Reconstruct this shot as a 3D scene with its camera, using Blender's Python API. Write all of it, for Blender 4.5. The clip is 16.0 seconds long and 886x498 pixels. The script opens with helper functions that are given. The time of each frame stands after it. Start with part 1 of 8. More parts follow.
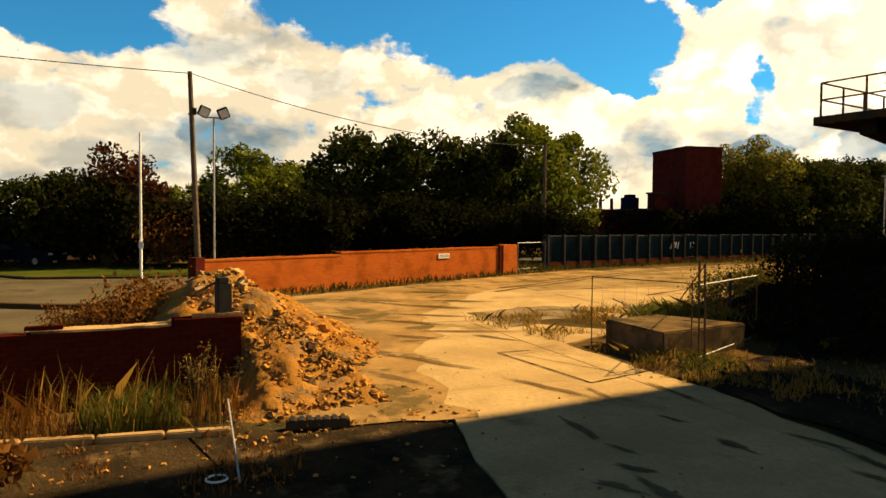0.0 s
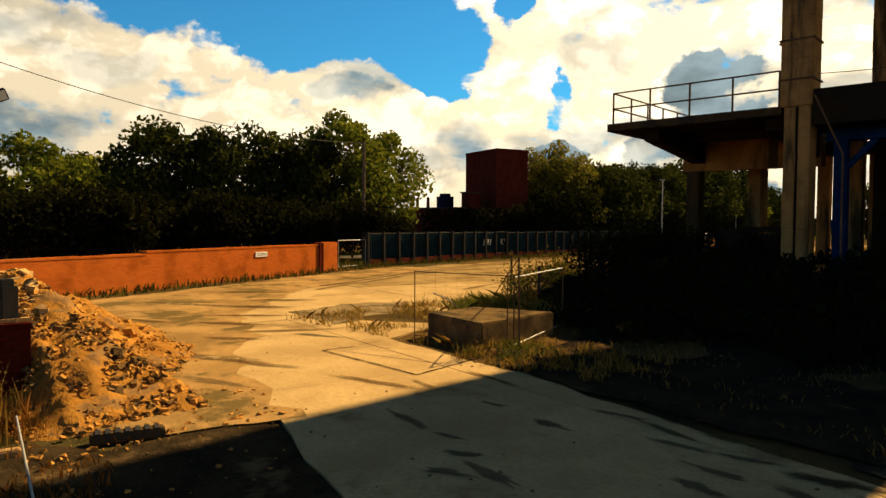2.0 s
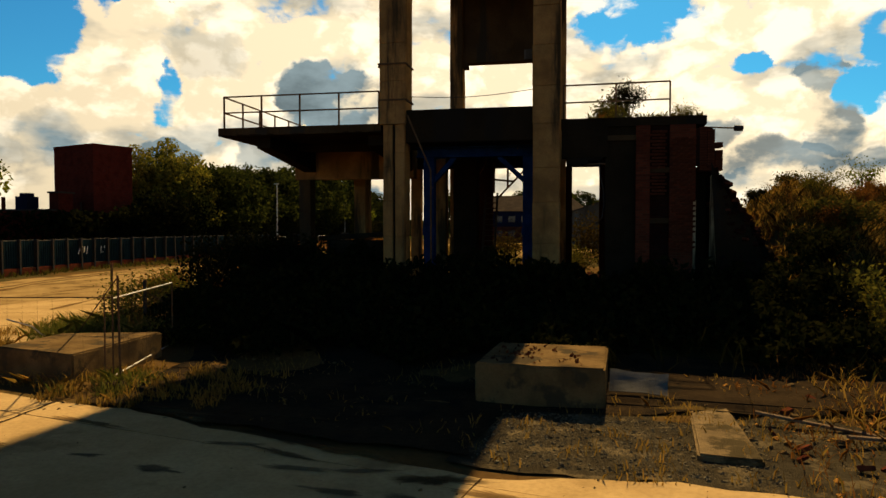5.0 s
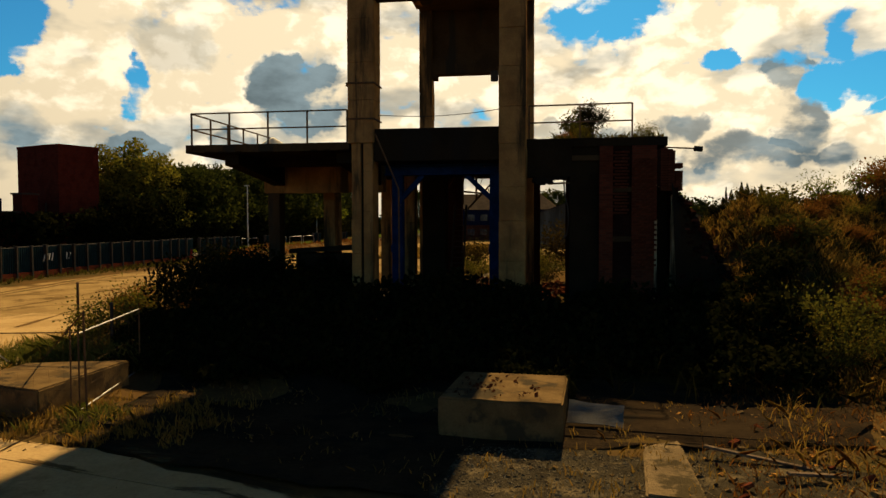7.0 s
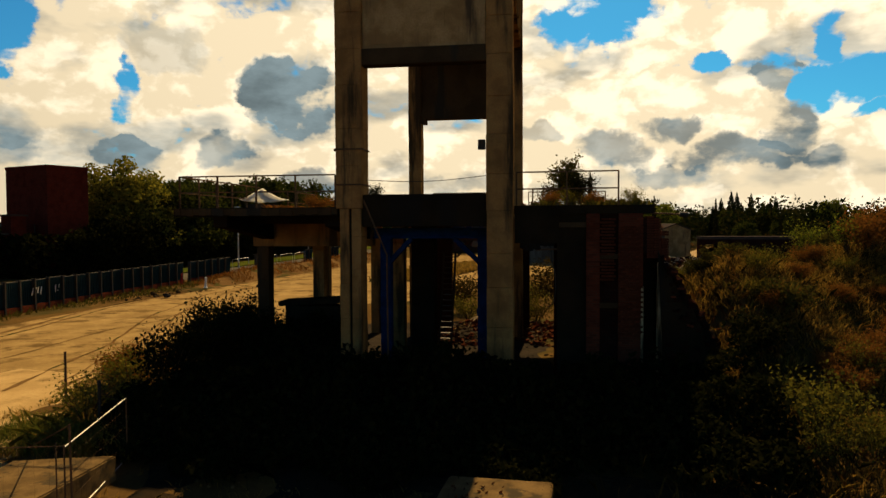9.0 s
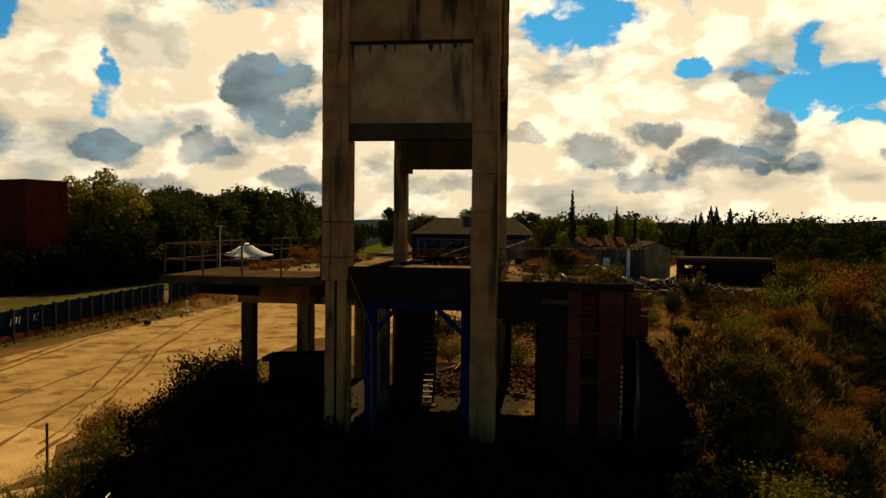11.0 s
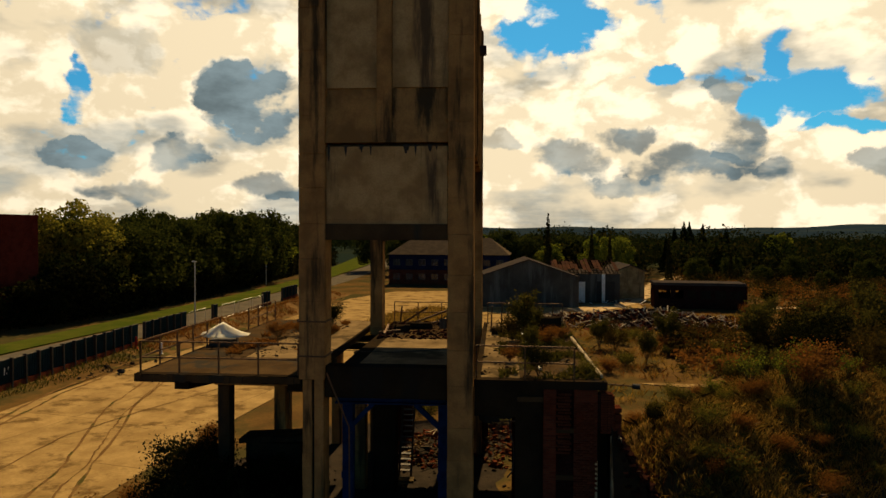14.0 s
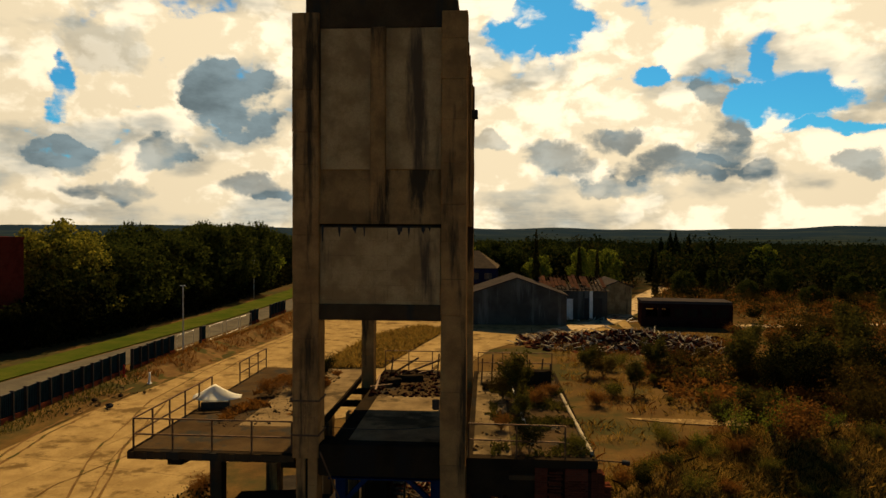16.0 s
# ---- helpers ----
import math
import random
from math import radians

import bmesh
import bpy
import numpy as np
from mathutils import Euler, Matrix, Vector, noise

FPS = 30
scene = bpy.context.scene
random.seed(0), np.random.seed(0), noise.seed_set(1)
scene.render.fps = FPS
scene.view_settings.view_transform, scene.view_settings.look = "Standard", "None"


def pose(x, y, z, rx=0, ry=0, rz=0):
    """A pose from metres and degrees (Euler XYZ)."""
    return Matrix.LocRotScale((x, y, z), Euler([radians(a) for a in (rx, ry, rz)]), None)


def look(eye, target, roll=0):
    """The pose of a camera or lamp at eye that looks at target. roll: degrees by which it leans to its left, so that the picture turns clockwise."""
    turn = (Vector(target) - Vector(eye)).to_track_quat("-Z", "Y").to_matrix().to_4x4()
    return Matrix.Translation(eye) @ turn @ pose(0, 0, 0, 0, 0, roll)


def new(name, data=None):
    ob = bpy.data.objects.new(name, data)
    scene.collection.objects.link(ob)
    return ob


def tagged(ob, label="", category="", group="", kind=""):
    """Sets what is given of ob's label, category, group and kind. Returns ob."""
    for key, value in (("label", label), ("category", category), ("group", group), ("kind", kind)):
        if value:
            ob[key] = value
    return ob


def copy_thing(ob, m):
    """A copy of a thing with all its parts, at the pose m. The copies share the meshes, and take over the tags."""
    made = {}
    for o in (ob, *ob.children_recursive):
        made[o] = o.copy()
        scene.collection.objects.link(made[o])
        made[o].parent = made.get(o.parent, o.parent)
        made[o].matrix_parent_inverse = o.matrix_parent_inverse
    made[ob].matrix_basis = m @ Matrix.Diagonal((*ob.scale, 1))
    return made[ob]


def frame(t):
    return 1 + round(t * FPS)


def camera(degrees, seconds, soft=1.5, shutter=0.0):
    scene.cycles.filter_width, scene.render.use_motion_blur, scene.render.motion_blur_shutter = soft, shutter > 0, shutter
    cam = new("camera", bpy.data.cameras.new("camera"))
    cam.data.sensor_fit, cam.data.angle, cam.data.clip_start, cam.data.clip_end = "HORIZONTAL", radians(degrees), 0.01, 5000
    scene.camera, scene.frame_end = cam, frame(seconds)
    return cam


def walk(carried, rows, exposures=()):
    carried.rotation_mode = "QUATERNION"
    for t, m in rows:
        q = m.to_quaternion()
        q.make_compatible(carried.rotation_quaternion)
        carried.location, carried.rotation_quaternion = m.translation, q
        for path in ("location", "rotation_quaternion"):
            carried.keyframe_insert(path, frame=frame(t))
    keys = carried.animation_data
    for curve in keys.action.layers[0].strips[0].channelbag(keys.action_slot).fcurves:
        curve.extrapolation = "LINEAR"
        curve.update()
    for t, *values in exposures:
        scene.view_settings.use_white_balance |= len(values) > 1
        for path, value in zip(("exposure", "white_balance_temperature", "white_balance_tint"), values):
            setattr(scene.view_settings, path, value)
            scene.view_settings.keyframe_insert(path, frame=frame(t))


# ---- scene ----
from mathutils.geometry import tessellate_polygon

cam = camera(65.9, 16.0)
EXPOSURE = [(0, 1.32, 8000, 10), (2, 1.25, 8000, 10), (4.5, 0.95, 8000, 10), (8, 0.75, 8000, 10), (16, 0.70, 8000, 10)]
PATH = [
    (0, (0.086, -1.431, 2.708), (-1.657, -0.453, 2.638), 0.4),
    (0.5, (0.227, -1.423, 2.706), (-1.596, -0.602, 2.642), -0.0),
    (1, (0.216, -1.452, 2.726), (-1.558, -0.531, 2.656), 0.3),
    (1.5, (0.108, -1.505, 2.693), (-1.512, -0.335, 2.623), 0.5),
    (2, (-0.019, -1.499, 2.65), (-1.446, -0.099, 2.579), 0.4),
    (2.5, (-0.163, -1.479, 2.649), (-1.402, 0.09, 2.579), 0.3),
    (3, (-0.232, -1.447, 2.649), (-1.316, 0.233, 2.581), 0.4),
    (3.5, (-0.203, -1.369, 2.701), (-1.116, 0.409, 2.636), 0.2),
    (4, (-0.18, -1.294, 2.78), (-0.903, 0.569, 2.716), 0.1),
    (4.5, (-0.182, -1.192, 2.844), (-0.761, 0.722, 2.78), -0.0),
    (5, (-0.171, -1.108, 2.864), (-0.662, 0.829, 2.802), -0.0),
    (5.2, (-0.154, -1.106, 2.879), (-0.625, 0.837, 2.815), -0.1),
    (7.3, (0.186, -1.353, 3.751), (-0.229, 0.602, 3.674), -0.1),
    (7.5, (0.281, -1.356, 3.862), (-0.138, 0.598, 3.793), -0.1),
    (8, (0.338, -1.432, 4.405), (-0.077, 0.523, 4.335), -0.2),
    (8.5, (0.297, -1.44, 5.018), (-0.11, 0.517, 4.948), -0.3),
    (9, (0.2, -1.326, 5.645), (-0.193, 0.634, 5.575), -0.3),
    (9.2, (0.149, -1.35, 5.799), (-0.238, 0.611, 5.74), 0.0),
    (11.3, (0.155, -1.544, 8.265), (-0.179, 0.427, 8.197), 0.4),
    (11.5, (0.147, -1.543, 8.36), (-0.188, 0.428, 8.303), -0.0),
    (12, (0.142, -1.566, 8.833), (-0.182, 0.407, 8.778), 0.0),
    (12.5, (0.129, -1.619, 9.354), (-0.181, 0.356, 9.3), 0.1),
    (13, (0.141, -1.669, 9.875), (-0.158, 0.308, 9.823), 0.0),
    (13.5, (0.144, -1.641, 10.494), (-0.144, 0.338, 10.443), 0.2),
    (14, (0.183, -1.706, 11.094), (-0.092, 0.274, 11.044), 0.2),
    (14.5, (0.117, -1.801, 11.714), (-0.148, 0.181, 11.665), 0.2),
    (15, (0.048, -1.879, 12.397), (-0.207, 0.104, 12.349), 0.3),
    (15.5, (0.018, -1.921, 13.085), (-0.228, 0.064, 13.037), 0.3),
    (16, (0.022, -1.894, 13.737), (-0.217, 0.091, 13.688), 0.3),
]
walk(cam, [(t, look(eye, target, roll)) for t, eye, target, roll in PATH], EXPOSURE)

# ---- world and sun ----
SUN_AZ, SUN_EL = -0.5, 37.0
world = bpy.data.worlds.new("sky")
scene.world = world
world.use_nodes = True


def math_node(nt, op, a, b=None, c=None, clamp=False):
    n = nt.nodes.new("ShaderNodeMath")
    n.operation, n.use_clamp = op, clamp
    for i, v in enumerate((a, b, c)):
        if v is None:
            continue
        if isinstance(v, (int, float)):
            n.inputs[i].default_value = v
        else:
            nt.links.new(v, n.inputs[i])
    return n.outputs[0]


def mix_node(nt, f, a, b, blend="MIX"):
    n = nt.nodes.new("ShaderNodeMix")
    n.data_type, n.blend_type = "RGBA", blend
    for i, v in ((0, f), (6, a), (7, b)):
        if isinstance(v, (int, float)):
            n.inputs[i].default_value = v
        elif isinstance(v, tuple):
            n.inputs[i].default_value = (*v[:3], 1)
        else:
            nt.links.new(v, n.inputs[i])
    return n.outputs[2]


def ramp_node(nt, f, lo, hi, smooth=True):
    n = nt.nodes.new("ShaderNodeMapRange")
    n.interpolation_type = "SMOOTHSTEP" if smooth else "LINEAR"
    nt.links.new(f, n.inputs[0])
    n.inputs[1].default_value, n.inputs[2].default_value = lo, hi
    return n.outputs[0]


def toward(az, el):
    a, e = radians(az), radians(el)
    return (math.sin(a) * math.cos(e), math.cos(a) * math.cos(e), math.sin(e))


def build_sky():
    nt = world.node_tree
    nt.nodes.clear()
    coord = nt.nodes.new("ShaderNodeTexCoord").outputs["Generated"]
    sep = nt.nodes.new("ShaderNodeSeparateXYZ")
    nt.links.new(coord, sep.inputs[0])
    x, y, z = sep.outputs
    sky = nt.nodes.new("ShaderNodeTexSky")
    sky.sky_type, sky.sun_disc = "NISHITA", False
    sky.sun_elevation, sky.sun_rotation = radians(SUN_EL), radians(SUN_AZ)
    sky.air_density, sky.dust_density = 1.0, 0.3
    # strong blue low down, a deeper and more neutral zenith
    tint = mix_node(nt, ramp_node(nt, z, 0.30, 0.60), (0.11, 0.90, 1.42), (0.16, 0.41, 0.68))
    blue = mix_node(nt, 1.0, sky.outputs[0], tint, "MULTIPLY")
    up = math_node(nt, "MAXIMUM", z, 0.0)
    den = math_node(nt, "ADD", up, 0.16)
    px, py = math_node(nt, "DIVIDE", x, den), math_node(nt, "DIVIDE", y, den)
    comb = nt.nodes.new("ShaderNodeCombineXYZ")
    nt.links.new(px, comb.inputs[0]), nt.links.new(py, comb.inputs[1])
    plane = comb.outputs[0]

    def noise_at(scale, detail, rough, shift, vec=plane):
        m = nt.nodes.new("ShaderNodeMapping")
        nt.links.new(vec, m.inputs[0])
        m.inputs[1].default_value = shift
        n = nt.nodes.new("ShaderNodeTexNoise")
        nt.links.new(m.outputs[0], n.inputs["Vector"])
        n.inputs["Scale"].default_value, n.inputs["Detail"].default_value, n.inputs["Roughness"].default_value = scale, detail, rough
        return n.outputs[0]

    # directions bent by a fine noise, so that the edges of openings and clouds billow
    n = nt.nodes.new("ShaderNodeTexNoise")
    nt.links.new(coord, n.inputs["Vector"])
    n.inputs["Scale"].default_value, n.inputs["Detail"].default_value, n.inputs["Roughness"].default_value = 9.0, 6.0, 0.6
    off = nt.nodes.new("ShaderNodeVectorMath")
    off.operation = "SUBTRACT"
    nt.links.new(n.outputs["Color"], off.inputs[0])
    off.inputs[1].default_value = (0.5, 0.5, 0.5)
    sc = nt.nodes.new("ShaderNodeVectorMath")
    sc.operation = "MULTIPLY_ADD"
    nt.links.new(off.outputs[0], sc.inputs[0])
    sc.inputs[1].default_value = (0.11, 0.11, 0.08)
    nt.links.new(coord, sc.inputs[2])
    wob = nt.nodes.new("ShaderNodeVectorMath")
    wob.operation = "NORMALIZE"
    nt.links.new(sc.outputs[0], wob.inputs[0])
    wsep = nt.nodes.new("ShaderNodeSeparateXYZ")
    nt.links.new(wob.outputs[0], wsep.inputs[0])
    w_az = math_node(nt, "MULTIPLY", math_node(nt, "ARCTAN2", wsep.outputs[0], wsep.outputs[1]), 57.296)
    w_el = math_node(nt, "MULTIPLY", math_node(nt, "ARCSINE", wsep.outputs[2]), 57.296)

    def spot(az, el, wide, tall):
        a = math_node(nt, "MULTIPLY_ADD", w_az, 1.0 / wide, -az / wide)
        e = math_node(nt, "MULTIPLY_ADD", w_el, 1.0 / tall, -el / tall)
        return ramp_node(nt, math_node(nt, "MULTIPLY_ADD", a, a, math_node(nt, "MULTIPLY", e, e)), 2.6, 0.1)

    def cloud_noise(scale, detail, rough, lift):
        m = nt.nodes.new("ShaderNodeMapping")
        nt.links.new(coord, m.inputs[0])
        m.inputs[1].default_value = (1.7, 0.4, 0.9 + lift)
        m.inputs[3].default_value = (1.0, 1.0, 2.1)
        n_ = nt.nodes.new("ShaderNodeTexNoise")
        nt.links.new(m.outputs[0], n_.inputs["Vector"])
        n_.inputs["Scale"].default_value, n_.inputs["Detail"].default_value, n_.inputs["Roughness"].default_value = scale, detail, rough
        return n_.outputs[0]

    def billow(scale, detail):
        m = nt.nodes.new("ShaderNodeMapping")
        nt.links.new(wob.outputs[0], m.inputs[0])
        m.inputs[1].default_value, m.inputs[3].default_value = (0.3, 1.9, 0.4), (1.0, 1.0, 1.5)
        v = nt.nodes.new("ShaderNodeTexVoronoi")
        v.feature = "SMOOTH_F1"
        nt.links.new(m.outputs[0], v.inputs["Vector"])
        v.inputs["Scale"].default_value, v.inputs["Detail"].default_value, v.inputs["Roughness"].default_value = scale, detail, 0.55
        v.inputs["Smoothness"].default_value = 0.35
        return v.outputs["Distance"]

    lump = math_node(nt, "SUBTRACT", 0.72, billow(13.0, 3.0))
    puff = cloud_noise(4.6, 9.0, 0.56, 0.0)
    rows = noise_at(1.7, 7.0, 0.56, (3.1, 0.7, 0.0))
    low = ramp_node(nt, z, 0.16, 0.02)
    big = math_node(nt, "ADD", math_node(nt, "MULTIPLY", puff, 0.62), math_node(nt, "MULTIPLY", rows, 0.38))
    # cover: dense to about thirty degrees up, open overhead and behind
    cover = math_node(nt, "SUBTRACT", big, math_node(nt, "MULTIPLY", ramp_node(nt, z, 0.30, 0.46), 0.60))
    cover = math_node(nt, "SUBTRACT", cover, math_node(nt, "MULTIPLY", ramp_node(nt, math_node(nt, "MULTIPLY", y, -1.0), 0.25, 0.8), 0.20))
    cover = math_node(nt, "ADD", cover, math_node(nt, "ADD", math_node(nt, "MULTIPLY", low, 0.14), 0.11))
    for az, el, wide, tall, w in OPENINGS:
        cover = math_node(nt, "SUBTRACT", cover, math_node(nt, "MULTIPLY", spot(az, el, wide, tall), w))
    cover = math_node(nt, "MULTIPLY_ADD", lump, 0.16, cover)
    mask = ramp_node(nt, cover, 0.42, 0.50)
    # undersides: where the cloud is denser just above than here
    above = cloud_noise(4.6, 5.0, 0.5, 0.10)
    here = cloud_noise(4.6, 5.0, 0.5, 0.0)
    under = ramp_node(nt, math_node(nt, "SUBTRACT", above, here), 0.00, 0.16)
    grey = math_node(nt, "MULTIPLY", under, 0.62)
    fine_n = noise_at(5.0, 6.0, 0.6, (1.0, 4.0, 0.0))
    grey = math_node(nt, "MULTIPLY", grey, math_node(nt, "ADD", fine_n, 0.45))
    wisp = ramp_node(nt, cloud_noise(15.0, 7.0, 0.62, 0.0), 0.22, 0.55)
    for az, el, wide, tall, w in DARK_CLOUDS:
        grey = math_node(nt, "ADD", grey, math_node(nt, "MULTIPLY", ramp_node(nt, math_node(nt, "MULTIPLY_ADD", wisp, 0.30, math_node(nt, "MULTIPLY_ADD", lump, 0.7, spot(az, el, wide, tall))), 0.48, 0.98), w), clamp=True)
    # lit cloud mottled by thinner tan parts, brighter towards the sun
    mottle = ramp_node(nt, math_node(nt, "MULTIPLY_ADD", lump, 0.55, cloud_noise(8.5, 9.0, 0.62, 0.0)), 0.48, 0.26)
    lit = mix_node(nt, math_node(nt, "MULTIPLY", mottle, 0.75), CLOUD_LIT, CLOUD_MID)
    dots = nt.nodes.new("ShaderNodeVectorMath")
    dots.operation = "DOT_PRODUCT"
    nt.links.new(coord, dots.inputs[0])
    dots.inputs[1].default_value = toward(SUN_AZ, SUN_EL)
    gain = math_node(nt, "ADD", math_node(nt, "MULTIPLY", ramp_node(nt, dots.outputs["Value"], 0.35, 0.95), 0.55), 1.0)
    bright = nt.nodes.new("ShaderNodeVectorMath")
    bright.operation = "SCALE"
    nt.links.new(lit, bright.inputs[0])
    nt.links.new(gain, bright.inputs["Scale"])
    dark = mix_node(nt, ramp_node(nt, cloud_noise(7.0, 7.0, 0.6, 0.3), 0.38, 0.66), CLOUD_GREY, tuple(c * 1.9 for c in CLOUD_GREY))
    white = mix_node(nt, grey, bright.outputs[0], dark)
    sky_col = nt.nodes.new("ShaderNodeVectorMath")
    sky_col.operation = "SCALE"
    nt.links.new(blue, sky_col.inputs[0])
    sky_col.inputs["Scale"].default_value = SKY_GAIN
    col = mix_node(nt, mask, sky_col.outputs[0], white)
    bg = nt.nodes.new("ShaderNodeBackground")
    nt.links.new(col, bg.inputs[0])
    bg.inputs[1].default_value = 1.0
    out = nt.nodes.new("ShaderNodeOutputWorld")
    nt.links.new(bg.outputs[0], out.inputs[0])


# openings of blue and dark cloud bodies: azimuth, elevation, half width and half height in degrees, weight
OPENINGS = [(-90, 15.6, 7, 2.4, 0.26), (-70, 18.2, 7, 2.6, 0.28), (-60, 16.2, 4.6, 3.2, 0.28), (-53, 16.4, 5, 3.0, 0.28), (-46.5, 14.8, 3.4, 3.4, 0.27), (-39.5, 17.6, 2.0, 1.2, 0.18), (-36.4, 10.3, 1.0, 1.8, 0.17),
            (1.2, 16.4, 4.4, 2.5, 0.23), (19.4, 10.0, 3.3, 1.6, 0.165), (18.6, 13.9, 0.8, 1.3, 0.14), (9.7, 12.5, 1.3, 0.9, 0.16), (16.7, 9.2, 1.7, 1.9, 0.10), (-45.6, 11, 1.6, 1.0, 0.14), (22.5, 7.6, 3.2, 0.5, 0.14)]
DARK_CLOUDS = [(-23.2, 10.4, 3.6, 2.9, 1.15), (-53.3, 10.7, 2.8, 1.0, 0.5), (-77, 7, 4.2, 1.7, 0.6), (-89.4, 5.1, 3, 1.3, 0.5), (-46.2, 5.4, 3.6, 1.2, 0.5), (-91.5, 8.4, 3.2, 1.5, 0.5), (-71, 11.3, 2.6, 1.3, 0.3), (-43.8, 7.3, 2.3, 1.2, 0.5), (15.0, 11.1, 2.0, 1.4, 0.8),
               (15.4, 7.3, 1.8, 2.1, 0.9), (-36, 5.8, 2.4, 1.2, 0.85), (-28.6, 5.9, 2.0, 1.2, 0.7), (-22.2, 3.7, 2.6, 0.9, 0.8), (-32.2, 3.2, 3.0, 0.9, 0.65), (7.4, 7.4, 2.4, 0.9, 0.85), (2.5, 6.3, 2.6, 1.4, 0.75), (11.3, 5.2, 3.8, 1.2, 0.9), (24.5, 5.1, 1.6, 0.9, 0.7),
               (17.2, 4.4, 1.6, 0.9, 0.6), (7.0, 4.0, 3.2, 0.7, 0.6), (-3.1, 7.6, 1.5, 0.7, 0.5), (-33.3, 13.3, 3.2, 1.8, 0.4), (-11, 3.2, 5, 0.8, 0.4)]
CLOUD_LIT, CLOUD_MID, CLOUD_GREY, SKY_GAIN = (0.48, 0.45, 0.38), (0.315, 0.28, 0.212), (0.072, 0.106, 0.132), 0.040
build_sky()

sun = new("sun", bpy.data.lights.new("sun", "SUN"))
sun.data.energy, sun.data.angle, sun.data.color = 5.0, radians(0.6), (1.0, 0.78, 0.46)
sun.matrix_world = look(toward(SUN_AZ, SUN_EL), (0, 0, 0))

# ---- materials ----


def material(name, col, col2=None, rough=0.85, scale=3.0, bump=0.3, metal=0.0, spots=None, spot_scale=0.6, spot_at=(0.52, 0.62), random_tint=0.0, streak=False, fine=40.0, stains=None, far=False):
    """A surface whose colour wanders between two tones at one scale, grains at a finer one, and may carry spots or streaks of a third tone."""
    m = bpy.data.materials.new(name)
    m.use_nodes = True
    nt = m.node_tree
    bsdf = nt.nodes["Principled BSDF"]
    coord = nt.nodes.new("ShaderNodeTexCoord").outputs["Object"]

    def noise_tex(sc, detail=6.0, rough_=0.6, vec=coord):
        n = nt.nodes.new("ShaderNodeTexNoise")
        nt.links.new(vec, n.inputs["Vector"])
        n.inputs["Scale"].default_value, n.inputs["Detail"].default_value, n.inputs["Roughness"].default_value = sc, detail, rough_
        return n.outputs[0]
    base = mix_node(nt, ramp_node(nt, noise_tex(scale), 0.35, 0.65), col, col2 or tuple(c * 0.65 for c in col))
    grain = noise_tex(fine, 3.0)
    base = mix_node(nt, math_node(nt, "MULTIPLY", ramp_node(nt, grain, 0.35, 0.7), 0.35), base, tuple(c * 0.5 for c in col))
    if spots:
        vec = coord
        if streak:
            mp = nt.nodes.new("ShaderNodeMapping")
            nt.links.new(coord, mp.inputs[0])
            mp.inputs[3].default_value = (1.0, 1.0, 0.12)
            vec = mp.outputs[0]
        base = mix_node(nt, ramp_node(nt, noise_tex(spot_scale, 7.0, 0.65, vec), *spot_at), base, spots)
    if stains:
        mp = nt.nodes.new("ShaderNodeMapping")
        nt.links.new(coord, mp.inputs[0])
        mp.inputs[2].default_value, mp.inputs[3].default_value = (0, 0, radians(35)), (0.45, 1.5, 1.0)
        base = mix_node(nt, math_node(nt, "MULTIPLY", ramp_node(nt, noise_tex(0.9, 4.0, 0.55, mp.outputs[0]), 0.59, 0.64), 0.8), base, stains)
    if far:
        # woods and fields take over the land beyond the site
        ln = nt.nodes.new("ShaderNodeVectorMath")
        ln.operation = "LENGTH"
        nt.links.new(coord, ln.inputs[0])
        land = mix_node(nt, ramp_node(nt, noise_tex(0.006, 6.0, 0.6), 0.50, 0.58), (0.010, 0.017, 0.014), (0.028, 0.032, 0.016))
        # Hills past a kilometre turn bluer, distance haze put into the colour.
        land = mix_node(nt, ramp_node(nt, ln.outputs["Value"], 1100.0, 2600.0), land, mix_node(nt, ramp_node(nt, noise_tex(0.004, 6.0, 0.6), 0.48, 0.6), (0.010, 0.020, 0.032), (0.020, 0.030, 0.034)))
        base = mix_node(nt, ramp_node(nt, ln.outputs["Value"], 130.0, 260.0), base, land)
    if random_tint:
        info = nt.nodes.new("ShaderNodeObjectInfo").outputs["Random"]
        base = mix_node(nt, math_node(nt, "MULTIPLY", info, random_tint), base, tuple(c * 0.35 for c in col))
    nt.links.new(base, bsdf.inputs["Base Color"])
    bsdf.inputs["Roughness"].default_value, bsdf.inputs["Metallic"].default_value = rough, metal
    bsdf.inputs["Specular IOR Level"].default_value = 0.5 if rough < 0.5 else 0.0
    if bump:
        bn = nt.nodes.new("ShaderNodeBump")
        bn.inputs["Strength"].default_value, bn.inputs["Distance"].default_value = bump, 0.05
        nt.links.new(noise_tex(scale * 6, 8.0, 0.7), bn.inputs["Height"])
        nt.links.new(bn.outputs[0], bsdf.inputs["Normal"])
    return m


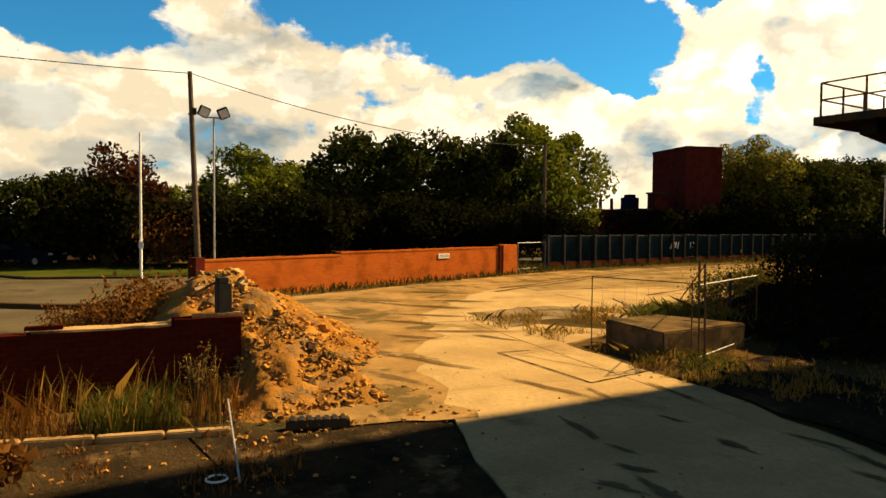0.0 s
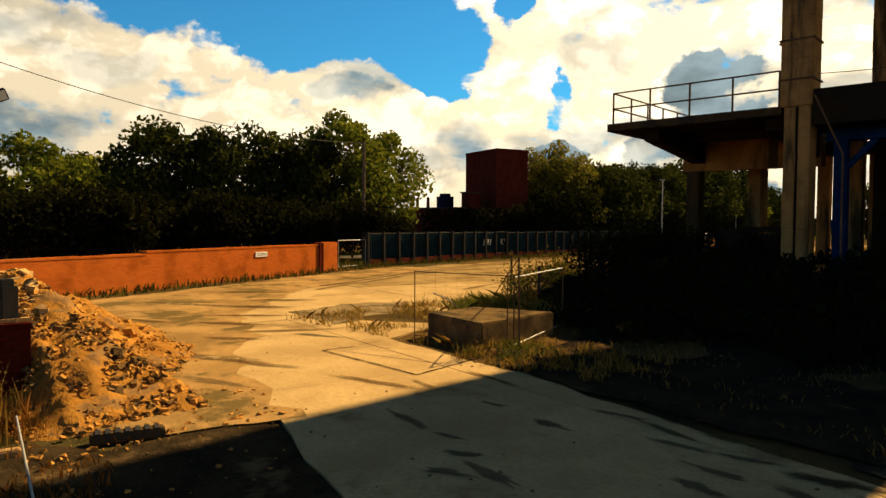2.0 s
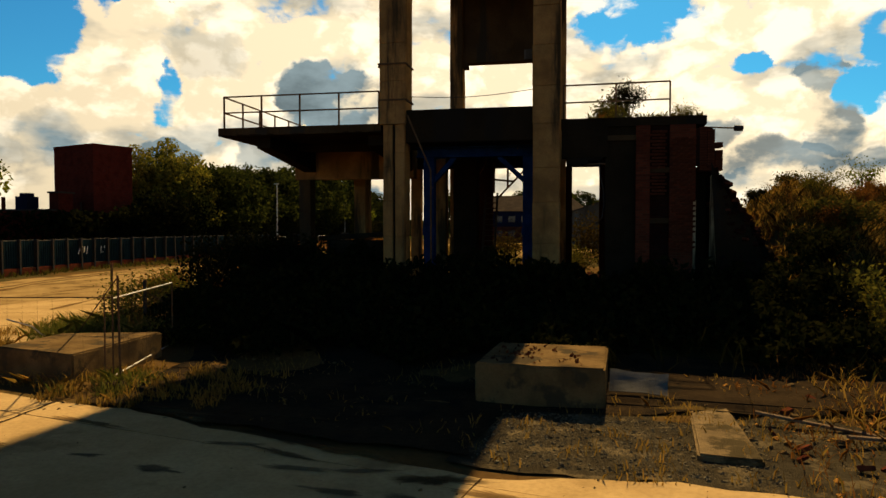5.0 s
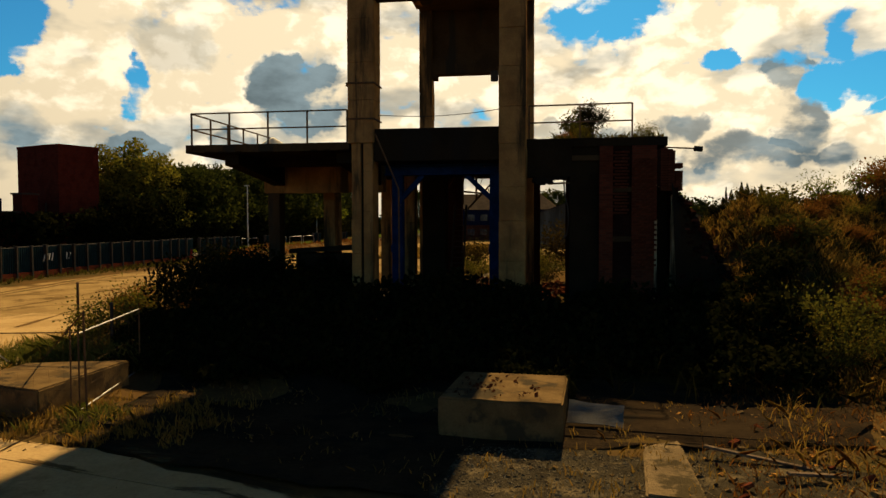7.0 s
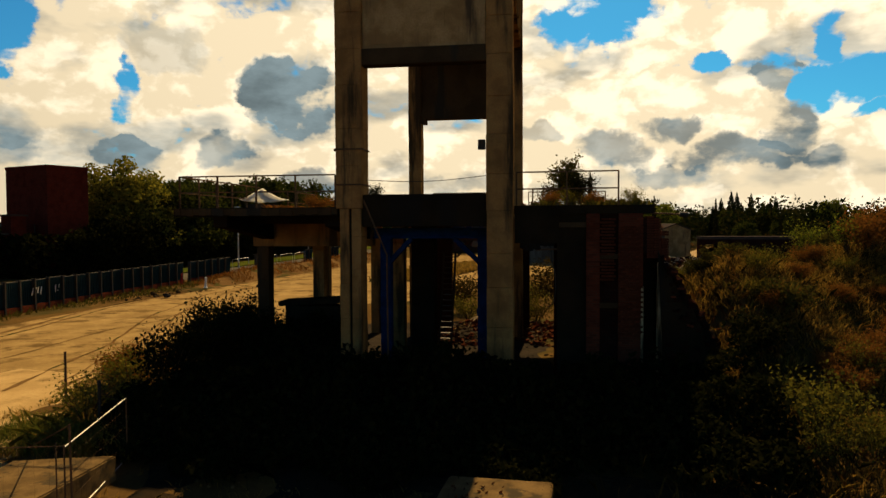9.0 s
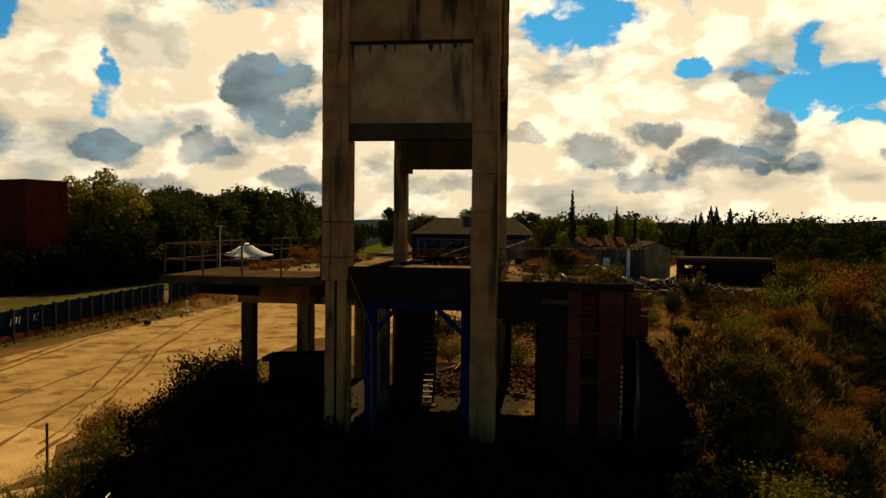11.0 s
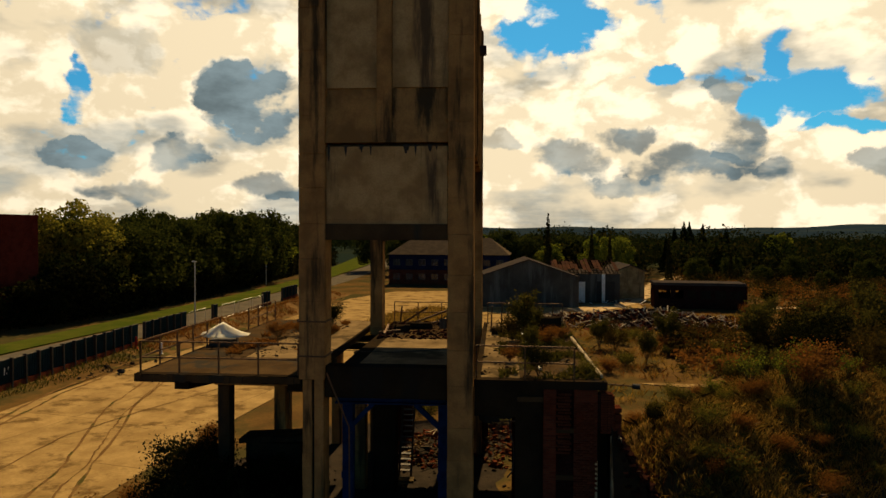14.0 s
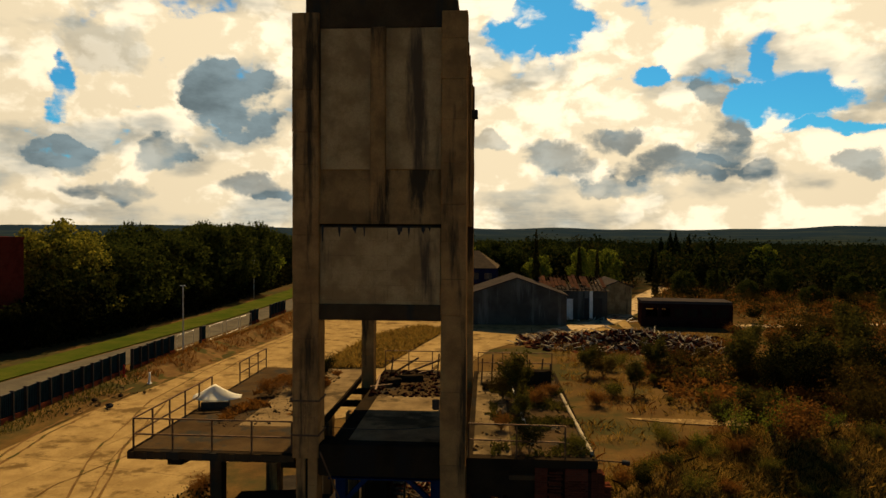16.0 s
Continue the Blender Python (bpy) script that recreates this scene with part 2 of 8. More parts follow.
def soft(m):
    """The same surface as a stain that thins out raggedly towards its rim."""
    m2 = m.copy()
    m2.name = m.name + "_stain"
    nt = m2.node_tree
    at = nt.nodes.new("ShaderNodeAttribute")
    at.attribute_name = "fade"
    n = nt.nodes.new("ShaderNodeTexNoise")
    nt.links.new(nt.nodes.new("ShaderNodeTexCoord").outputs["Object"], n.inputs["Vector"])
    n.inputs["Scale"].default_value, n.inputs["Detail"].default_value, n.inputs["Roughness"].default_value = 3.5, 7.0, 0.65
    f = ramp_node(nt, math_node(nt, "MULTIPLY_ADD", n.outputs[0], 1.1, math_node(nt, "ADD", at.outputs["Fac"], -0.55)), 0.12, 0.75)
    mx = nt.nodes.new("ShaderNodeMixShader")
    nt.links.new(math_node(nt, "MULTIPLY", f, 0.7), mx.inputs[0])
    nt.links.new(nt.nodes.new("ShaderNodeBsdfTransparent").outputs[0], mx.inputs[1])
    nt.links.new(nt.nodes["Principled BSDF"].outputs[0], mx.inputs[2])
    nt.links.new(mx.outputs[0], nt.nodes["Material Output"].inputs[0])
    return m2


def leaf_material(name, col, col2, through_light=0.22):
    m = bpy.data.materials.new(name)
    m.use_nodes = True
    nt = m.node_tree
    bsdf = nt.nodes["Principled BSDF"]
    geo = nt.nodes.new("ShaderNodeNewGeometry").outputs["Random Per Island"]
    base = mix_node(nt, geo, col, col2)
    nt.links.new(base, bsdf.inputs["Base Color"])
    bsdf.inputs["Roughness"].default_value = 0.7
    bsdf.inputs["Specular IOR Level"].default_value = 0.0
    tr = nt.nodes.new("ShaderNodeBsdfTranslucent")
    nt.links.new(base, tr.inputs[0])
    mx = nt.nodes.new("ShaderNodeMixShader")
    mx.inputs[0].default_value = through_light
    nt.links.new(bsdf.outputs[0], mx.inputs[1]), nt.links.new(tr.outputs[0], mx.inputs[2])
    nt.links.new(mx.outputs[0], nt.nodes["Material Output"].inputs[0])
    return m


def brick_material(name, col, col2, mortar, width=0.225, height=0.075):
    """Brickwork for far walls: courses laid by height and by the run along the wall."""
    m = bpy.data.materials.new(name)
    m.use_nodes = True
    nt = m.node_tree
    bsdf = nt.nodes["Principled BSDF"]
    coord = nt.nodes.new("ShaderNodeTexCoord").outputs["Object"]
    sep = nt.nodes.new("ShaderNodeSeparateXYZ")
    nt.links.new(coord, sep.inputs[0])
    comb = nt.nodes.new("ShaderNodeCombineXYZ")
    nt.links.new(math_node(nt, "ADD", sep.outputs[0], sep.outputs[1]), comb.inputs[0])
    nt.links.new(sep.outputs[2], comb.inputs[1])
    b = nt.nodes.new("ShaderNodeTexBrick")
    nt.links.new(comb.outputs[0], b.inputs["Vector"])
    b.inputs["Color1"].default_value, b.inputs["Color2"].default_value, b.inputs["Mortar"].default_value = (*col, 1), (*col2, 1), (*mortar, 1)
    b.inputs["Scale"].default_value, b.inputs["Mortar Size"].default_value = 1.0, 0.006
    b.inputs["Brick Width"].default_value, b.inputs["Row Height"].default_value = width, height
    n = nt.nodes.new("ShaderNodeTexNoise")
    nt.links.new(coord, n.inputs["Vector"])
    n.inputs["Scale"].default_value, n.inputs["Detail"].default_value = 1.1, 7.0
    stained = mix_node(nt, math_node(nt, "MULTIPLY", ramp_node(nt, n.outputs[0], 0.45, 0.7), 0.6), b.outputs[0], tuple(c * 0.4 for c in col))
    nt.links.new(stained, bsdf.inputs["Base Color"])
    bsdf.inputs["Roughness"].default_value = 0.9
    bsdf.inputs["Specular IOR Level"].default_value = 0.0
    bn = nt.nodes.new("ShaderNodeBump")
    bn.inputs["Strength"].default_value, bn.inputs["Distance"].default_value = 0.4, 0.01
    nt.links.new(b.outputs["Fac"], bn.inputs["Height"])
    bn.invert = True
    nt.links.new(bn.outputs[0], bsdf.inputs["Normal"])
    return m


NEAR_SOIL = material("near_soil", (0.026, 0.018, 0.010), (0.055, 0.036, 0.017), scale=1.4, bump=0.9, spots=(0.13, 0.082, 0.036), spot_scale=0.8, spot_at=(0.53, 0.66), fine=14.0)
DUST = material("yard_dirt", (0.20, 0.125, 0.052), (0.12, 0.075, 0.032), scale=1.2, bump=0.5, fine=12.0, spots=(0.30, 0.20, 0.09), spot_scale=1.6)
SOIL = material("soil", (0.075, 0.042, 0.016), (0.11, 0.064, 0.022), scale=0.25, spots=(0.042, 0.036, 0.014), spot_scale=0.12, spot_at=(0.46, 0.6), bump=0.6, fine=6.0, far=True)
YARD_DIRTY = material("dirty_yard_concrete", (0.31, 0.205, 0.085), (0.22, 0.14, 0.056), scale=0.6, spots=(0.105, 0.064, 0.025), spot_scale=0.42, spot_at=(0.50, 0.64), bump=0.3, random_tint=0.15, fine=7.0)
YARD = material("yard_concrete", (0.43, 0.29, 0.128), (0.33, 0.215, 0.092), scale=0.7, spots=(0.20, 0.128, 0.055), spot_scale=0.55, spot_at=(0.53, 0.70), bump=0.25, random_tint=0.10, fine=16.0)
TARMAC = material("tarmac", (0.10, 0.085, 0.062), (0.07, 0.06, 0.045), scale=0.4, bump=0.3, fine=10.0)
APRON = material("dusty_tarmac", (0.105, 0.085, 0.050), (0.075, 0.060, 0.036), scale=0.3, spots=(0.05, 0.038, 0.022), spot_scale=0.22, spot_at=(0.54, 0.62), bump=0.3, fine=8.0)
VERGE = material("verge_grass", (0.036, 0.052, 0.008), (0.062, 0.066, 0.012), scale=0.3, bump=0.6, fine=8.0)
CONCRETE = material("weathered_concrete", (0.34, 0.178, 0.062), (0.185, 0.094, 0.033), scale=0.9, spots=(0.045, 0.030, 0.016), spot_scale=1.1, spot_at=(0.49, 0.62), streak=True, bump=0.35, fine=18.0)
# Darker concrete, lowered in tone for parts that stand mostly in shade.
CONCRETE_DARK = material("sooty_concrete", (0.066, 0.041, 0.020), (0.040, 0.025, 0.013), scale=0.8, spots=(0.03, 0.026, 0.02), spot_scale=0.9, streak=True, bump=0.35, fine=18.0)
# Near-black concrete: shade under and around the deck put into the colour.
SHADE_BLACK = material("soot_black_concrete", (0.024, 0.016, 0.009), (0.014, 0.010, 0.006), scale=0.8, spots=(0.016, 0.013, 0.01), spot_scale=0.9, streak=True, bump=0.35, fine=18.0)
PANEL = material("infill_panel", (0.42, 0.262, 0.112), (0.25, 0.145, 0.058), scale=1.1, spots=(0.085, 0.055, 0.03), spot_scale=0.8, spot_at=(0.52, 0.64), streak=True, bump=0.3, fine=20.0)
BLOCK = material("block_concrete", (0.155, 0.098, 0.042), (0.088, 0.056, 0.025), scale=1.6, spots=(0.05, 0.038, 0.022), spot_scale=1.4, bump=0.4, fine=25.0)
BRICK_NEAR = material("near_brick", (0.085, 0.012, 0.007), (0.058, 0.009, 0.006), scale=5.0, bump=0.3, random_tint=0.5, fine=60.0)
BRICK_FAR = brick_material("orange_brick", (0.40, 0.095, 0.018), (0.32, 0.07, 0.015), (0.28, 0.10, 0.035))
# Blackened brick: annex walls carry their shade in it, the ruin its burning.
BRICK_BLACKENED = brick_material("sooty_brick", (0.030, 0.010, 0.007), (0.018, 0.007, 0.005), (0.015, 0.011, 0.009))
BRICK_RUIN = brick_material("ruined_red_brick", (0.11, 0.026, 0.013), (0.062, 0.016, 0.009), (0.066, 0.036, 0.022))
BRICK_LOOSE = material("weathered_brick", (0.14, 0.038, 0.019), (0.07, 0.022, 0.012), scale=4.0, bump=0.4, random_tint=0.7, fine=40.0)
RENDER = material("pale_render", (0.46, 0.34, 0.20), (0.28, 0.20, 0.115), scale=1.6, spots=(0.05, 0.038, 0.024), spot_scale=1.8, streak=True, bump=0.4)
SLAB_WORN = material("worn_slab", (0.20, 0.14, 0.072), (0.12, 0.085, 0.044), scale=2.2, spots=(0.055, 0.042, 0.022), spot_scale=1.8, spot_at=(0.47, 0.58), bump=0.8, fine=30.0)
SCREED = material("pale_screed", (0.19, 0.13, 0.066), (0.115, 0.077, 0.038), scale=0.9, spots=(0.06, 0.042, 0.022), spot_scale=0.55, spot_at=(0.50, 0.62), bump=0.3, fine=14.0)
BRICK_DARK = brick_material("dark_red_brick", (0.10, 0.016, 0.010), (0.07, 0.012, 0.008), (0.06, 0.022, 0.015))
MORTAR = material("mortar", (0.045, 0.012, 0.008), bump=0.3, scale=6.0)
DIRT = material("clay_heap", (0.37, 0.168, 0.036), (0.24, 0.105, 0.024), scale=1.2, bump=0.9, spots=(0.20, 0.11, 0.045), spot_scale=2.0, fine=20.0)
DIRT_DARK = material("earth", (0.15, 0.085, 0.034), (0.10, 0.055, 0.022), scale=0.9, bump=0.8, spots=(0.05, 0.045, 0.015), spot_scale=0.4, fine=10.0)
SAND_DIRT = material("sandy_dirt", (0.34, 0.20, 0.075), (0.20, 0.118, 0.044), scale=0.7, spots=(0.11, 0.075, 0.028), spot_scale=0.55, spot_at=(0.50, 0.60), bump=0.7, fine=18.0)
PATCH = material("tarmac_patch", (0.24, 0.17, 0.085), (0.17, 0.118, 0.058), scale=0.9, spots=(0.09, 0.064, 0.034), spot_scale=1.2, bump=0.4, fine=20.0)
PATH_DIRT = material("path_dirt", (0.44, 0.32, 0.18), (0.32, 0.22, 0.115), scale=0.7, bump=0.4, spots=(0.08, 0.06, 0.03), spot_scale=0.5, fine=9.0)
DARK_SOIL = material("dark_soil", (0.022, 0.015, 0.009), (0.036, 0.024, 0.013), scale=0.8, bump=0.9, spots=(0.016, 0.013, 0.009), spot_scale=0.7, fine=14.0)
OIL = material("oil_stain", (0.085, 0.066, 0.038), (0.15, 0.11, 0.058), scale=2.0, bump=0.3, fine=12.0, spots=(0.035, 0.028, 0.02), spot_scale=3.0)
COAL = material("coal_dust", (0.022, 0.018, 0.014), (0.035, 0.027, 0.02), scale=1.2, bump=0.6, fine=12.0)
ROCK = material("rubble_stone", (0.44, 0.205, 0.050), (0.28, 0.125, 0.032), scale=4.0, bump=0.5, fine=30.0)
RUST = material("rusty_steel", (0.13, 0.07, 0.035), (0.08, 0.05, 0.03), scale=5.0, rough=0.7, metal=0.3, bump=0.2)
GALV = material("galvanised_steel", (0.42, 0.40, 0.35), (0.30, 0.28, 0.24), scale=6.0, rough=0.5, metal=0.6, bump=0.1)
BLUE_STEEL = material("blue_painted_steel", (0.006, 0.025, 0.080), (0.005, 0.014, 0.042), scale=2.5, rough=0.6, spots=(0.10, 0.05, 0.03), spot_scale=3.0, spot_at=(0.62, 0.7), bump=0.15)
HOARDING = material("hoarding_panel", (0.013, 0.032, 0.038), (0.008, 0.019, 0.025), scale=0.8, rough=0.75, random_tint=0.5, spots=(0.04, 0.045, 0.04), spot_scale=1.5, spot_at=(0.62, 0.7), bump=0.1)
DARK_METAL = material("dark_metal", (0.03, 0.03, 0.03), (0.05, 0.04, 0.03), scale=3.0, rough=0.6, metal=0.3, bump=0.1)
TIMBER = material("weathered_timber", (0.16, 0.11, 0.07), (0.10, 0.07, 0.045), scale=3.0, bump=0.3, streak=True, spots=(0.06, 0.045, 0.03), spot_scale=4.0)
PALE_TIMBER = material("pale_broken_timber", (0.40, 0.33, 0.23), (0.26, 0.21, 0.14), scale=3.0, bump=0.3)
WHITE_PAINT = material("white_paint", (0.75, 0.73, 0.66), (0.62, 0.60, 0.54), scale=2.0, rough=0.6, bump=0.1)
TARP = leaf_material("white_tarpaulin", (0.82, 0.80, 0.72), (0.82, 0.80, 0.72), 0.6)
GREY_SHEET = material("grey_sheet", (0.12, 0.115, 0.10), (0.08, 0.076, 0.066), scale=2.0, rough=0.7, bump=0.3)
BARK = material("bark", (0.07, 0.05, 0.03), (0.045, 0.033, 0.02), scale=4.0, bump=0.8)
GREY_WALL = material("grey_render", (0.065, 0.060, 0.048), (0.040, 0.037, 0.030), scale=0.4, bump=0.15, streak=True, spots=(0.09, 0.09, 0.08), spot_scale=0.5)
DARK_ROOF = material("dark_roof", (0.05, 0.04, 0.035), (0.035, 0.03, 0.027), scale=0.6, bump=0.3)
RUST_ROOF = material("rust_roof", (0.075, 0.034, 0.020), (0.04, 0.022, 0.016), scale=0.9, bump=0.3)
TILE_ROOF = material("brown_roof_tiles", (0.10, 0.072, 0.045), (0.07, 0.052, 0.034), scale=1.0, bump=0.3)
RED_PLASTIC = material("red_plastic", (0.30, 0.03, 0.02), (0.22, 0.02, 0.015), scale=3.0, rough=0.5, bump=0.05)
NAVY = material("navy_cladding", (0.012, 0.014, 0.034), (0.009, 0.011, 0.024), scale=0.8, rough=0.6, bump=0.1)
GLASS = material("dark_glass", (0.02, 0.025, 0.03), (0.03, 0.035, 0.04), rough=0.08, bump=0.0)
TYRE = material("tyre_rubber", (0.012, 0.012, 0.012), (0.02, 0.02, 0.02), rough=0.9, bump=0.1)
CAR_DARK = material("dark_blue_car_paint", (0.006, 0.009, 0.02), (0.008, 0.011, 0.026), rough=0.5, bump=0.0)
GRAVEL_BED = material("gravel_bed", (0.050, 0.040, 0.024), (0.030, 0.024, 0.015), scale=2.2, spots=(0.10, 0.075, 0.04), spot_scale=2.0, bump=0.9, fine=30.0)
GRAVEL = material("gravel", (0.15, 0.125, 0.08), (0.08, 0.068, 0.045), scale=3.0, bump=0.9, fine=30.0)
LEAF = leaf_material("green_leaves", (0.045, 0.07, 0.010), (0.17, 0.17, 0.023), 0.3)
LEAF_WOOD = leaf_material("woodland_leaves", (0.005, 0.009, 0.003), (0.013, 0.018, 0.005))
LEAF_EDGE = leaf_material("wood_edge_leaves", (0.013, 0.014, 0.004), (0.032, 0.028, 0.007))
LEAF_SCRUB = leaf_material("scrub_leaves", (0.024, 0.018, 0.005), (0.060, 0.038, 0.009))
LEAF_WILLOW = leaf_material("willow_leaves", (0.05, 0.052, 0.009), (0.16, 0.13, 0.022))
LEAF_DARK = leaf_material("dark_green_leaves", (0.009, 0.015, 0.004), (0.048, 0.053, 0.011), 0.3)
LEAF_RED = leaf_material("copper_leaves", (0.03, 0.010, 0.006), (0.075, 0.028, 0.012))
LEAF_GOLD = leaf_material("yellowing_leaves", (0.06, 0.066, 0.011), (0.20, 0.165, 0.026), 0.35)
# Near-black leaves: the shade inside thickets and hedges is put into the colour.
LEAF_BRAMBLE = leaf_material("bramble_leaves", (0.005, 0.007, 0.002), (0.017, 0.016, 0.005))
LEAF_OLIVE = leaf_material("olive_leaves", (0.032, 0.034, 0.008), (0.085, 0.066, 0.013))
STRAW = leaf_material("dry_grass", (0.25, 0.14, 0.032), (0.12, 0.08, 0.018), 0.38)
RUSSET = leaf_material("russet_weeds", (0.18, 0.068, 0.016), (0.10, 0.046, 0.012), 0.3)
GREEN_GRASS = leaf_material("green_grass", (0.06, 0.075, 0.013), (0.14, 0.125, 0.026))

# ---- mesh helpers ----


def box(bm, x0, y0, z0, x1, y1, z1, bevel=0.0):
    vs = bmesh.ops.create_cube(bm, size=1.0)["verts"]
    for v in vs:
        v.co = Vector((x0 + (v.co.x + 0.5) * (x1 - x0), y0 + (v.co.y + 0.5) * (y1 - y0), z0 + (v.co.z + 0.5) * (z1 - z0)))
    if bevel:
        edges = {e for v in vs for e in v.link_edges}
        bmesh.ops.bevel(bm, geom=list(edges), offset=bevel, segments=2, affect="EDGES")


def rod(bm, p, q, r, r2=None, n=8):
    p, q = Vector(p), Vector(q)
    d = q - p
    m = Matrix.Translation((p + q) / 2) @ d.to_track_quat("Z", "Y").to_matrix().to_4x4()
    bmesh.ops.create_cone(bm, cap_ends=True, segments=n, radius1=r, radius2=r if r2 is None else r2, depth=d.length, matrix=m)


def tube(bm, pts, r, n=6):
    """One bent round bar through the points."""
    rings = []
    for i, p in enumerate(pts):
        d = (Vector(pts[min(i + 1, len(pts) - 1)]) - Vector(pts[max(i - 1, 0)])).normalized()
        side = d.cross(Vector((0.13, 0.2, 1.0))).normalized()
        up = side.cross(d)
        rings.append([bm.verts.new(Vector(p) + side * r * math.cos(2 * math.pi * k / n) + up * r * math.sin(2 * math.pi * k / n)) for k in range(n)])
    for a, b in zip(rings, rings[1:]):
        for k in range(n):
            bm.faces.new((a[k], a[(k + 1) % n], b[(k + 1) % n], b[k]))
    bm.faces.new(rings[0][::-1]), bm.faces.new(rings[-1])


def beam(bm, p, q, w, h):
    """A square bar from p to q."""
    p, q = Vector(p), Vector(q)
    d = q - p
    m = Matrix.Translation((p + q) / 2) @ d.to_track_quat("Z", "Y").to_matrix().to_4x4() @ Matrix.Diagonal((w, h, d.length, 1))
    bmesh.ops.create_cube(bm, size=1.0, matrix=m)


def prism(bm, outline, z0, z1):
    """An upright block over an outline in plan, given counter-clockwise."""
    lo = [bm.verts.new((x, y, z0)) for x, y in outline]
    hi = [bm.verts.new((x, y, z1)) for x, y in outline]
    bm.faces.new(hi), bm.faces.new(lo[::-1])
    n = len(outline)
    for i in range(n):
        bm.faces.new((lo[i], lo[(i + 1) % n], hi[(i + 1) % n], hi[i]))


def rough_up(bm, amount, scale=1.0, seed=0.0):
    for v in bm.verts:
        p = v.co * scale + Vector((seed, seed * 1.7, seed * 0.3))
        v.co += Vector((noise.noise(p), noise.noise(p + Vector((9, 0, 0))), noise.noise(p + Vector((0, 9, 0))))) * amount


def part(name, bm, mat, parent=None, label="", smooth=False):
    me = bpy.data.meshes.new(name)
    bm.normal_update()
    bm.to_mesh(me)
    bm.free()
    return mesh_part(name, me, mat, parent, label, smooth)


def mesh_part(name, me, mat, parent=None, label="", smooth=False):
    if mat and not me.materials:
        me.materials.append(mat)
    if smooth:
        me.shade_smooth()
    ob = new(name, me)
    if parent:
        ob.parent = parent
    return tagged(ob, label)


def thing(name, m, label, category, group="", kind=""):
    ob = new(name)
    ob.matrix_world = m
    ob.empty_display_size = 0.2
    return tagged(ob, label, category, group, kind)


def soup(name, verts, faces):
    me = bpy.data.meshes.new(name)
    me.from_pydata([tuple(v) for v in verts], [], faces)
    me.update()
    return me


def leaf_mesh(name, centres, sizes, rng, flat=0.0):
    """Many small leaf clusters: one bent four-cornered leaf at each centre."""
    n = len(centres)
    a = rng.normal(size=(n, 3))
    a[:, 2] *= 1 - flat
    a /= np.linalg.norm(a, axis=1)[:, None]
    b = np.cross(a, rng.normal(size=(n, 3)))
    b /= np.linalg.norm(b, axis=1)[:, None]
    s = np.asarray(sizes)[:, None]
    k = (0.4 + 0.35 * rng.random(n))[:, None]
    vs = np.stack([centres - a * s, centres + b * s * k, centres + a * s, centres - b * s * k], axis=1).reshape(-1, 3)
    me = bpy.data.meshes.new(name)
    me.vertices.add(4 * n)
    me.vertices.foreach_set("co", vs.astype(np.float32).ravel())
    me.loops.add(4 * n)
    me.loops.foreach_set("vertex_index", np.arange(4 * n, dtype=np.int32))
    me.polygons.add(n)
    me.polygons.foreach_set("loop_start", np.arange(0, 4 * n, 4, dtype=np.int32))
    me.update(calc_edges=True)
    return me


def blade_mesh(name, roots, heights, rng, width=0.012, lean=0.35):
    """Grass: a tapering blade of two triangles' width at each root."""
    n = len(roots)
    ang = rng.random(n) * 2 * np.pi
    side = np.stack([np.cos(ang), np.sin(ang), np.zeros(n)], axis=1)
    bend = rng.normal(size=(n, 3)) * lean
    bend[:, 2] = 0
    h = np.asarray(heights)[:, None]
    up = np.array([[0, 0, 1.0]])
    mid = roots + up * h * 0.55 + bend * h * 0.3
    tip = roots + up * h * (1 - 0.2 * rng.random((n, 1))) + bend * h
    w = width * (0.6 + 0.8 * rng.random((n, 1)))
    vs = np.stack([roots - side * w, roots + side * w, mid + side * w * 0.8, tip, mid - side * w * 0.8], axis=1).reshape(-1, 3)
    me = bpy.data.meshes.new(name)
    me.vertices.add(5 * n)
    me.vertices.foreach_set("co", vs.astype(np.float32).ravel())
    me.loops.add(5 * n)
    me.loops.foreach_set("vertex_index", np.arange(5 * n, dtype=np.int32))
    me.polygons.add(n)
    me.polygons.foreach_set("loop_start", np.arange(0, 5 * n, 5, dtype=np.int32))
    me.update(calc_edges=True)
    return me


def rock_field(name, parent, mat, rng, n, place, ground, least, size, kind="stuff", flat=0.75):
    """Many rough angular stones lying on a surface."""
    base = np.array([(i, j, k) for i in (-1, 1) for j in (-1, 1) for k in (-1, 1)], float) * 0.62
    tri = [(0, 1, 3, 2), (4, 6, 7, 5), (0, 4, 5, 1), (2, 3, 7, 6), (0, 2, 6, 4), (1, 5, 7, 3)]
    verts, faces = [], []
    for _ in range(n):
        x, y = place(rng.random(2))
        z = ground(x, y)
        if z < least:
            continue
        s_ = size[0] + (size[1] - size[0]) * rng.random() ** 4
        q = Euler(rng.random(3) * 6.28).to_matrix()
        scale = 0.6 + 0.7 * rng.random(3)
        k = len(verts)
        for b in base:
            v = q @ Vector(b * scale * s_ * (0.6 + 0.6 * rng.random(3)))
            verts.append((x + v.x, y + v.y, z + v.z * flat + s_ * 0.15))
        faces += [tuple(i + k for i in f) for f in tri]
    ob = mesh_part(name, soup(name, verts, faces), mat, parent)
    if kind:
        tagged(ob, kind=kind)
    return ob


# ---- ground ----


def bump_at(x, y, cx, cy, rx, ry, h):
    r = ((x - cx) / rx) ** 2 + ((y - cy) / ry) ** 2
    return h * math.exp(-r * 1.2)


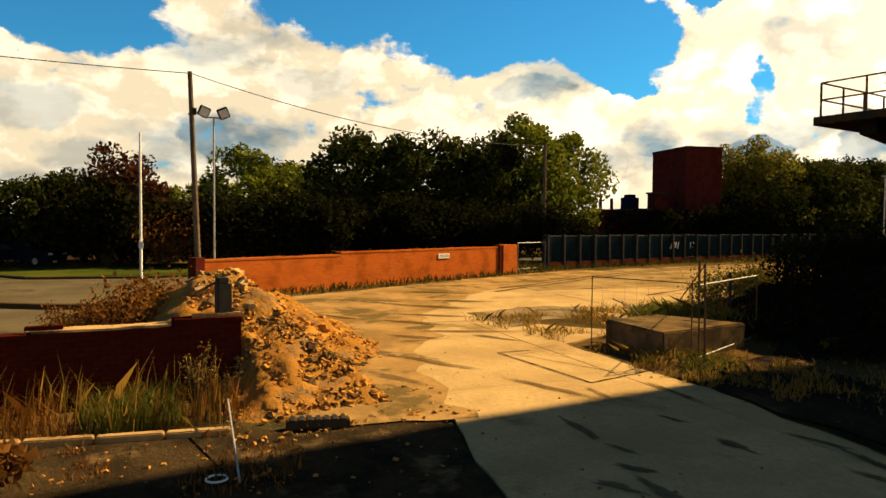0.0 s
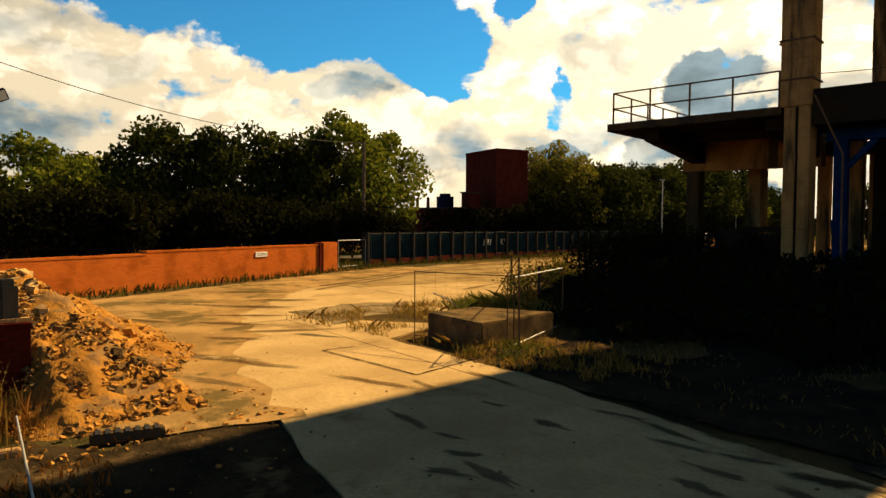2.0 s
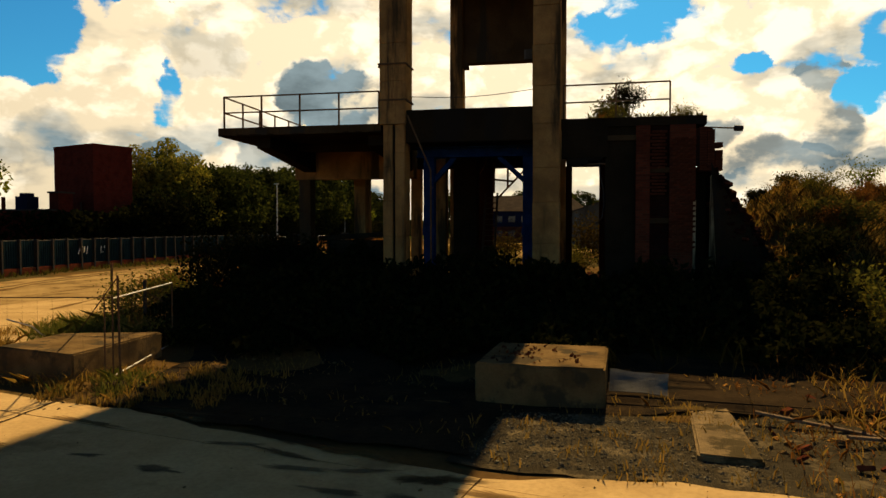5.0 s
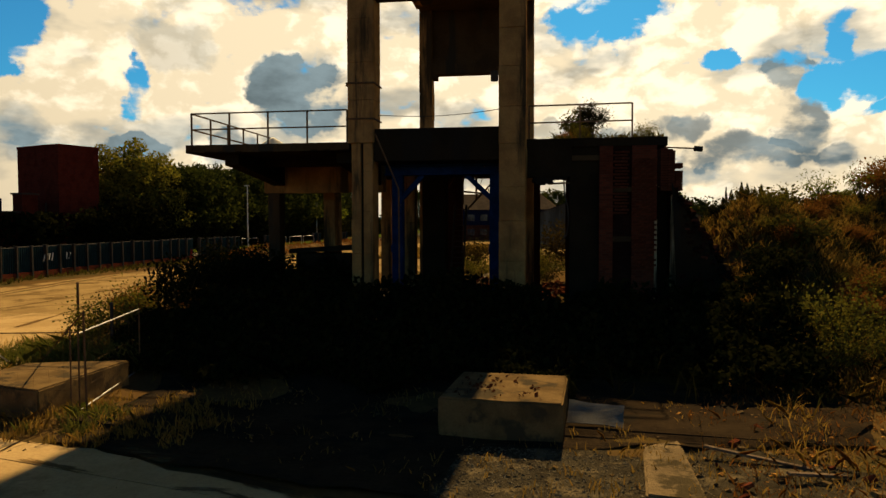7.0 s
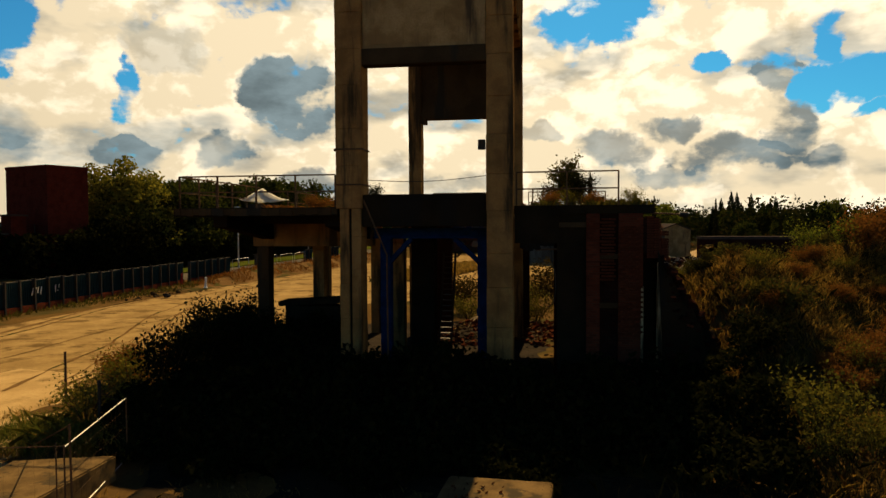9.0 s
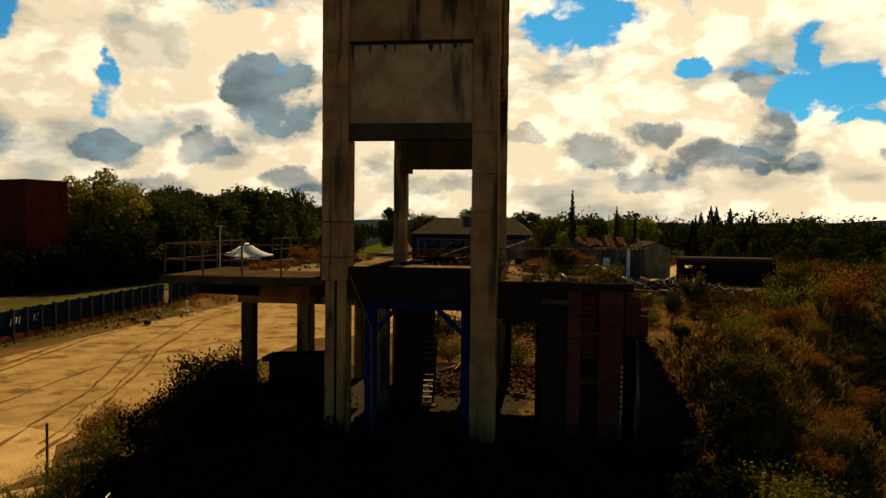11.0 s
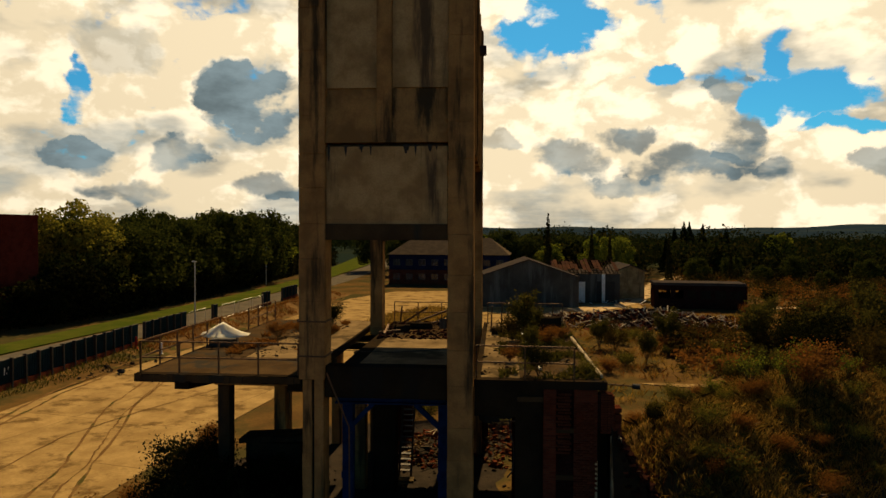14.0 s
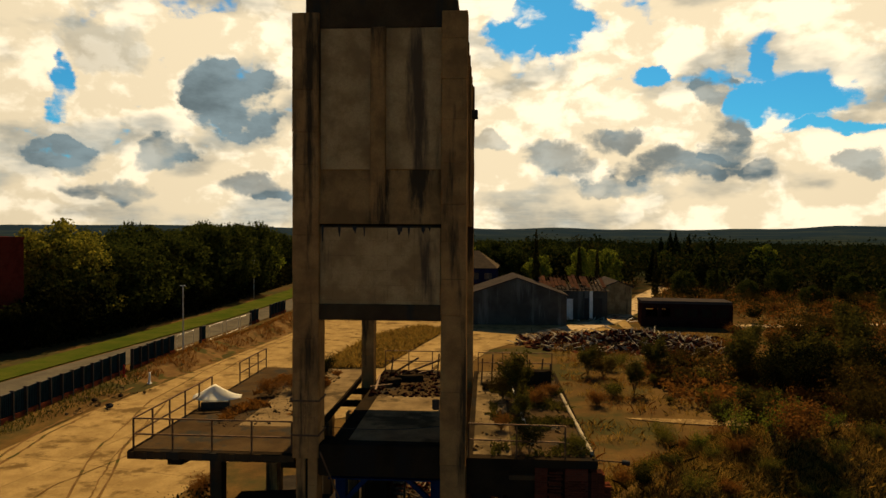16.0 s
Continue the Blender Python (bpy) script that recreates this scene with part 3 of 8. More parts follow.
def height(x, y):
    """The lie of the land: level yard, an overgrown mound, a bank before the tower, hills on the horizon."""
    h = bump_at(x, y, 11.5, 31, 8, 6 if y > 31 else 8.0, 3.9) + bump_at(x, y, 23, 34, 10, 7 if y > 34 else 8.5, 3.2)
    h += bump_at(x, y, -4, 16.5, 8, 3.4, 0.7) + bump_at(x, y, 5.6, 25.4, 3.4, 3.6 if y > 25.4 else 6.0, 3.1)
    if -16 < x < 60 and y > 9:
        h += 0.12 * noise.noise((x * 0.5, y * 0.5, 0.0))
    r = math.hypot(x, y)
    if r > 260:
        h -= min(1.0, (r - 260) / 900) * 12
    if r > 1500:
        f = min(1.0, (r - 1500) / 2200)
        h += f * (48 + 26 * noise.noise((math.atan2(x, y) * 3.0, 2.0, 0.0)) + 14 * noise.noise((math.atan2(x, y) * 11.0, 5.0, 0.0)) + 14 * max(0.0, x / r))
    return h


def build_ground():
    def lines(lo, hi, far_lo, far_hi):
        inner = list(np.arange(lo, hi + 0.1, 1.0))
        out = [hi + 1.0 * 1.32 ** k * k for k in range(1, 30)]
        out = [v for v in out if v < far_hi] + [far_hi]
        neg = [lo - 1.0 * 1.32 ** k * k for k in range(1, 30)]
        neg = [v for v in neg if v > far_lo] + [far_lo]
        return neg[::-1] + inner + out
    xs, ys = lines(-16, 40, -4200, 4200), lines(8, 46, -4200, 4200)
    extra = [v for v in np.arange(300, 4200, 130)]
    xs = sorted(set(list(xs) + extra + [-e for e in extra]))
    ys = sorted(set(list(ys) + extra))
    verts = [(x, y, height(x, y) - 0.02) for y in ys for x in xs]
    w = len(xs)
    faces = [(j * w + i, j * w + i + 1, (j + 1) * w + i + 1, (j + 1) * w + i) for j in range(len(ys) - 1) for i in range(w - 1)]
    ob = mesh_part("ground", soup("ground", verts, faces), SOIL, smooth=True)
    tagged(ob, "brown earth and scrub running out to low hills", "ground", kind="structure")


build_ground()


def clip_cell(poly, x0, y0, x1, y1):
    def side(pts, axis, lim, keep):
        out = []
        for i, p in enumerate(pts):
            q = pts[(i + 1) % len(pts)]
            ip, iq = keep * (p[axis] - lim) >= 0, keep * (q[axis] - lim) >= 0
            if ip:
                out.append(p)
            if ip != iq:
                f = (lim - p[axis]) / (q[axis] - p[axis])
                out.append((p[0] + f * (q[0] - p[0]), p[1] + f * (q[1] - p[1])))
        return out
    for axis, lim, keep in ((0, x0, 1), (0, x1, -1), (1, y0, 1), (1, y1, -1)):
        poly = side(poly, axis, lim, keep) if poly else poly
    return poly


def area(poly):
    return 0.5 * sum(p[0] * q[1] - q[0] * p[1] for p, q in zip(poly, poly[1:] + poly[:1]))


def slabs(parent, outline, turn, step_x, step_y, z0, z1, gap, mat, far_mat):
    """The outline cut into slabs by a grid turned in plan; each slab is one piece."""
    c, s_ = math.cos(turn), math.sin(turn)
    loc = [(x * c + y * s_, -x * s_ + y * c) for x, y in outline]
    tris = [[loc[i] for i in t] for t in tessellate_polygon([[Vector((x, y, 0)) for x, y in loc]])]
    tris = [t if area(t) > 0 else t[::-1] for t in tris]
    xs, ys = [p[0] for p in loc], [p[1] for p in loc]
    x = min(xs)
    while x < max(xs):
        y = min(ys)
        while y < max(ys):
            bm = bmesh.new()
            lift = random.uniform(-0.006, 0.006)
            for t in tris:
                cell = clip_cell(t, x + gap, y + gap, x + step_x - gap, y + step_y - gap)
                cell = [p for i, p in enumerate(cell) if math.dist(p, cell[i - 1]) > 0.01]
                if len(cell) > 2 and area(cell) > 0.01:
                    prism(bm, [(px * c - py * s_, px * s_ + py * c) for px, py in cell], z0, z1 + lift)
            if len(bm.faces):
                cy = sum(v.co.y for v in bm.verts) / len(bm.verts)
                part("slab", bm, mat if cy < 17 else far_mat, parent)
            else:
                bm.free()
            y += step_y
        x += step_x


YARD_LINE = [(5.5, -1.2), (7, 5.6), (1.0, 6.9), (-1.7, 6.5), (-7.6, 7.9), (-12.2, 8.6), (-13.2, 14.0), (-17.6, 20.0), (-17.8, 30), (-17.0, 44), (-9.5, 50), (-7.0, 62), (-4.0, 78), (-2, 82), (3, 84), (15.5, 98), (16.5, 128), (-10, 128), (-26, 122), (-30.5, 108), (-31.8, 70), (-32.6, 45),
             (-32, 30), (-29.5, 20), (-26.0, 10.5), (-22.5, 5.4), (-12.2, 4.9), (-10.7, 4.2), (-9.3, 3.5), (-7.87, 3.22), (-6.45, 2.75), (-5.42, 2.43), (1.0, 0.4), (5.5, -1.0), (5.5, -1.2)]
yard = thing("concrete_yard", Matrix.Identity(4), "sandy concrete yard slabs, cracked and stained, weeds in joints", "pavement", kind="structure")

# public road and verge behind the hoarding
def strip(name, pts_a, pts_b, z, mat, label, category):
    bm = bmesh.new()
    va = [bm.verts.new((x, y, z)) for x, y in pts_a]
    vb = [bm.verts.new((x, y, z)) for x, y in pts_b]
    la = [bm.verts.new((x, y, z - 0.3)) for x, y in pts_a]
    lb = [bm.verts.new((x, y, z - 0.3)) for x, y in pts_b]
    for i in range(len(pts_a) - 1):
        bm.faces.new((va[i], va[i + 1], vb[i + 1], vb[i]))
        bm.faces.new((la[i], va[i], vb[i], lb[i])) if i == 0 else None
        bm.faces.new((va[i], la[i], la[i + 1], va[i + 1])), bm.faces.new((vb[i], vb[i + 1], lb[i + 1], lb[i]))
    bmesh.ops.recalc_face_normals(bm, faces=bm.faces)
    return tagged(part(name, bm, mat), label, category, kind="structure")


strip("road", [(-40.4, 30), (-40.4, 60), (-40.4, 110), (-42, 150), (-47, 210), (-60, 300)], [(-46.8, 30), (-46.6, 60), (-45.6, 100), (-48, 150), (-54, 210), (-67, 300)], 0.03, TARMAC, "grey tarmac road behind the hoarding", "road")
strip("verge", [(-47.2, 30), (-47.0, 60), (-46.0, 100), (-48.4, 150), (-54.6, 210), (-67.6, 300)], [(-51.2, 30), (-51.0, 60), (-51.8, 110), (-54.5, 150), (-64, 210), (-80, 300)], 0.10, VERGE, "sunlit green grass verge beside the road", "grass")
strip("field_path", [(7.4, 49.6), (9, 49.2), (11.5, 48.7), (16, 48.5), (28, 48.8), (60, 50.4)], [(7.5, 49.7), (9.2, 49.9), (11.5, 49.9), (16, 50.1), (28, 50.7), (60, 52.3)], 0.06, DUST, "pale dirt path across the field", "path")
strip("shed_track", [(2, 94), (11.0, 107.5), (16.6, 120), (24.2, 152), (34, 180)], [(6, 91), (14.5, 105.5), (19.4, 119), (27.6, 151), (38, 178)], 0.05, PATH_DIRT, "pale dirt track winding past the sheds", "path")
strip("far_path", [(31, 102.5), (42, 104.5), (60, 108.5)], [(31, 105), (42, 107.5), (60, 112)], 0.07, PATH_DIRT, "pale dirt path across the far field", "path")
strip("apron", [(-13, -30), (-16, -3), (-26, 1.5), (-30, 4)], [(-40, -30), (-40, -4), (-40, 2), (-39, 7)], 0.015, APRON, "worn tarmac apron outside the brick wall", "pavement")
strip("green_verge", [(-42.0, -5.2), (-37.6, -2.6), (-36.2, 2), (-36.4, 8)], [(-43, -5.2), (-46.6, -3.8), (-48.5, 3), (-48.5, 8)], 0.06, VERGE, "mown green grass verge across the road", "grass")

# ---- the tower and its deck, laid out along the tower's own axes ----
TOWER = Matrix.Translation((-7.62, 19.9, 0)) @ Matrix.Rotation(radians(3.2), 4, "Z")


def lifts(bm, u0, v0, z0, u1, v1, z1, step=1.25):
    """A column cast in lifts: each a touch out of line with the next, with chipped arrises and a recessed joint."""
    def ring(z, a, b, c, d, inset, cut):
        x0, y0, x1, y1 = u0 + a + inset, v0 + b + inset, u1 + c - inset, v1 + d - inset
        k = [cut * (1 + 0.9 * noise.noise((x, y, z * 1.7))) for x, y in ((u0, v0), (u1 + 3, v0), (u1 + 3, v1 + 5), (u0, v1 + 5))]
        pts = ((x0 + k[0], y0), (x1 - k[1], y0), (x1, y0 + k[1]), (x1, y1 - k[2]), (x1 - k[2], y1), (x0 + k[3], y1), (x0, y1 - k[3]), (x0, y0 + k[0]))
        return [bm.verts.new((x, y, z)) for x, y in pts]
    rings, z = [], z0
    while z < z1 - 0.01:
        e = min(z1, z + step * random.uniform(0.85, 1.15))
        if z1 - e < 0.4:
            e = z1
        off = [random.uniform(-0.010, 0.010) for _ in range(4)]
        rings.append(ring(z, *off, 0.02, 0.03))
        n = max(2, int((e - z) / 0.3))
        for q in range(n + 1):
            rings.append(ring(z + 0.012 + (e - z - 0.024) * q / n, *off, 0.0, 0.028))
        rings.append(ring(e - 0.003, *off, 0.02, 0.03))
        z = e
    for a, b in zip(rings, rings[1:]):
        for q in range(8):
            bm.faces.new((a[q - 1], a[q], b[q], b[q - 1]))
    bm.faces.new(rings[0][::-1]), bm.faces.new(rings[-1])
    bmesh.ops.recalc_face_normals(bm, faces=bm.faces)


def build_tower():
    t = thing("concrete_tower", TOWER, "tall weathered concrete tower on four columns, streaked panels", "tower")
    # front columns
    bm = bmesh.new()
    lifts(bm, 0, 0, 6.2, 0.88, 0.9, 20.9)
    part("column", bm, CONCRETE, t)
    for u0, u1 in ((0.10, 0.42), (0.50, 0.82)):
        bm = bmesh.new()
        lifts(bm, u0, 0.06, 0, u1, 0.84, 6.2)
        part("column_leg", bm, CONCRETE, t)
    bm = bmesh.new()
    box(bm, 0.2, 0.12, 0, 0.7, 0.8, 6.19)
    part("column_core", bm, SHADE_BLACK, t)
    bm = bmesh.new()
    lifts(bm, 4.92, 0, 0, 5.76, 0.9, 20.9)
    part("column", bm, CONCRETE, t)
    for u in (0.0, 4.94):
        bm = bmesh.new()
        lifts(bm, u + (0.2 if u < 1 else 0.0), 11.5, 0, u + 0.82, 12.3, 20.9)
        part("rear_column", bm, CONCRETE, t)
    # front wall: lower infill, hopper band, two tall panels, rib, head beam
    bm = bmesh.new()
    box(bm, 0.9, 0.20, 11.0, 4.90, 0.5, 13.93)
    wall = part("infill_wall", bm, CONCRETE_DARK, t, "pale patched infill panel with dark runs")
    for j in range(6):
        k, u = 0, 0.9
        while u < 4.89:
            e = min(4.90, u + (0.45 if j % 2 and not k else 0.9))
            bm = bmesh.new()
            box(bm, u + 0.002, 0.14 + random.uniform(-0.005, 0.005), 11.0 + j * 0.488 + 0.002, e - 0.002, 0.24, 11.0 + (j + 1) * 0.488 - 0.002 - (0.05 if j == 5 else 0))
            part("infill_block", bm, PANEL, wall)
            u, k = e, k + 1
    for u, w, h in ((1.5, 0.10, 0.42), (1.98, 0.16, 0.28), (2.35, 0.06, 0.5), (3.45, 0.20, 0.34), (3.82, 0.07, 0.55), (4.25, 0.15, 0.3), (4.5, 0.08, 0.24), (0.95, 0.08, 0.6)):
        bm = bmesh.new()
        n = 7
        lo = [bm.verts.new((u + w * i / n, 0.125, 13.93 - h * (0.55 + 0.45 * random.random()) * math.sin(math.pi * (i + 0.6) / (n + 1.2)))) for i in range(n + 1)]
        hi = [bm.verts.new((u + w * i / n, 0.125, 13.95)) for i in range(n + 1)]
        for i in range(n):
            bm.faces.new((lo[i], lo[i + 1], hi[i + 1], hi[i]))
        part("tar_run", bm, DARK_METAL, wall, "black tar run")
    bm = bmesh.new()
    box(bm, 0.86, 0.06, 10.82, 4.94, 0.55, 11.35, 0.02)
    part("sill_beam", bm, CONCRETE_DARK, t)
    bm = bmesh.new()
    vs = [bm.verts.new(c) for c in ((0.86, 0.05, 14.0), (4.94, 0.05, 14.0), (4.94, 0.6, 14.0), (0.86, 0.6, 14.0), (0.86, 0.30, 15.8), (4.94, 0.30, 15.8), (4.94, 0.6, 15.8), (0.86, 0.6, 15.8))]
    for f in ((0, 1, 5, 4), (3, 2, 1, 0), (4, 5, 6, 7), (1, 2, 6, 5), (0, 4, 7, 3), (2, 3, 7, 6)):
        bm.faces.new([vs[i] for i in f])
    part("sloping_band", bm, CONCRETE, t)
    for u0, u1 in ((0.9, 2.58), (3.08, 4.90)):
        bm = bmesh.new()
        box(bm, u0, 0.22, 15.8, u1, 0.6, 20.42)
        part("wall_panel", bm, PANEL, t, "stained concrete panel")
    bm = bmesh.new()
    box(bm, 2.58, 0.04, 14.05, 3.08, 0.6, 20.42, 0.03)
    part("rib", bm, CONCRETE, t)
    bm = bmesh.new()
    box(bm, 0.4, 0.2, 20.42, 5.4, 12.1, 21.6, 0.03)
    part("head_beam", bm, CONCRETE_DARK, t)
    # side and rear walls
    for u0, u1 in ((0.08, 0.5), (5.26, 5.68)):
        bm = bmesh.new()
        box(bm, u0, 0.85, 14.0, u1, 11.55, 20.5)
        part("side_wall", bm, CONCRETE, t)
        for v in (2.6, 4.4, 6.2, 8.0, 9.8):
            bm = bmesh.new()
            box(bm, u0 - 0.06, v, 14.0, u1 + 0.06, v + 0.35, 20.6, 0.02)
            part("side_rib", bm, CONCRETE, t)
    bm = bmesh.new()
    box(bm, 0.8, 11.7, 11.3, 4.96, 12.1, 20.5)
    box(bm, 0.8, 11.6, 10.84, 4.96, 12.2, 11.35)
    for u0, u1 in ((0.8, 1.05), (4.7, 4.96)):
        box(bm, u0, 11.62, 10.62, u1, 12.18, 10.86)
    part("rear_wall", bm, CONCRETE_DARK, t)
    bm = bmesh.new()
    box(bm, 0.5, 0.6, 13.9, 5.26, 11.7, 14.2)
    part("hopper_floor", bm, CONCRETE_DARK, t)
    # straps on the front column, a bracket on the side
    for z in (6.95, 8.1):
        bm = bmesh.new()
        box(bm, -0.04, -0.04, z, 0.92, 0.94, z + 0.05)
        box(bm, -0.14, 0.3, z, -0.02, 0.4, z + 0.05)
        part("strap", bm, RUST, t)
    bm = bmesh.new()
    box(bm, 5.66, 7.0, 18.6, 6.0, 7.4, 18.95, 0.02)
    part("bracket", bm, DARK_METAL, t)
    bm = bmesh.new()
    rod(bm, (4.85, -0.1, 8.05), (4.85, -0.3, 8.05), 0.05)
    rod(bm, (4.80, -0.22, 8.0), (4.80, -0.22, 8.3), 0.12)
    part("insulator", bm, DARK_METAL, t)


build_tower()


def build_deck():
    d = thing("platform_deck", TOWER, "heavy concrete platform deck on beams and columns", "platform")
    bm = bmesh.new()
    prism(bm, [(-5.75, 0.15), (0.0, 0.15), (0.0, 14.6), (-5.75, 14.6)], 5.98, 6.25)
    part("slab", bm, SHADE_BLACK, d)
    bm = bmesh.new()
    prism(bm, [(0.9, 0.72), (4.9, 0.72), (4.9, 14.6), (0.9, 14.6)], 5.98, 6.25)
    part("slab", bm, SHADE_BLACK, d)
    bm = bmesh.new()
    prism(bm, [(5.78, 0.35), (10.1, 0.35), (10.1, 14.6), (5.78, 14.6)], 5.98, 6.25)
    part("slab", bm, SHADE_BLACK, d)
    # Lighter top layer, added for sunlit tops over slabs blackened for shade.
    for u0, v0, u1, v1, mat in ((-5.6, 0.4, -3.1, 14.4, CONCRETE_DARK), (-3.09, 0.4, -0.1, 3.4, CONCRETE_DARK), (-3.09, 3.41, -0.1, 14.4, SCREED), (1.5, 0.9, 4.75, 8.6, SCREED), (1.5, 8.61, 4.75, 14.4, CONCRETE_DARK), (6.0, 0.7, 7.3, 14.4, SCREED), (7.31, 0.7, 9.9, 14.4, CONCRETE_DARK)):
        bm = bmesh.new()
        box(bm, u0, v0, 6.2, u1, v1, 6.262)
        part("screed", bm, mat, d, "worn pale screed" if mat is SCREED else "mossy brown screed")
    bm = bmesh.new()
    for k in range(26):
        u = -5.7 + 0.22 * k
        box(bm, u, 0.10 + random.uniform(0, 0.04), 5.98 + random.uniform(0, 0.05), u + 0.215, 0.16, 6.25 - random.uniform(0, 0.03))
    part("slab_edge", bm, CONCRETE_DARK, d, "spalled brown slab edge")
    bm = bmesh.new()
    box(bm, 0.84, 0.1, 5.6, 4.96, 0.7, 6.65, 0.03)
    part("front_beam", bm, SHADE_BLACK, d)
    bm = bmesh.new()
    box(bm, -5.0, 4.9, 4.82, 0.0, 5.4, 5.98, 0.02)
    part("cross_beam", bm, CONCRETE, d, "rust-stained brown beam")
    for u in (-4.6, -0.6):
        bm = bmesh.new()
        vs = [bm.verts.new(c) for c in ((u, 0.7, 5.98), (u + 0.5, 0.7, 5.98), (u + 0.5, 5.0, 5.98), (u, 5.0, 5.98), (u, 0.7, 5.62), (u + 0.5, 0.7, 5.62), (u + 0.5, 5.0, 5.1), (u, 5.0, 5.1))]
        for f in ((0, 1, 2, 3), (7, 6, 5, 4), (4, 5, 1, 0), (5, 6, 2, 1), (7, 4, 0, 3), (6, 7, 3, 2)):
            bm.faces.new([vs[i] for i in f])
        part("bracket_beam", bm, SHADE_BLACK, d)
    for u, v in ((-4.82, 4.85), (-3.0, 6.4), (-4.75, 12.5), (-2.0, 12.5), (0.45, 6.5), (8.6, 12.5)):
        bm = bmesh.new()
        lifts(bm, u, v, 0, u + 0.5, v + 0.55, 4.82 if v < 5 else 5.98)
        # Outer-left columns are painted dark for shade, the rest in the sunlit tone.
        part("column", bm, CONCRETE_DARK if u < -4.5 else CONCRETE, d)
    # thick pier under the middle bay, blackened to carry the deck's shade
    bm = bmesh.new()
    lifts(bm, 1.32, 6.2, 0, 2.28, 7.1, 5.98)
    part("pier", bm, SHADE_BLACK, d, "black concrete pier, shade put into its colour")
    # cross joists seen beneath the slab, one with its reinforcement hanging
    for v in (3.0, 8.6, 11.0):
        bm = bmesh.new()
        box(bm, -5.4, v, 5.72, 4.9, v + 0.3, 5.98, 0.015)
        part("joist", bm, SHADE_BLACK, d)
    for k in range(5):
        bm = bmesh.new()
        u = 2.6 + 0.4 * k
        tube(bm, [(u, 6.4, 5.98), (u + 0.05, 6.35, 5.5), (u + 0.2 * (k % 3 - 1), 6.3, 5.05 - 0.1 * (k % 2))], 0.012, 5)
        part("bent_bar", bm, RUST, d)


build_deck()


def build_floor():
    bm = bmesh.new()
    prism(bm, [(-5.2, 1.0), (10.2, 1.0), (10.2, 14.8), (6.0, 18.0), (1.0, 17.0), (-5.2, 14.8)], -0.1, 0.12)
    # Floor kept near black to carry the deep shade below the deck.
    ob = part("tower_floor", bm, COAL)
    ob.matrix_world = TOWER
    tagged(ob, "coal-black floor beneath the deck, its shade put into the colour", "floor", kind="structure")


build_floor()

def railing(name, pts, label, posts_every=1.35, z=6.25, h=1.08, broken=()):
    """Posts in pairs with a top and a middle rail along a line in the tower's plan."""
    r = thing(name, TOWER, label, "railing", "deck railings")
    for (x0, y0), (x1, y1) in zip(pts, pts[1:]):
        length = math.dist((x0, y0), (x1, y1))
        n = max(1, round(length / posts_every))
        for i in range(n + 1):
            f = i / n
            x, y = x0 + f * (x1 - x0), y0 + f * (y1 - y0)
            bm = bmesh.new()
            beam(bm, (x, y, z), (x, y, z + h), 0.05, 0.05)
            part("post", bm, RUST, r)
        for zz in (h, h * 0.5):
            bm = bmesh.new()
            beam(bm, (x0, y0, z + zz), (x1, y1, z + zz), 0.045, 0.045)
            part("rail", bm, RUST, r)


railing("deck_railing", [(-5.6, 7.0), (-5.6, 0.3), (-0.1, 0.3)], "rusty tubular steel railing on the platform edge")
railing("deck_railing", [(-5.6, 14.4), (-5.6, 10.4)], "bent rusty railing at the platform side")
railing("deck_railing", [(5.85, 0.6), (9.05, 0.5)], "rusty steel railing on the overgrown platform end")
railing("deck_railing", [(6.0, 14.2), (9.9, 14.2)], "rusty railing at the overgrown platform rear")
railing("deck_railing", [(1.0, 14.3), (4.8, 14.3)], "broken rusty railing at the platform rear")


def build_blue_frame():
    f = thing("blue_steel_frame", TOWER, "blue painted steel portal frame, rusting, under the tower", "steel frame")
    for u in (1.25, 4.55):
        bm = bmesh.new()
        box(bm, u, 0.95, 0, u + 0.36, 1.0, 5.2)
        box(bm, u, 1.25, 0, u + 0.36, 1.3, 5.2)
        box(bm, u + 0.16, 1.0, 0, u + 0.20, 1.25, 5.2)
        part("post", bm, BLUE_STEEL, f)
    bm = bmesh.new()
    box(bm, 1.0, 0.9, 5.2, 4.95, 1.35, 5.25), box(bm, 1.0, 0.9, 5.5, 4.95, 1.35, 5.55), box(bm, 1.0, 1.1, 5.25, 4.95, 1.15, 5.5)
    part("beam", bm, BLUE_STEEL, f)
    for a, b in (((1.5, 1.1, 4.35), (2.3, 1.1, 5.2)), ((4.65, 1.1, 4.35), (3.75, 1.1, 5.2))):
        bm = bmesh.new()
        beam(bm, a, b, 0.16, 0.16)
        part("knee_brace", bm, BLUE_STEEL, f)
    for u in (1.25, 4.55):
        bm = bmesh.new()
        box(bm, u - 0.03, 0.92, 2.62, u + 0.39, 0.945, 2.86)
        part("splice_plate", bm, BLUE_STEEL, f)


build_blue_frame()


def build_stand_pipe():
    bm = bmesh.new()
    pts = [(0.95, -0.06, 6.45), (1.72, -0.12, 4.7), (1.74, -0.12, 0.0)]
    tube(bm, pts, 0.03, 8)
    ob = part("drain_pipe", bm, RUST)
    ob.matrix_world = TOWER
    tagged(ob, "thin bent grey pipe beside the concrete column", "pipe")
    bm = bmesh.new()
    n = 14
    pts = [(0.9 + 4.05 * i / n, 0.5, 7.15 - 0.12 * math.sin(math.pi * i / n) + 0.1 * i / n) for i in range(n + 1)]
    tube(bm, pts, 0.012, 5)
    ob = part("safety_cable", bm, DARK_METAL)
    ob.matrix_world = TOWER
    tagged(ob, "slack dark cable strung between the columns", "cable")


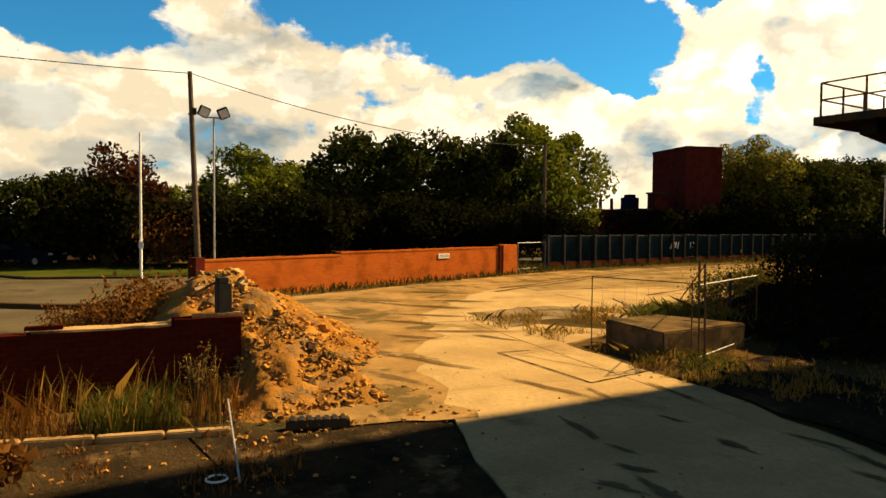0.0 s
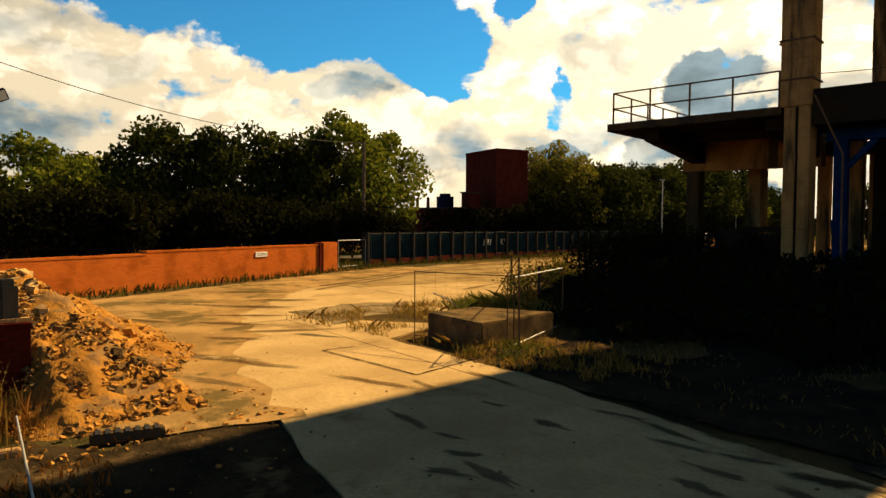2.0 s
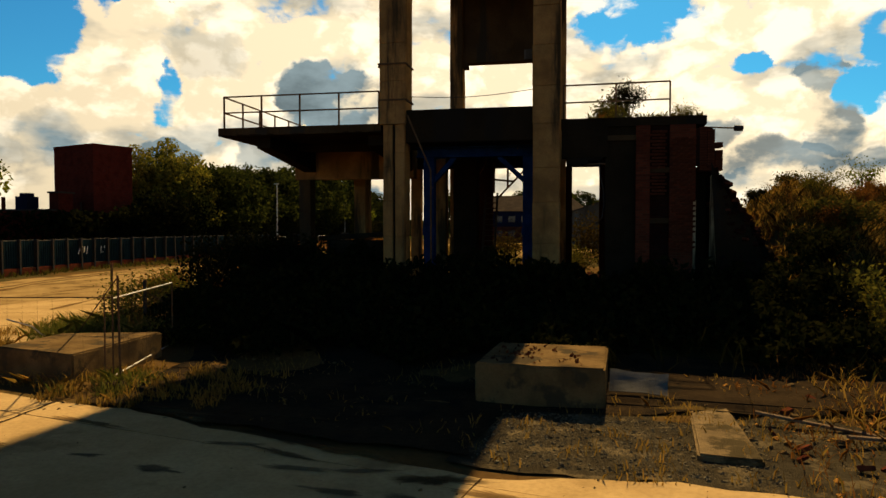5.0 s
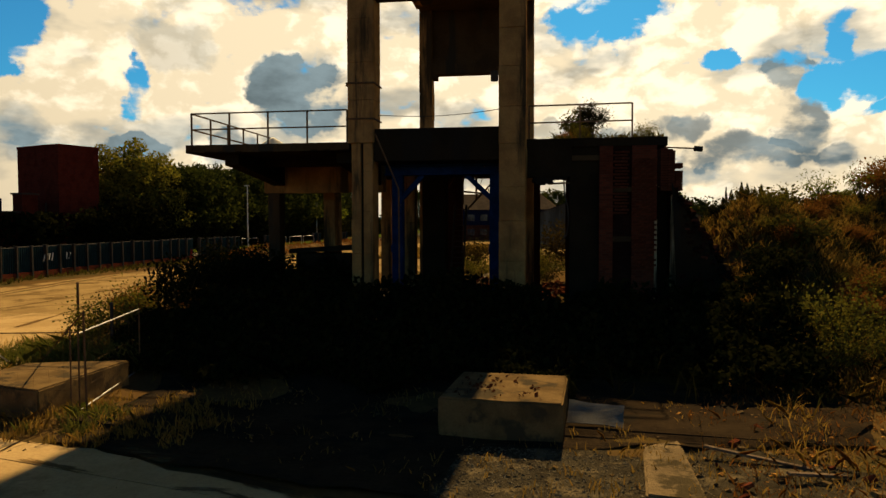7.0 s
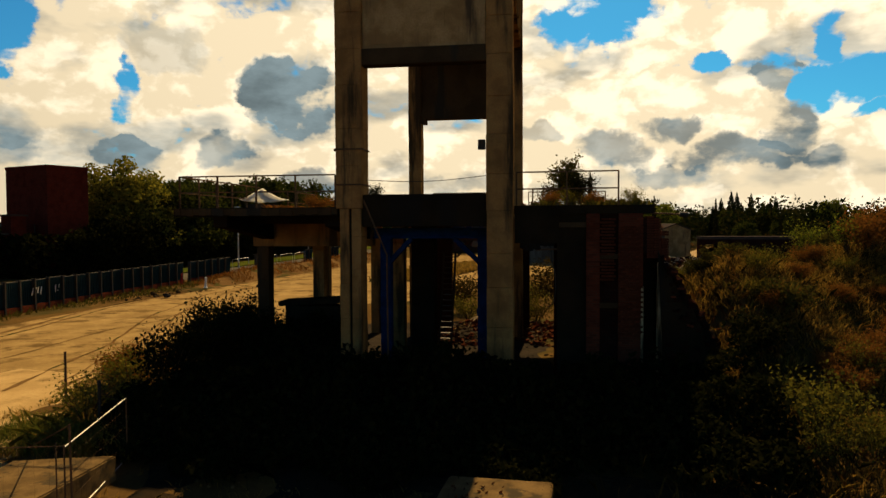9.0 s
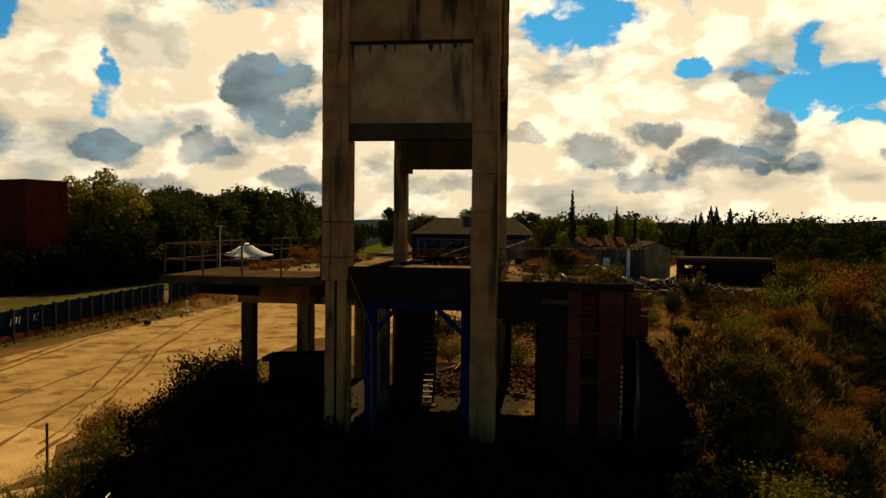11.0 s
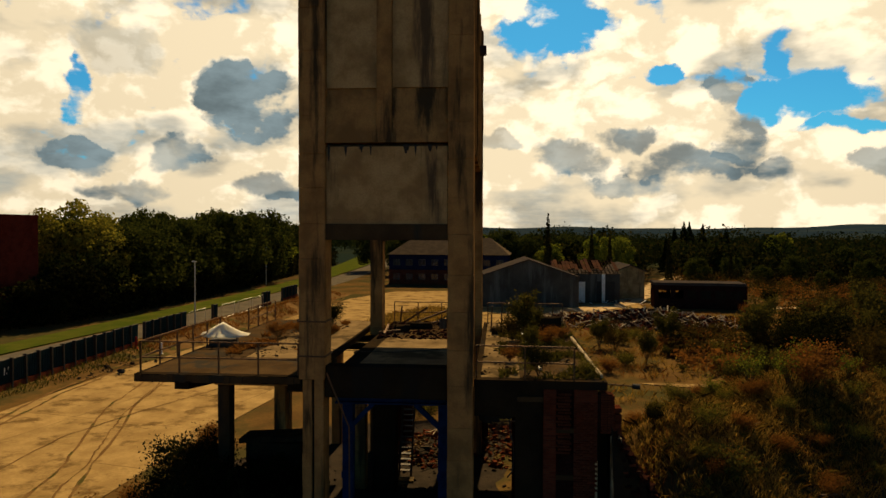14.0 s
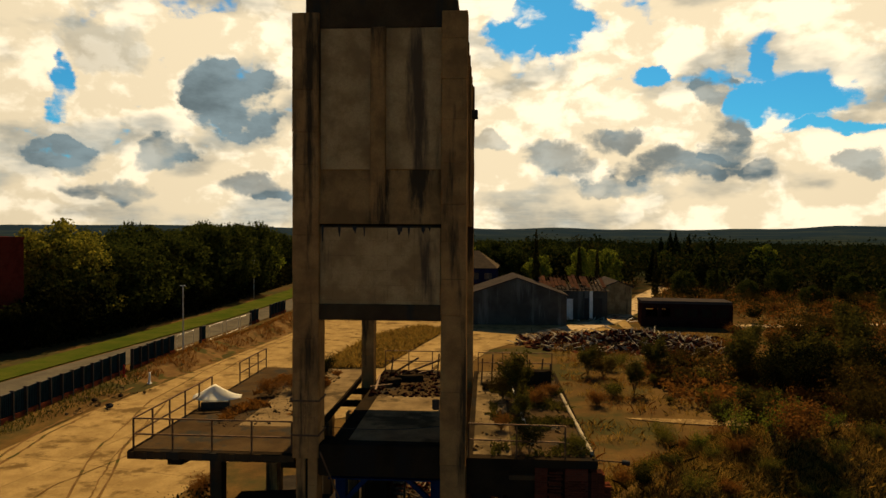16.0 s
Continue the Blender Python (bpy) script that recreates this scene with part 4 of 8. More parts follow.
build_stand_pipe()


def build_ladder():
    t = thing("steel_stair", TOWER, "rusty open steel stair ladder under the deck", "stair")
    # Stair steel toned darker, putting the shade beneath the deck into its colour.
    for u in (2.15, 2.68):
        bm = bmesh.new()
        beam(bm, (u, 8.2, 0.0), (u + 0.15, 8.9, 4.4), 0.05, 0.16)
        part("stringer", bm, DARK_METAL, t)
    for i in range(17):
        bm = bmesh.new()
        z = 0.35 + i * 0.24
        f = z / 4.4
        box(bm, 2.17 + 0.15 * f, 8.1 + 0.7 * f, z, 2.67 + 0.15 * f, 8.32 + 0.7 * f, z + 0.035)
        part("tread", bm, DARK_METAL, t)
    for a, b in (((2.9, 8.7, 4.2), (4.2, 8.9, 5.6)), ((2.6, 8.7, 5.0), (3.6, 8.8, 4.9)), ((3.3, 8.7, 4.6), (3.3, 8.7, 5.9)), ((2.7, 8.7, 4.4), (2.7, 8.7, 5.9))):
        bm = bmesh.new()
        beam(bm, a, b, 0.08, 0.08)
        part("brace", bm, RUST, t)


build_ladder()


def build_annex():
    """The brick annex at the tower's side: piers and recessed bays, its outer end broken away in steps."""
    a = thing("brick_annex", TOWER, "derelict dark red brick annex with a broken end wall", "building")

    def wall_piece(u0, z0, u1, z1, v0=0.3, v1=0.75, mat=None, name="wall"):
        bm = bmesh.new()
        box(bm, u0, v0, z0, u1, v1, z1)
        part(name, bm, mat or BRICK_BLACKENED, a)
    wall_piece(7.14, 0, 8.05, 5.98, 0.46, 0.80, SHADE_BLACK)
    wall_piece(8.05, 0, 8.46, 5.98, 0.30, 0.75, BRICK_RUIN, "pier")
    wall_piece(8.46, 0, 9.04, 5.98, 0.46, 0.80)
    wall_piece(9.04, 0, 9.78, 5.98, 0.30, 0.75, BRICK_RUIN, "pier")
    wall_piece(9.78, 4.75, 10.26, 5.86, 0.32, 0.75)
    # Black piece set back in the door opening, painted as its shade.
    wall_piece(9.78, 0, 10.2, 4.75, 0.95, 1.25, SHADE_BLACK)
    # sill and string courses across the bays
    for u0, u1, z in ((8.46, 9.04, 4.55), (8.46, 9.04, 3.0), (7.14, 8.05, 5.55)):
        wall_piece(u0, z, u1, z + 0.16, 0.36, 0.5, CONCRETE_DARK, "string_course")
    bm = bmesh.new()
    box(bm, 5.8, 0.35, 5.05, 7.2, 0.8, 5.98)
    part("lintel", bm, SHADE_BLACK, a)
    # the lintel's broken underside, a bare bar and a hanging cable
    for k in range(9):
        bm = bmesh.new()
        u = 6.05 + 0.12 * k
        box(bm, -0.08, -0.2, -0.12, 0.08, 0.2, 0.12, 0.02)
        rough_up(bm, 0.05, 4.0, k * 3.1)
        ob = part("broken_lump", bm, SHADE_BLACK, a)
        ob.matrix_basis = pose(u, 0.58, 5.03 + (0.05 if k > 4 else -0.06 - 0.03 * (k % 3)), 0, random.uniform(-25, 25), 0)
    bm = bmesh.new()
    rod(bm, (6.5, 0.5, 4.84), (7.2, 0.5, 4.86), 0.03)
    part("bare_bar", bm, RUST, a)
    bm = bmesh.new()
    tube(bm, [(6.95, 0.5, 5.0), (6.98, 0.48, 4.5), (7.08, 0.46, 4.1), (7.1, 0.45, 3.6), (7.05, 0.44, 3.2), (6.88, 0.44, 3.0)], 0.022)
    part("hanging_cable", bm, DARK_METAL, a)
    bm = bmesh.new()
    box(bm, 10.24, 0.3, 0, 10.58, 0.62, 4.45, 0.03)
    bmesh.ops.subdivide_edges(bm, edges=[e for e in bm.edges if e.calc_length() > 1.0], cuts=9, use_grid_fill=True)
    rough_up(bm, 0.03, 2.5)
    part("door_jamb", bm, RENDER, a, "pale rendered door jamb")
    bm = bmesh.new()
    box(bm, 9.72, 0.26, 1.2, 9.79, 0.32, 3.7)
    part("door_frame", bm, RENDER, a, "strip of pale door frame")
    wall_piece(10.1, 0, 10.45, 4.6, 3.6, 12.5)
    # Rear wall pieces, mostly hidden, added to keep sun off the deck's floor.
    for u0, u1, z in ((4.15, 6.05, 5.98), (7.9, 10.1, 5.4), (0.82, 2.0, 5.98)):
        wall_piece(u0, 0, u1, z, 13.9, 14.3, BRICK_BLACKENED, "rear_wall")
    wall_piece(7.14, 0, 7.5, 5.98, 0.80, 6.0)
    # stretchers and headers standing proud on the piers
    mesh = {}

    def brick(u, v, z, turn=0.0, tilt=0.0, size=0.105):
        if size not in mesh:
            bm = bmesh.new()
            box(bm, -size, -0.05, -0.0325, size, 0.05, 0.0325, 0.006)
            ob = part("brick", bm, BRICK_LOOSE, a)
            mesh[size] = ob.data
        else:
            ob = mesh_part("brick", mesh[size], None, a)
        ob.matrix_basis = pose(u, v, z, tilt, 0, turn)
    for j in range(44):
        for k in range(3):
            if random.random() < 0.16:
                continue
            brick(9.16 + 0.225 * k + (0.06 if j % 2 else -0.03), 0.268 - random.uniform(0, 0.02), 2.2 + j * 0.078, random.uniform(-2, 2))
    for j in range(20):
        z = 3.9 + j * 0.1
        for k in range(2):
            brick(8.58 + 0.225 * k + 0.05 * (j % 2), 0.435 - 0.05 * (j % 4 == 0), z, random.uniform(-3, 3))
    # toothed end: each course runs out a different length, stepping down towards the bank
    for j in range(17):
        z = 5.86 - j * 0.078
        reach = 10.2 + 0.42 * (j / 16) ** 0.8 + (0.07 if (j // 2) % 2 else 0.0) + random.uniform(-0.03, 0.03)
        for v in (0.36, 0.48, 0.62, 0.74):
            u = 10.0
            while u < reach:
                brick(u, v, z, random.uniform(-3, 3))
                u += 0.225
    # tumbled bricks down the slope
    for k in range(110):
        f = random.random()
        u = 10.55 + 1.5 * f + random.uniform(-0.15, 0.2)
        v = 0.5 + random.uniform(-0.6, 2.6)
        p = TOWER @ Vector((u, v, 0))
        brick(u, v, max(4.4 - 4.6 * f ** 0.8, height(p.x, p.y)) + random.uniform(-0.1, 0.08), random.uniform(0, 180), random.uniform(-30, 30))
    # heap of fallen brick and earth against the end wall
    st, nu, nv = 0.16, 20, 30
    verts, faces = [], []
    for j in range(nv):
        for i in range(nu):
            u, v = 10.25 + st * i, -0.5 + st * j
            f = i / (nu - 1)
            z = 4.75 * (1 - f) ** 1.05 * min(1.0, max(0.0, (v + 0.5) / 0.7)) * min(1.0, max(0.0, (4.2 - v) / 0.9))
            z += 0.45 * noise.noise((u * 1.7, v * 1.7, 2.0)) + 0.22 * noise.noise((u * 5, v * 5, 6.0))
            verts.append((u + 0.1 * noise.noise((u * 3, v * 3, 9)), v, max(-0.1, z)))
    faces = [(j * nu + i, j * nu + i + 1, (j + 1) * nu + i + 1, (j + 1) * nu + i) for j in range(nv - 1) for i in range(nu - 1)]
    mesh_part("rubble_slope", soup("rubble_slope", verts, faces), SHADE_BLACK, a, "dark slope of fallen brick and earth")
    rng = np.random.default_rng(14)
    rock_field("rubble", a, BRICK_BLACKENED, rng, 1500, lambda q: (10.3 + 3.0 * q[0], -0.5 + 4.6 * q[1]), lambda u, v: max(0.0, 4.75 * max(0.0, 1 - (u - 10.25) / 3.04) ** 1.05 * min(1.0, (v + 0.5) / 0.7)), -1, (0.04, 0.24))


build_annex()


def build_lamp_arm():
    t = thing("bracket_lamp", TOWER, "thin horizontal lamp arm on the annex roof", "lamp")
    bm = bmesh.new()
    rod(bm, (9.3, 1.2, 6.05), (11.1, 1.2, 5.95), 0.025)
    part("arm", bm, RUST, t)
    bm = bmesh.new()
    rod(bm, (11.05, 1.2, 5.95), (11.3, 1.2, 5.93), 0.09)
    part("lamp_head", bm, DARK_METAL, t)


build_lamp_arm()

# ---- the yard's left side: brick wall, clay heap, orange wall ----


def brick_run(parent, p0, direction, length, courses, thick, split, mat, z0=0.0, step=None):
    """A wall of single bricks on a recessed mortar core; bricks past split along the run are joined into one part."""
    d = Vector((*direction, 0)).normalized()
    nrm = Vector((-d.y, d.x, 0))
    turn = math.atan2(d.y, d.x)
    top = z0 + courses * 0.075
    bm = bmesh.new()
    c = Vector((*p0, 0)) + d * length / 2 - nrm * thick / 2
    m = Matrix.Translation((c.x, c.y, z0 + (top - z0) / 2 - 0.004)) @ Matrix.Rotation(turn, 4, "Z") @ Matrix.Diagonal((length - 0.01, thick - 0.016, top - z0 - 0.008, 1))
    bmesh.ops.create_cube(bm, size=1.0, matrix=m)
    part("mortar_core", bm, MORTAR, parent)
    mesh, rest = None, bmesh.new()
    for j in range(courses):
        s0 = 0.0 if j % 2 else -0.1125
        k = 0
        while s0 + k * 0.225 < length - 0.02:
            a = max(0.0, s0 + k * 0.225) + 0.005
            b = min(length, s0 + (k + 1) * 0.225) - 0.005
            k += 1
            if b - a < 0.04:
                continue
            pos = Vector((*p0, 0)) + d * (a + b) / 2 - nrm * (0.05 + random.uniform(-0.0018, 0.0018))
            m = Matrix.Translation((pos.x, pos.y, z0 + j * 0.075 + 0.0375)) @ Matrix.Rotation(turn + random.uniform(-0.01, 0.01), 4, "Z") @ Matrix.Diagonal(((b - a) / 0.215, 1, 1, 1))
            if a < split:
                if mesh is None:
                    bb = bmesh.new()
                    box(bb, -0.1075, -0.05, -0.0325, 0.1075, 0.05, 0.0325)
                    bmesh.ops.bevel(bb, geom=list(bb.edges), offset=0.004, segments=1, affect="EDGES")
                    ob = part("brick", bb, mat, parent)
                    mesh = ob.data
                else:
                    ob = mesh_part("brick", mesh, None, parent)
                ob.matrix_basis = m
            else:
                bmesh.ops.create_cube(rest, size=1.0, matrix=m @ Matrix.Diagonal((0.215, 0.1, 0.065, 1)))
    tagged(part("far_brick", rest, mat, parent), kind="stuff")


def build_near_wall():
    w = thing("brick_wall", Matrix.Identity(4), "dark red brick boundary wall with a broken coping", "wall", kind="structure")
    run = (-0.03, -0.9995)
    brick_run(w, (-11.02, 1.10), run, 8.0, 15, 0.33, 4.2, BRICK_NEAR)
    # raised end and its coping
    d = Vector((*run, 0)).normalized()
    turn = math.atan2(d.y, d.x)
    for a, b, z0, h in ((0.0, 1.0, 1.125, 0.10), (1.05, 2.9, 1.125, 0.035), (3.55, 8.0, 1.125, 0.035)):
        bm = bmesh.new()
        c = Vector((-11.02, 1.10, 0)) + d * (a + b) / 2 + Vector((-0.165, 0, 0))
        bmesh.ops.create_cube(bm, size=1.0, matrix=Matrix.Translation((c.x, c.y, z0 + h / 2)) @ Matrix.Rotation(turn, 4, "Z") @ Matrix.Diagonal((b - a, 0.36, h, 1)))
        bmesh.ops.subdivide_edges(bm, edges=bm.edges, cuts=6, use_grid_fill=True)
        rough_up(bm, 0.018, 6.0)
        part("coping", bm, BRICK_NEAR if h > 0.05 else PANEL, w)
    for k in range(9):
        bm = bmesh.new()
        box(bm, -0.10, -0.05, -0.03, 0.10, 0.05, 0.03, 0.006)
        ob = part("loose_brick", bm, PANEL if k < 6 else BRICK_NEAR, w)
        s_ = 0.08 + 0.11 * k if k < 6 else 2.6 + 0.14 * (k - 6)
        p = Vector((-11.02, 1.10, 0)) + d * s_ + Vector((-0.12, 0, 0))
        ob.matrix_basis = pose(p.x, p.y, 1.255 if k < 6 else 1.195, 0, 0, 90 + random.uniform(-12, 12))


build_near_wall()


def build_kerb():
    k = thing("kerb_edging", Matrix.Identity(4), "pale concrete kerb edging, half buried in weeds", "kerb", kind="structure")
    a, b = Vector((-10.05, -4.2, 0)), Vector((-8.85, 0.5, 0))
    d = (b - a).normalized()
    n = 6
    L = (b - a).length / n
    for i in range(n):
        bm = bmesh.new()
        box(bm, 0, -0.07, -0.1, L - 0.03, 0.07, 0.09, 0.015)
        ob = part("kerb_stone", bm, PANEL, k)
        p = a + d * L * i
        ob.matrix_basis = pose(p.x, p.y, random.uniform(-0.01, 0.01), 0, 0, math.degrees(math.atan2(d.y, d.x)) + random.uniform(-1, 1))


build_kerb()


def heap_height(x, y):
    """A slope tipped out past the wall's end onto the yard, with a low tail along the orange wall."""
    h = min(1.9 - 0.45 * (x + 13.3), 1.9 + 0.6 * (x + 13.3), 1.86 - 1.15 * (y - 1.4), 1.9 - 0.9 * (1.0 - y))
    h = min(h, 1.78 + 0.05 * (x + 13.3))
    h = max(0.0, h) + bump_at(x, y, -16.4, 3.0, 3.4, 1.5, 0.75) + bump_at(x, y, -20.2, 4.0, 2.4, 0.9, 0.6)
    if y < 1.2 and x > -11.35:
        f = max(0.0, min(1.0, (y - 0.95) / 0.25))
        h *= f if x > -11.05 else 1 - (1 - f) * (x + 11.35) / 0.3 * 0.9
    if x > -11.0 and 0.4 < y < 1.2:
        h = max(h, (0.75 - 0.4 * (x + 11.0)) * (y - 0.4) / 0.8)
    return h - 0.07 + 0.05 * noise.noise((x * 0.9, y * 0.9, 0.0)) - (0.05 if h < 0.03 else 0)


def build_heap():
    rng = np.random.default_rng(4)
    hp = thing("clay_heap", Matrix.Identity(4), "tipped heap of sunlit yellow clay and rubble", "spoil heap")
    st = 0.11
    nx, ny = int(15.5 / st), int(8.5 / st)
    idx, verts, faces = {}, [], []
    for j in range(ny):
        for i in range(nx):
            x, y = -22.8 + i * st, -2.2 + j * st
            h = heap_height(x, y)
            if h > -0.12:
                rough = noise.noise((x * 1.5, y * 1.5, 0)) * 0.16 + noise.noise((x * 4, y * 4, 3)) * 0.13 + noise.noise((x * 9, y * 9, 5)) * 0.11
                idx[i, j] = len(verts)
                verts.append((x, y, h + rough * min(1, max(0, h + 0.12) * 3)))
    for (i, j) in idx:
        q = [(i, j), (i + 1, j), (i + 1, j + 1), (i, j + 1)]
        if all(p in idx for p in q):
            faces.append([idx[p] for p in q])
    mesh_part("soil", soup("soil", verts, faces), DIRT, hp, smooth=True)
    rock_field("rubble", hp, ROCK, rng, 26000, lambda r: (-22.2 + 14.2 * r[0], -1.8 + 7.2 * r[1]), heap_height, -0.02, (0.006, 0.07))
    rock_field("rubble", hp, ROCK, rng, 4600, lambda r: (-13.6 + 5.2 * r[0], 1.2 + 2.6 * r[1]), lambda x, y: heap_height(x, y) if noise.noise((x * 1.1, y * 1.1, 4.0)) > -0.1 and (y > 1.75 - 0.3 * (x + 11) or x < -12) else -9, 0.0, (0.014, 0.09))
    rock_field("dark_rubble", hp, DIRT_DARK, rng, 2200, lambda r: (-13.4 + 5.4 * r[0], 1.0 + 3.0 * r[1]), heap_height, 0.0, (0.012, 0.10))
    rock_field("foot_rubble", hp, ROCK, rng, 420, lambda r: (-10.4 + 2.2 * r[0], 0.5 + 3.4 * r[1]), lambda x, y: 0.02, 0.0, (0.008, 0.06))
    rock_field("pale_rubble", hp, PANEL, rng, 420, lambda r: (-14.8 + 3.0 * r[0], 0.7 + 1.7 * r[1]), heap_height, 0.6, (0.03, 0.14))
    rock_field("tail_rubble", hp, ROCK, rng, 900, lambda r: (-22.4 + 8.0 * r[0], 1.6 + 3.4 * r[1]), heap_height, 0.05, (0.03, 0.17))


build_heap()


def build_orange_wall():
    w = thing("orange_brick_wall", Matrix.Identity(4), "long low orange brick boundary wall in full sun", "wall", kind="structure")
    a, b = Vector((-25.15, 3.0, 0)), Vector((-31.75, 20.2, 0))
    d = (b - a).normalized()
    m = Matrix.Translation(a) @ Matrix.Rotation(math.atan2(d.y, d.x), 4, "Z")
    L = (b - a).length
    for s0, s1, h in ((0, 0.35 * L, 1.42), (0.35 * L, L, 1.53)):
        bm = bmesh.new()
        box(bm, s0, 0, -0.1, s1, 0.33, h - 0.075)
        ob = part("wall", bm, BRICK_FAR, w)
        ob.matrix_basis = m
        x = s0
        while x < s1 - 0.1:
            bm = bmesh.new()
            e = min(s1, x + 0.9)
            box(bm, x + 0.005, -0.02, h - 0.075, e - 0.005, 0.35, h + random.uniform(-0.005, 0.02))
            ob = part("coping", bm, BRICK_FAR, w)
            ob.matrix_basis = m
            x = e
    for s0 in (L + 0.02,):
        bm = bmesh.new()
        box(bm, s0 - 0.05, -0.15, -0.1, s0 + 1.35, 0.45, 1.62, 0.02)
        ob = part("pier", bm, BRICK_FAR, w)
        ob.matrix_basis = m
        bm = bmesh.new()
        box(bm, s0 - 0.3, -0.10, -0.1, s0 - 0.05, 0.4, 1.57)
        ob = part("pier", bm, BRICK_DARK, w)
        ob.matrix_basis = m
    bm = bmesh.new()
    box(bm, -0.35, -0.1, -0.1, 0.0, 0.43, 1.5)
    ob = part("pier", bm, BRICK_DARK, w)
    ob.matrix_basis = m
    sign = thing("wall_sign", m @ Matrix.Translation((0.70 * L, -0.03, 1.03)), "small white notice board on the orange wall", "sign")
    bm = bmesh.new()
    box(bm, 0, -0.02, 0, 0.85, 0.02, 0.24, 0.005)
    part("board", bm, WHITE_PAINT, sign)
    for z in (0.15, 0.07):
        bm = bmesh.new()
        box(bm, 0.08, -0.026, z, 0.77, -0.021, z + 0.03)
        part("bar", bm, DARK_METAL, sign)


build_orange_wall()


def build_hoarding():
    h = thing("hoarding", Matrix.Identity(4), "dark blue-green panel hoarding on a brick plinth, graffitied", "fence", kind="structure")
    line = [(-34.1, 25.2), (-36.4, 40), (-38.2, 59.6)]
    extra = [((-38.3, 60.8), (-38.9, 70.2)), ((-39.2, 76.9), (-39.25, 78.4)), ((-39.9, 93.9), (-40.0, 97.2)), ((-40.1, 102.2), (-40.4, 110))]
    segs = list(zip(line, line[1:])) + extra
    mesh = None
    for (x0, y0), (x1, y1) in segs:
        L = math.dist((x0, y0), (x1, y1))
        n = max(1, round(L / 1.55))
        ang = math.degrees(math.atan2(y1 - y0, x1 - x0))
        bm = bmesh.new()
        box(bm, 0, -0.16, -0.1, L, 0.16, 0.42)
        ob = part("plinth", bm, BRICK_RUIN, h, "stained red-brown brick plinth")
        ob.matrix_basis = pose(x0, y0, 0, 0, 0, ang)
        for i in range(n):
            f = i / n
            x, y = x0 + f * (x1 - x0), y0 + f * (y1 - y0)
            if mesh is None:
                bm = bmesh.new()
                box(bm, 0.06, -0.02, 0.42, 1.52, 0.02, 2.05)
                for k in range(7):
                    box(bm, 0.12 + 0.2 * k, -0.05, 0.45, 0.20 + 0.2 * k, -0.02, 2.0)
                ob = part("panel", bm, HOARDING, h)
                mesh = ob.data
                bm = bmesh.new()
                box(bm, 0.06, -0.06, 2.05, 1.52, 0.05, 2.10, 0.008)
                ra = part("top_rail", bm, GREY_SHEET, h, "dull grey capping rail")
                rail_mesh = ra.data
                bm = bmesh.new()
                box(bm, -0.08, -0.21, 0.0, 0.08, 0.07, 2.16, 0.01)
                po = part("post", bm, DARK_METAL, h)
                post_mesh = po.data
            else:
                ob, po, ra = mesh_part("panel", mesh, None, h), mesh_part("post", post_mesh, None, h), mesh_part("top_rail", rail_mesh, None, h)
            tilt = random.uniform(-2, 2)
            ob.matrix_basis = ra.matrix_basis = pose(x, y, random.uniform(-0.03, 0.03), tilt, 0, ang)
            po.matrix_basis = pose(x, y, 0, tilt * 0.5, 0, ang)
    rng = np.random.default_rng(88)
    for y in (38.4, 38.7, 39.0, 39.3, 40.9, 41.2, 41.5, 41.8):
        bm = bmesh.new()
        beam(bm, (-0.1, 0, 1.0 + 0.2 * rng.random()), (0.15 * rng.random(), 0, 1.55), 0.02, 0.08)
        ob = part("scrawl", bm, WHITE_PAINT, h, "faded white paint scrawl")
        ob.matrix_basis = pose(-36.4 + (40 - y) * 0.155 + 0.09 + (0.02 if y > 40 else 0), y, 0, 0, 0, 96)


build_hoarding()


def mesh_fence(name, p, q, h, label, z=0.0, wires=0.25, group="", lean=0.0, top=GALV, rail=0.022):
    """A tubular frame with thin vertical and cross wires."""
    t = thing(name, pose(p[0], p[1], z, 0, 0, math.degrees(math.atan2(q[1] - p[1], q[0] - p[0]))), label, "fence", group)
    L = math.dist(p, q)
    for s_ in (0, L):
        bm = bmesh.new()
        rod(bm, (s_, 0, 0), (s_, lean, h), min(0.024, rail * 1.15))
        part("post", bm, GALV if rail > 0.02 else RUST, t)
    for zz in (h - 0.02, 0.12):
        bm = bmesh.new()
        rod(bm, (0, lean * zz / h, zz), (L, lean * zz / h, zz), rail)
        part("rail", bm, top, t)
    bm = bmesh.new()
    n = int(L / wires)
    for i in range(1, n):
        beam(bm, (L * i / n, 0, 0.12), (L * i / n, lean, h), 0.0018, 0.0018)
    for zz in (0.5, 0.9, 1.3):
        if zz < h:
            beam(bm, (0, lean * zz / h, zz), (L, lean * zz / h, zz), 0.0018, 0.0018)
    part("wire_infill", bm, RUST, t)
    return t


mesh_fence("site_fence", (-11.57, 8.94), (-9.18, 9.59), 1.60, "galvanised temporary site fence panel round the concrete block", group="site fence", top=RUST, rail=0.011)
mesh_fence("site_fence", (-9.18, 9.59), (-10.42, 13.05), 1.58, "galvanised temporary site fence panel, pale top rail", group="site fence", top=GALV, rail=0.014)
mesh_fence("mesh_gate", (-33.1, 22.3), (-34.1, 25.1), 1.7, "rusty wire mesh gate between wall and hoarding", group="")
for y0 in (71.5, 79.5, 84.5, 89):
    mesh_fence("mesh_fence", (-39.3, y0), (-39.6, y0 + 4.5), 1.8, "sagging grey mesh fence beside the road", group="roadside mesh fence", wires=0.5)


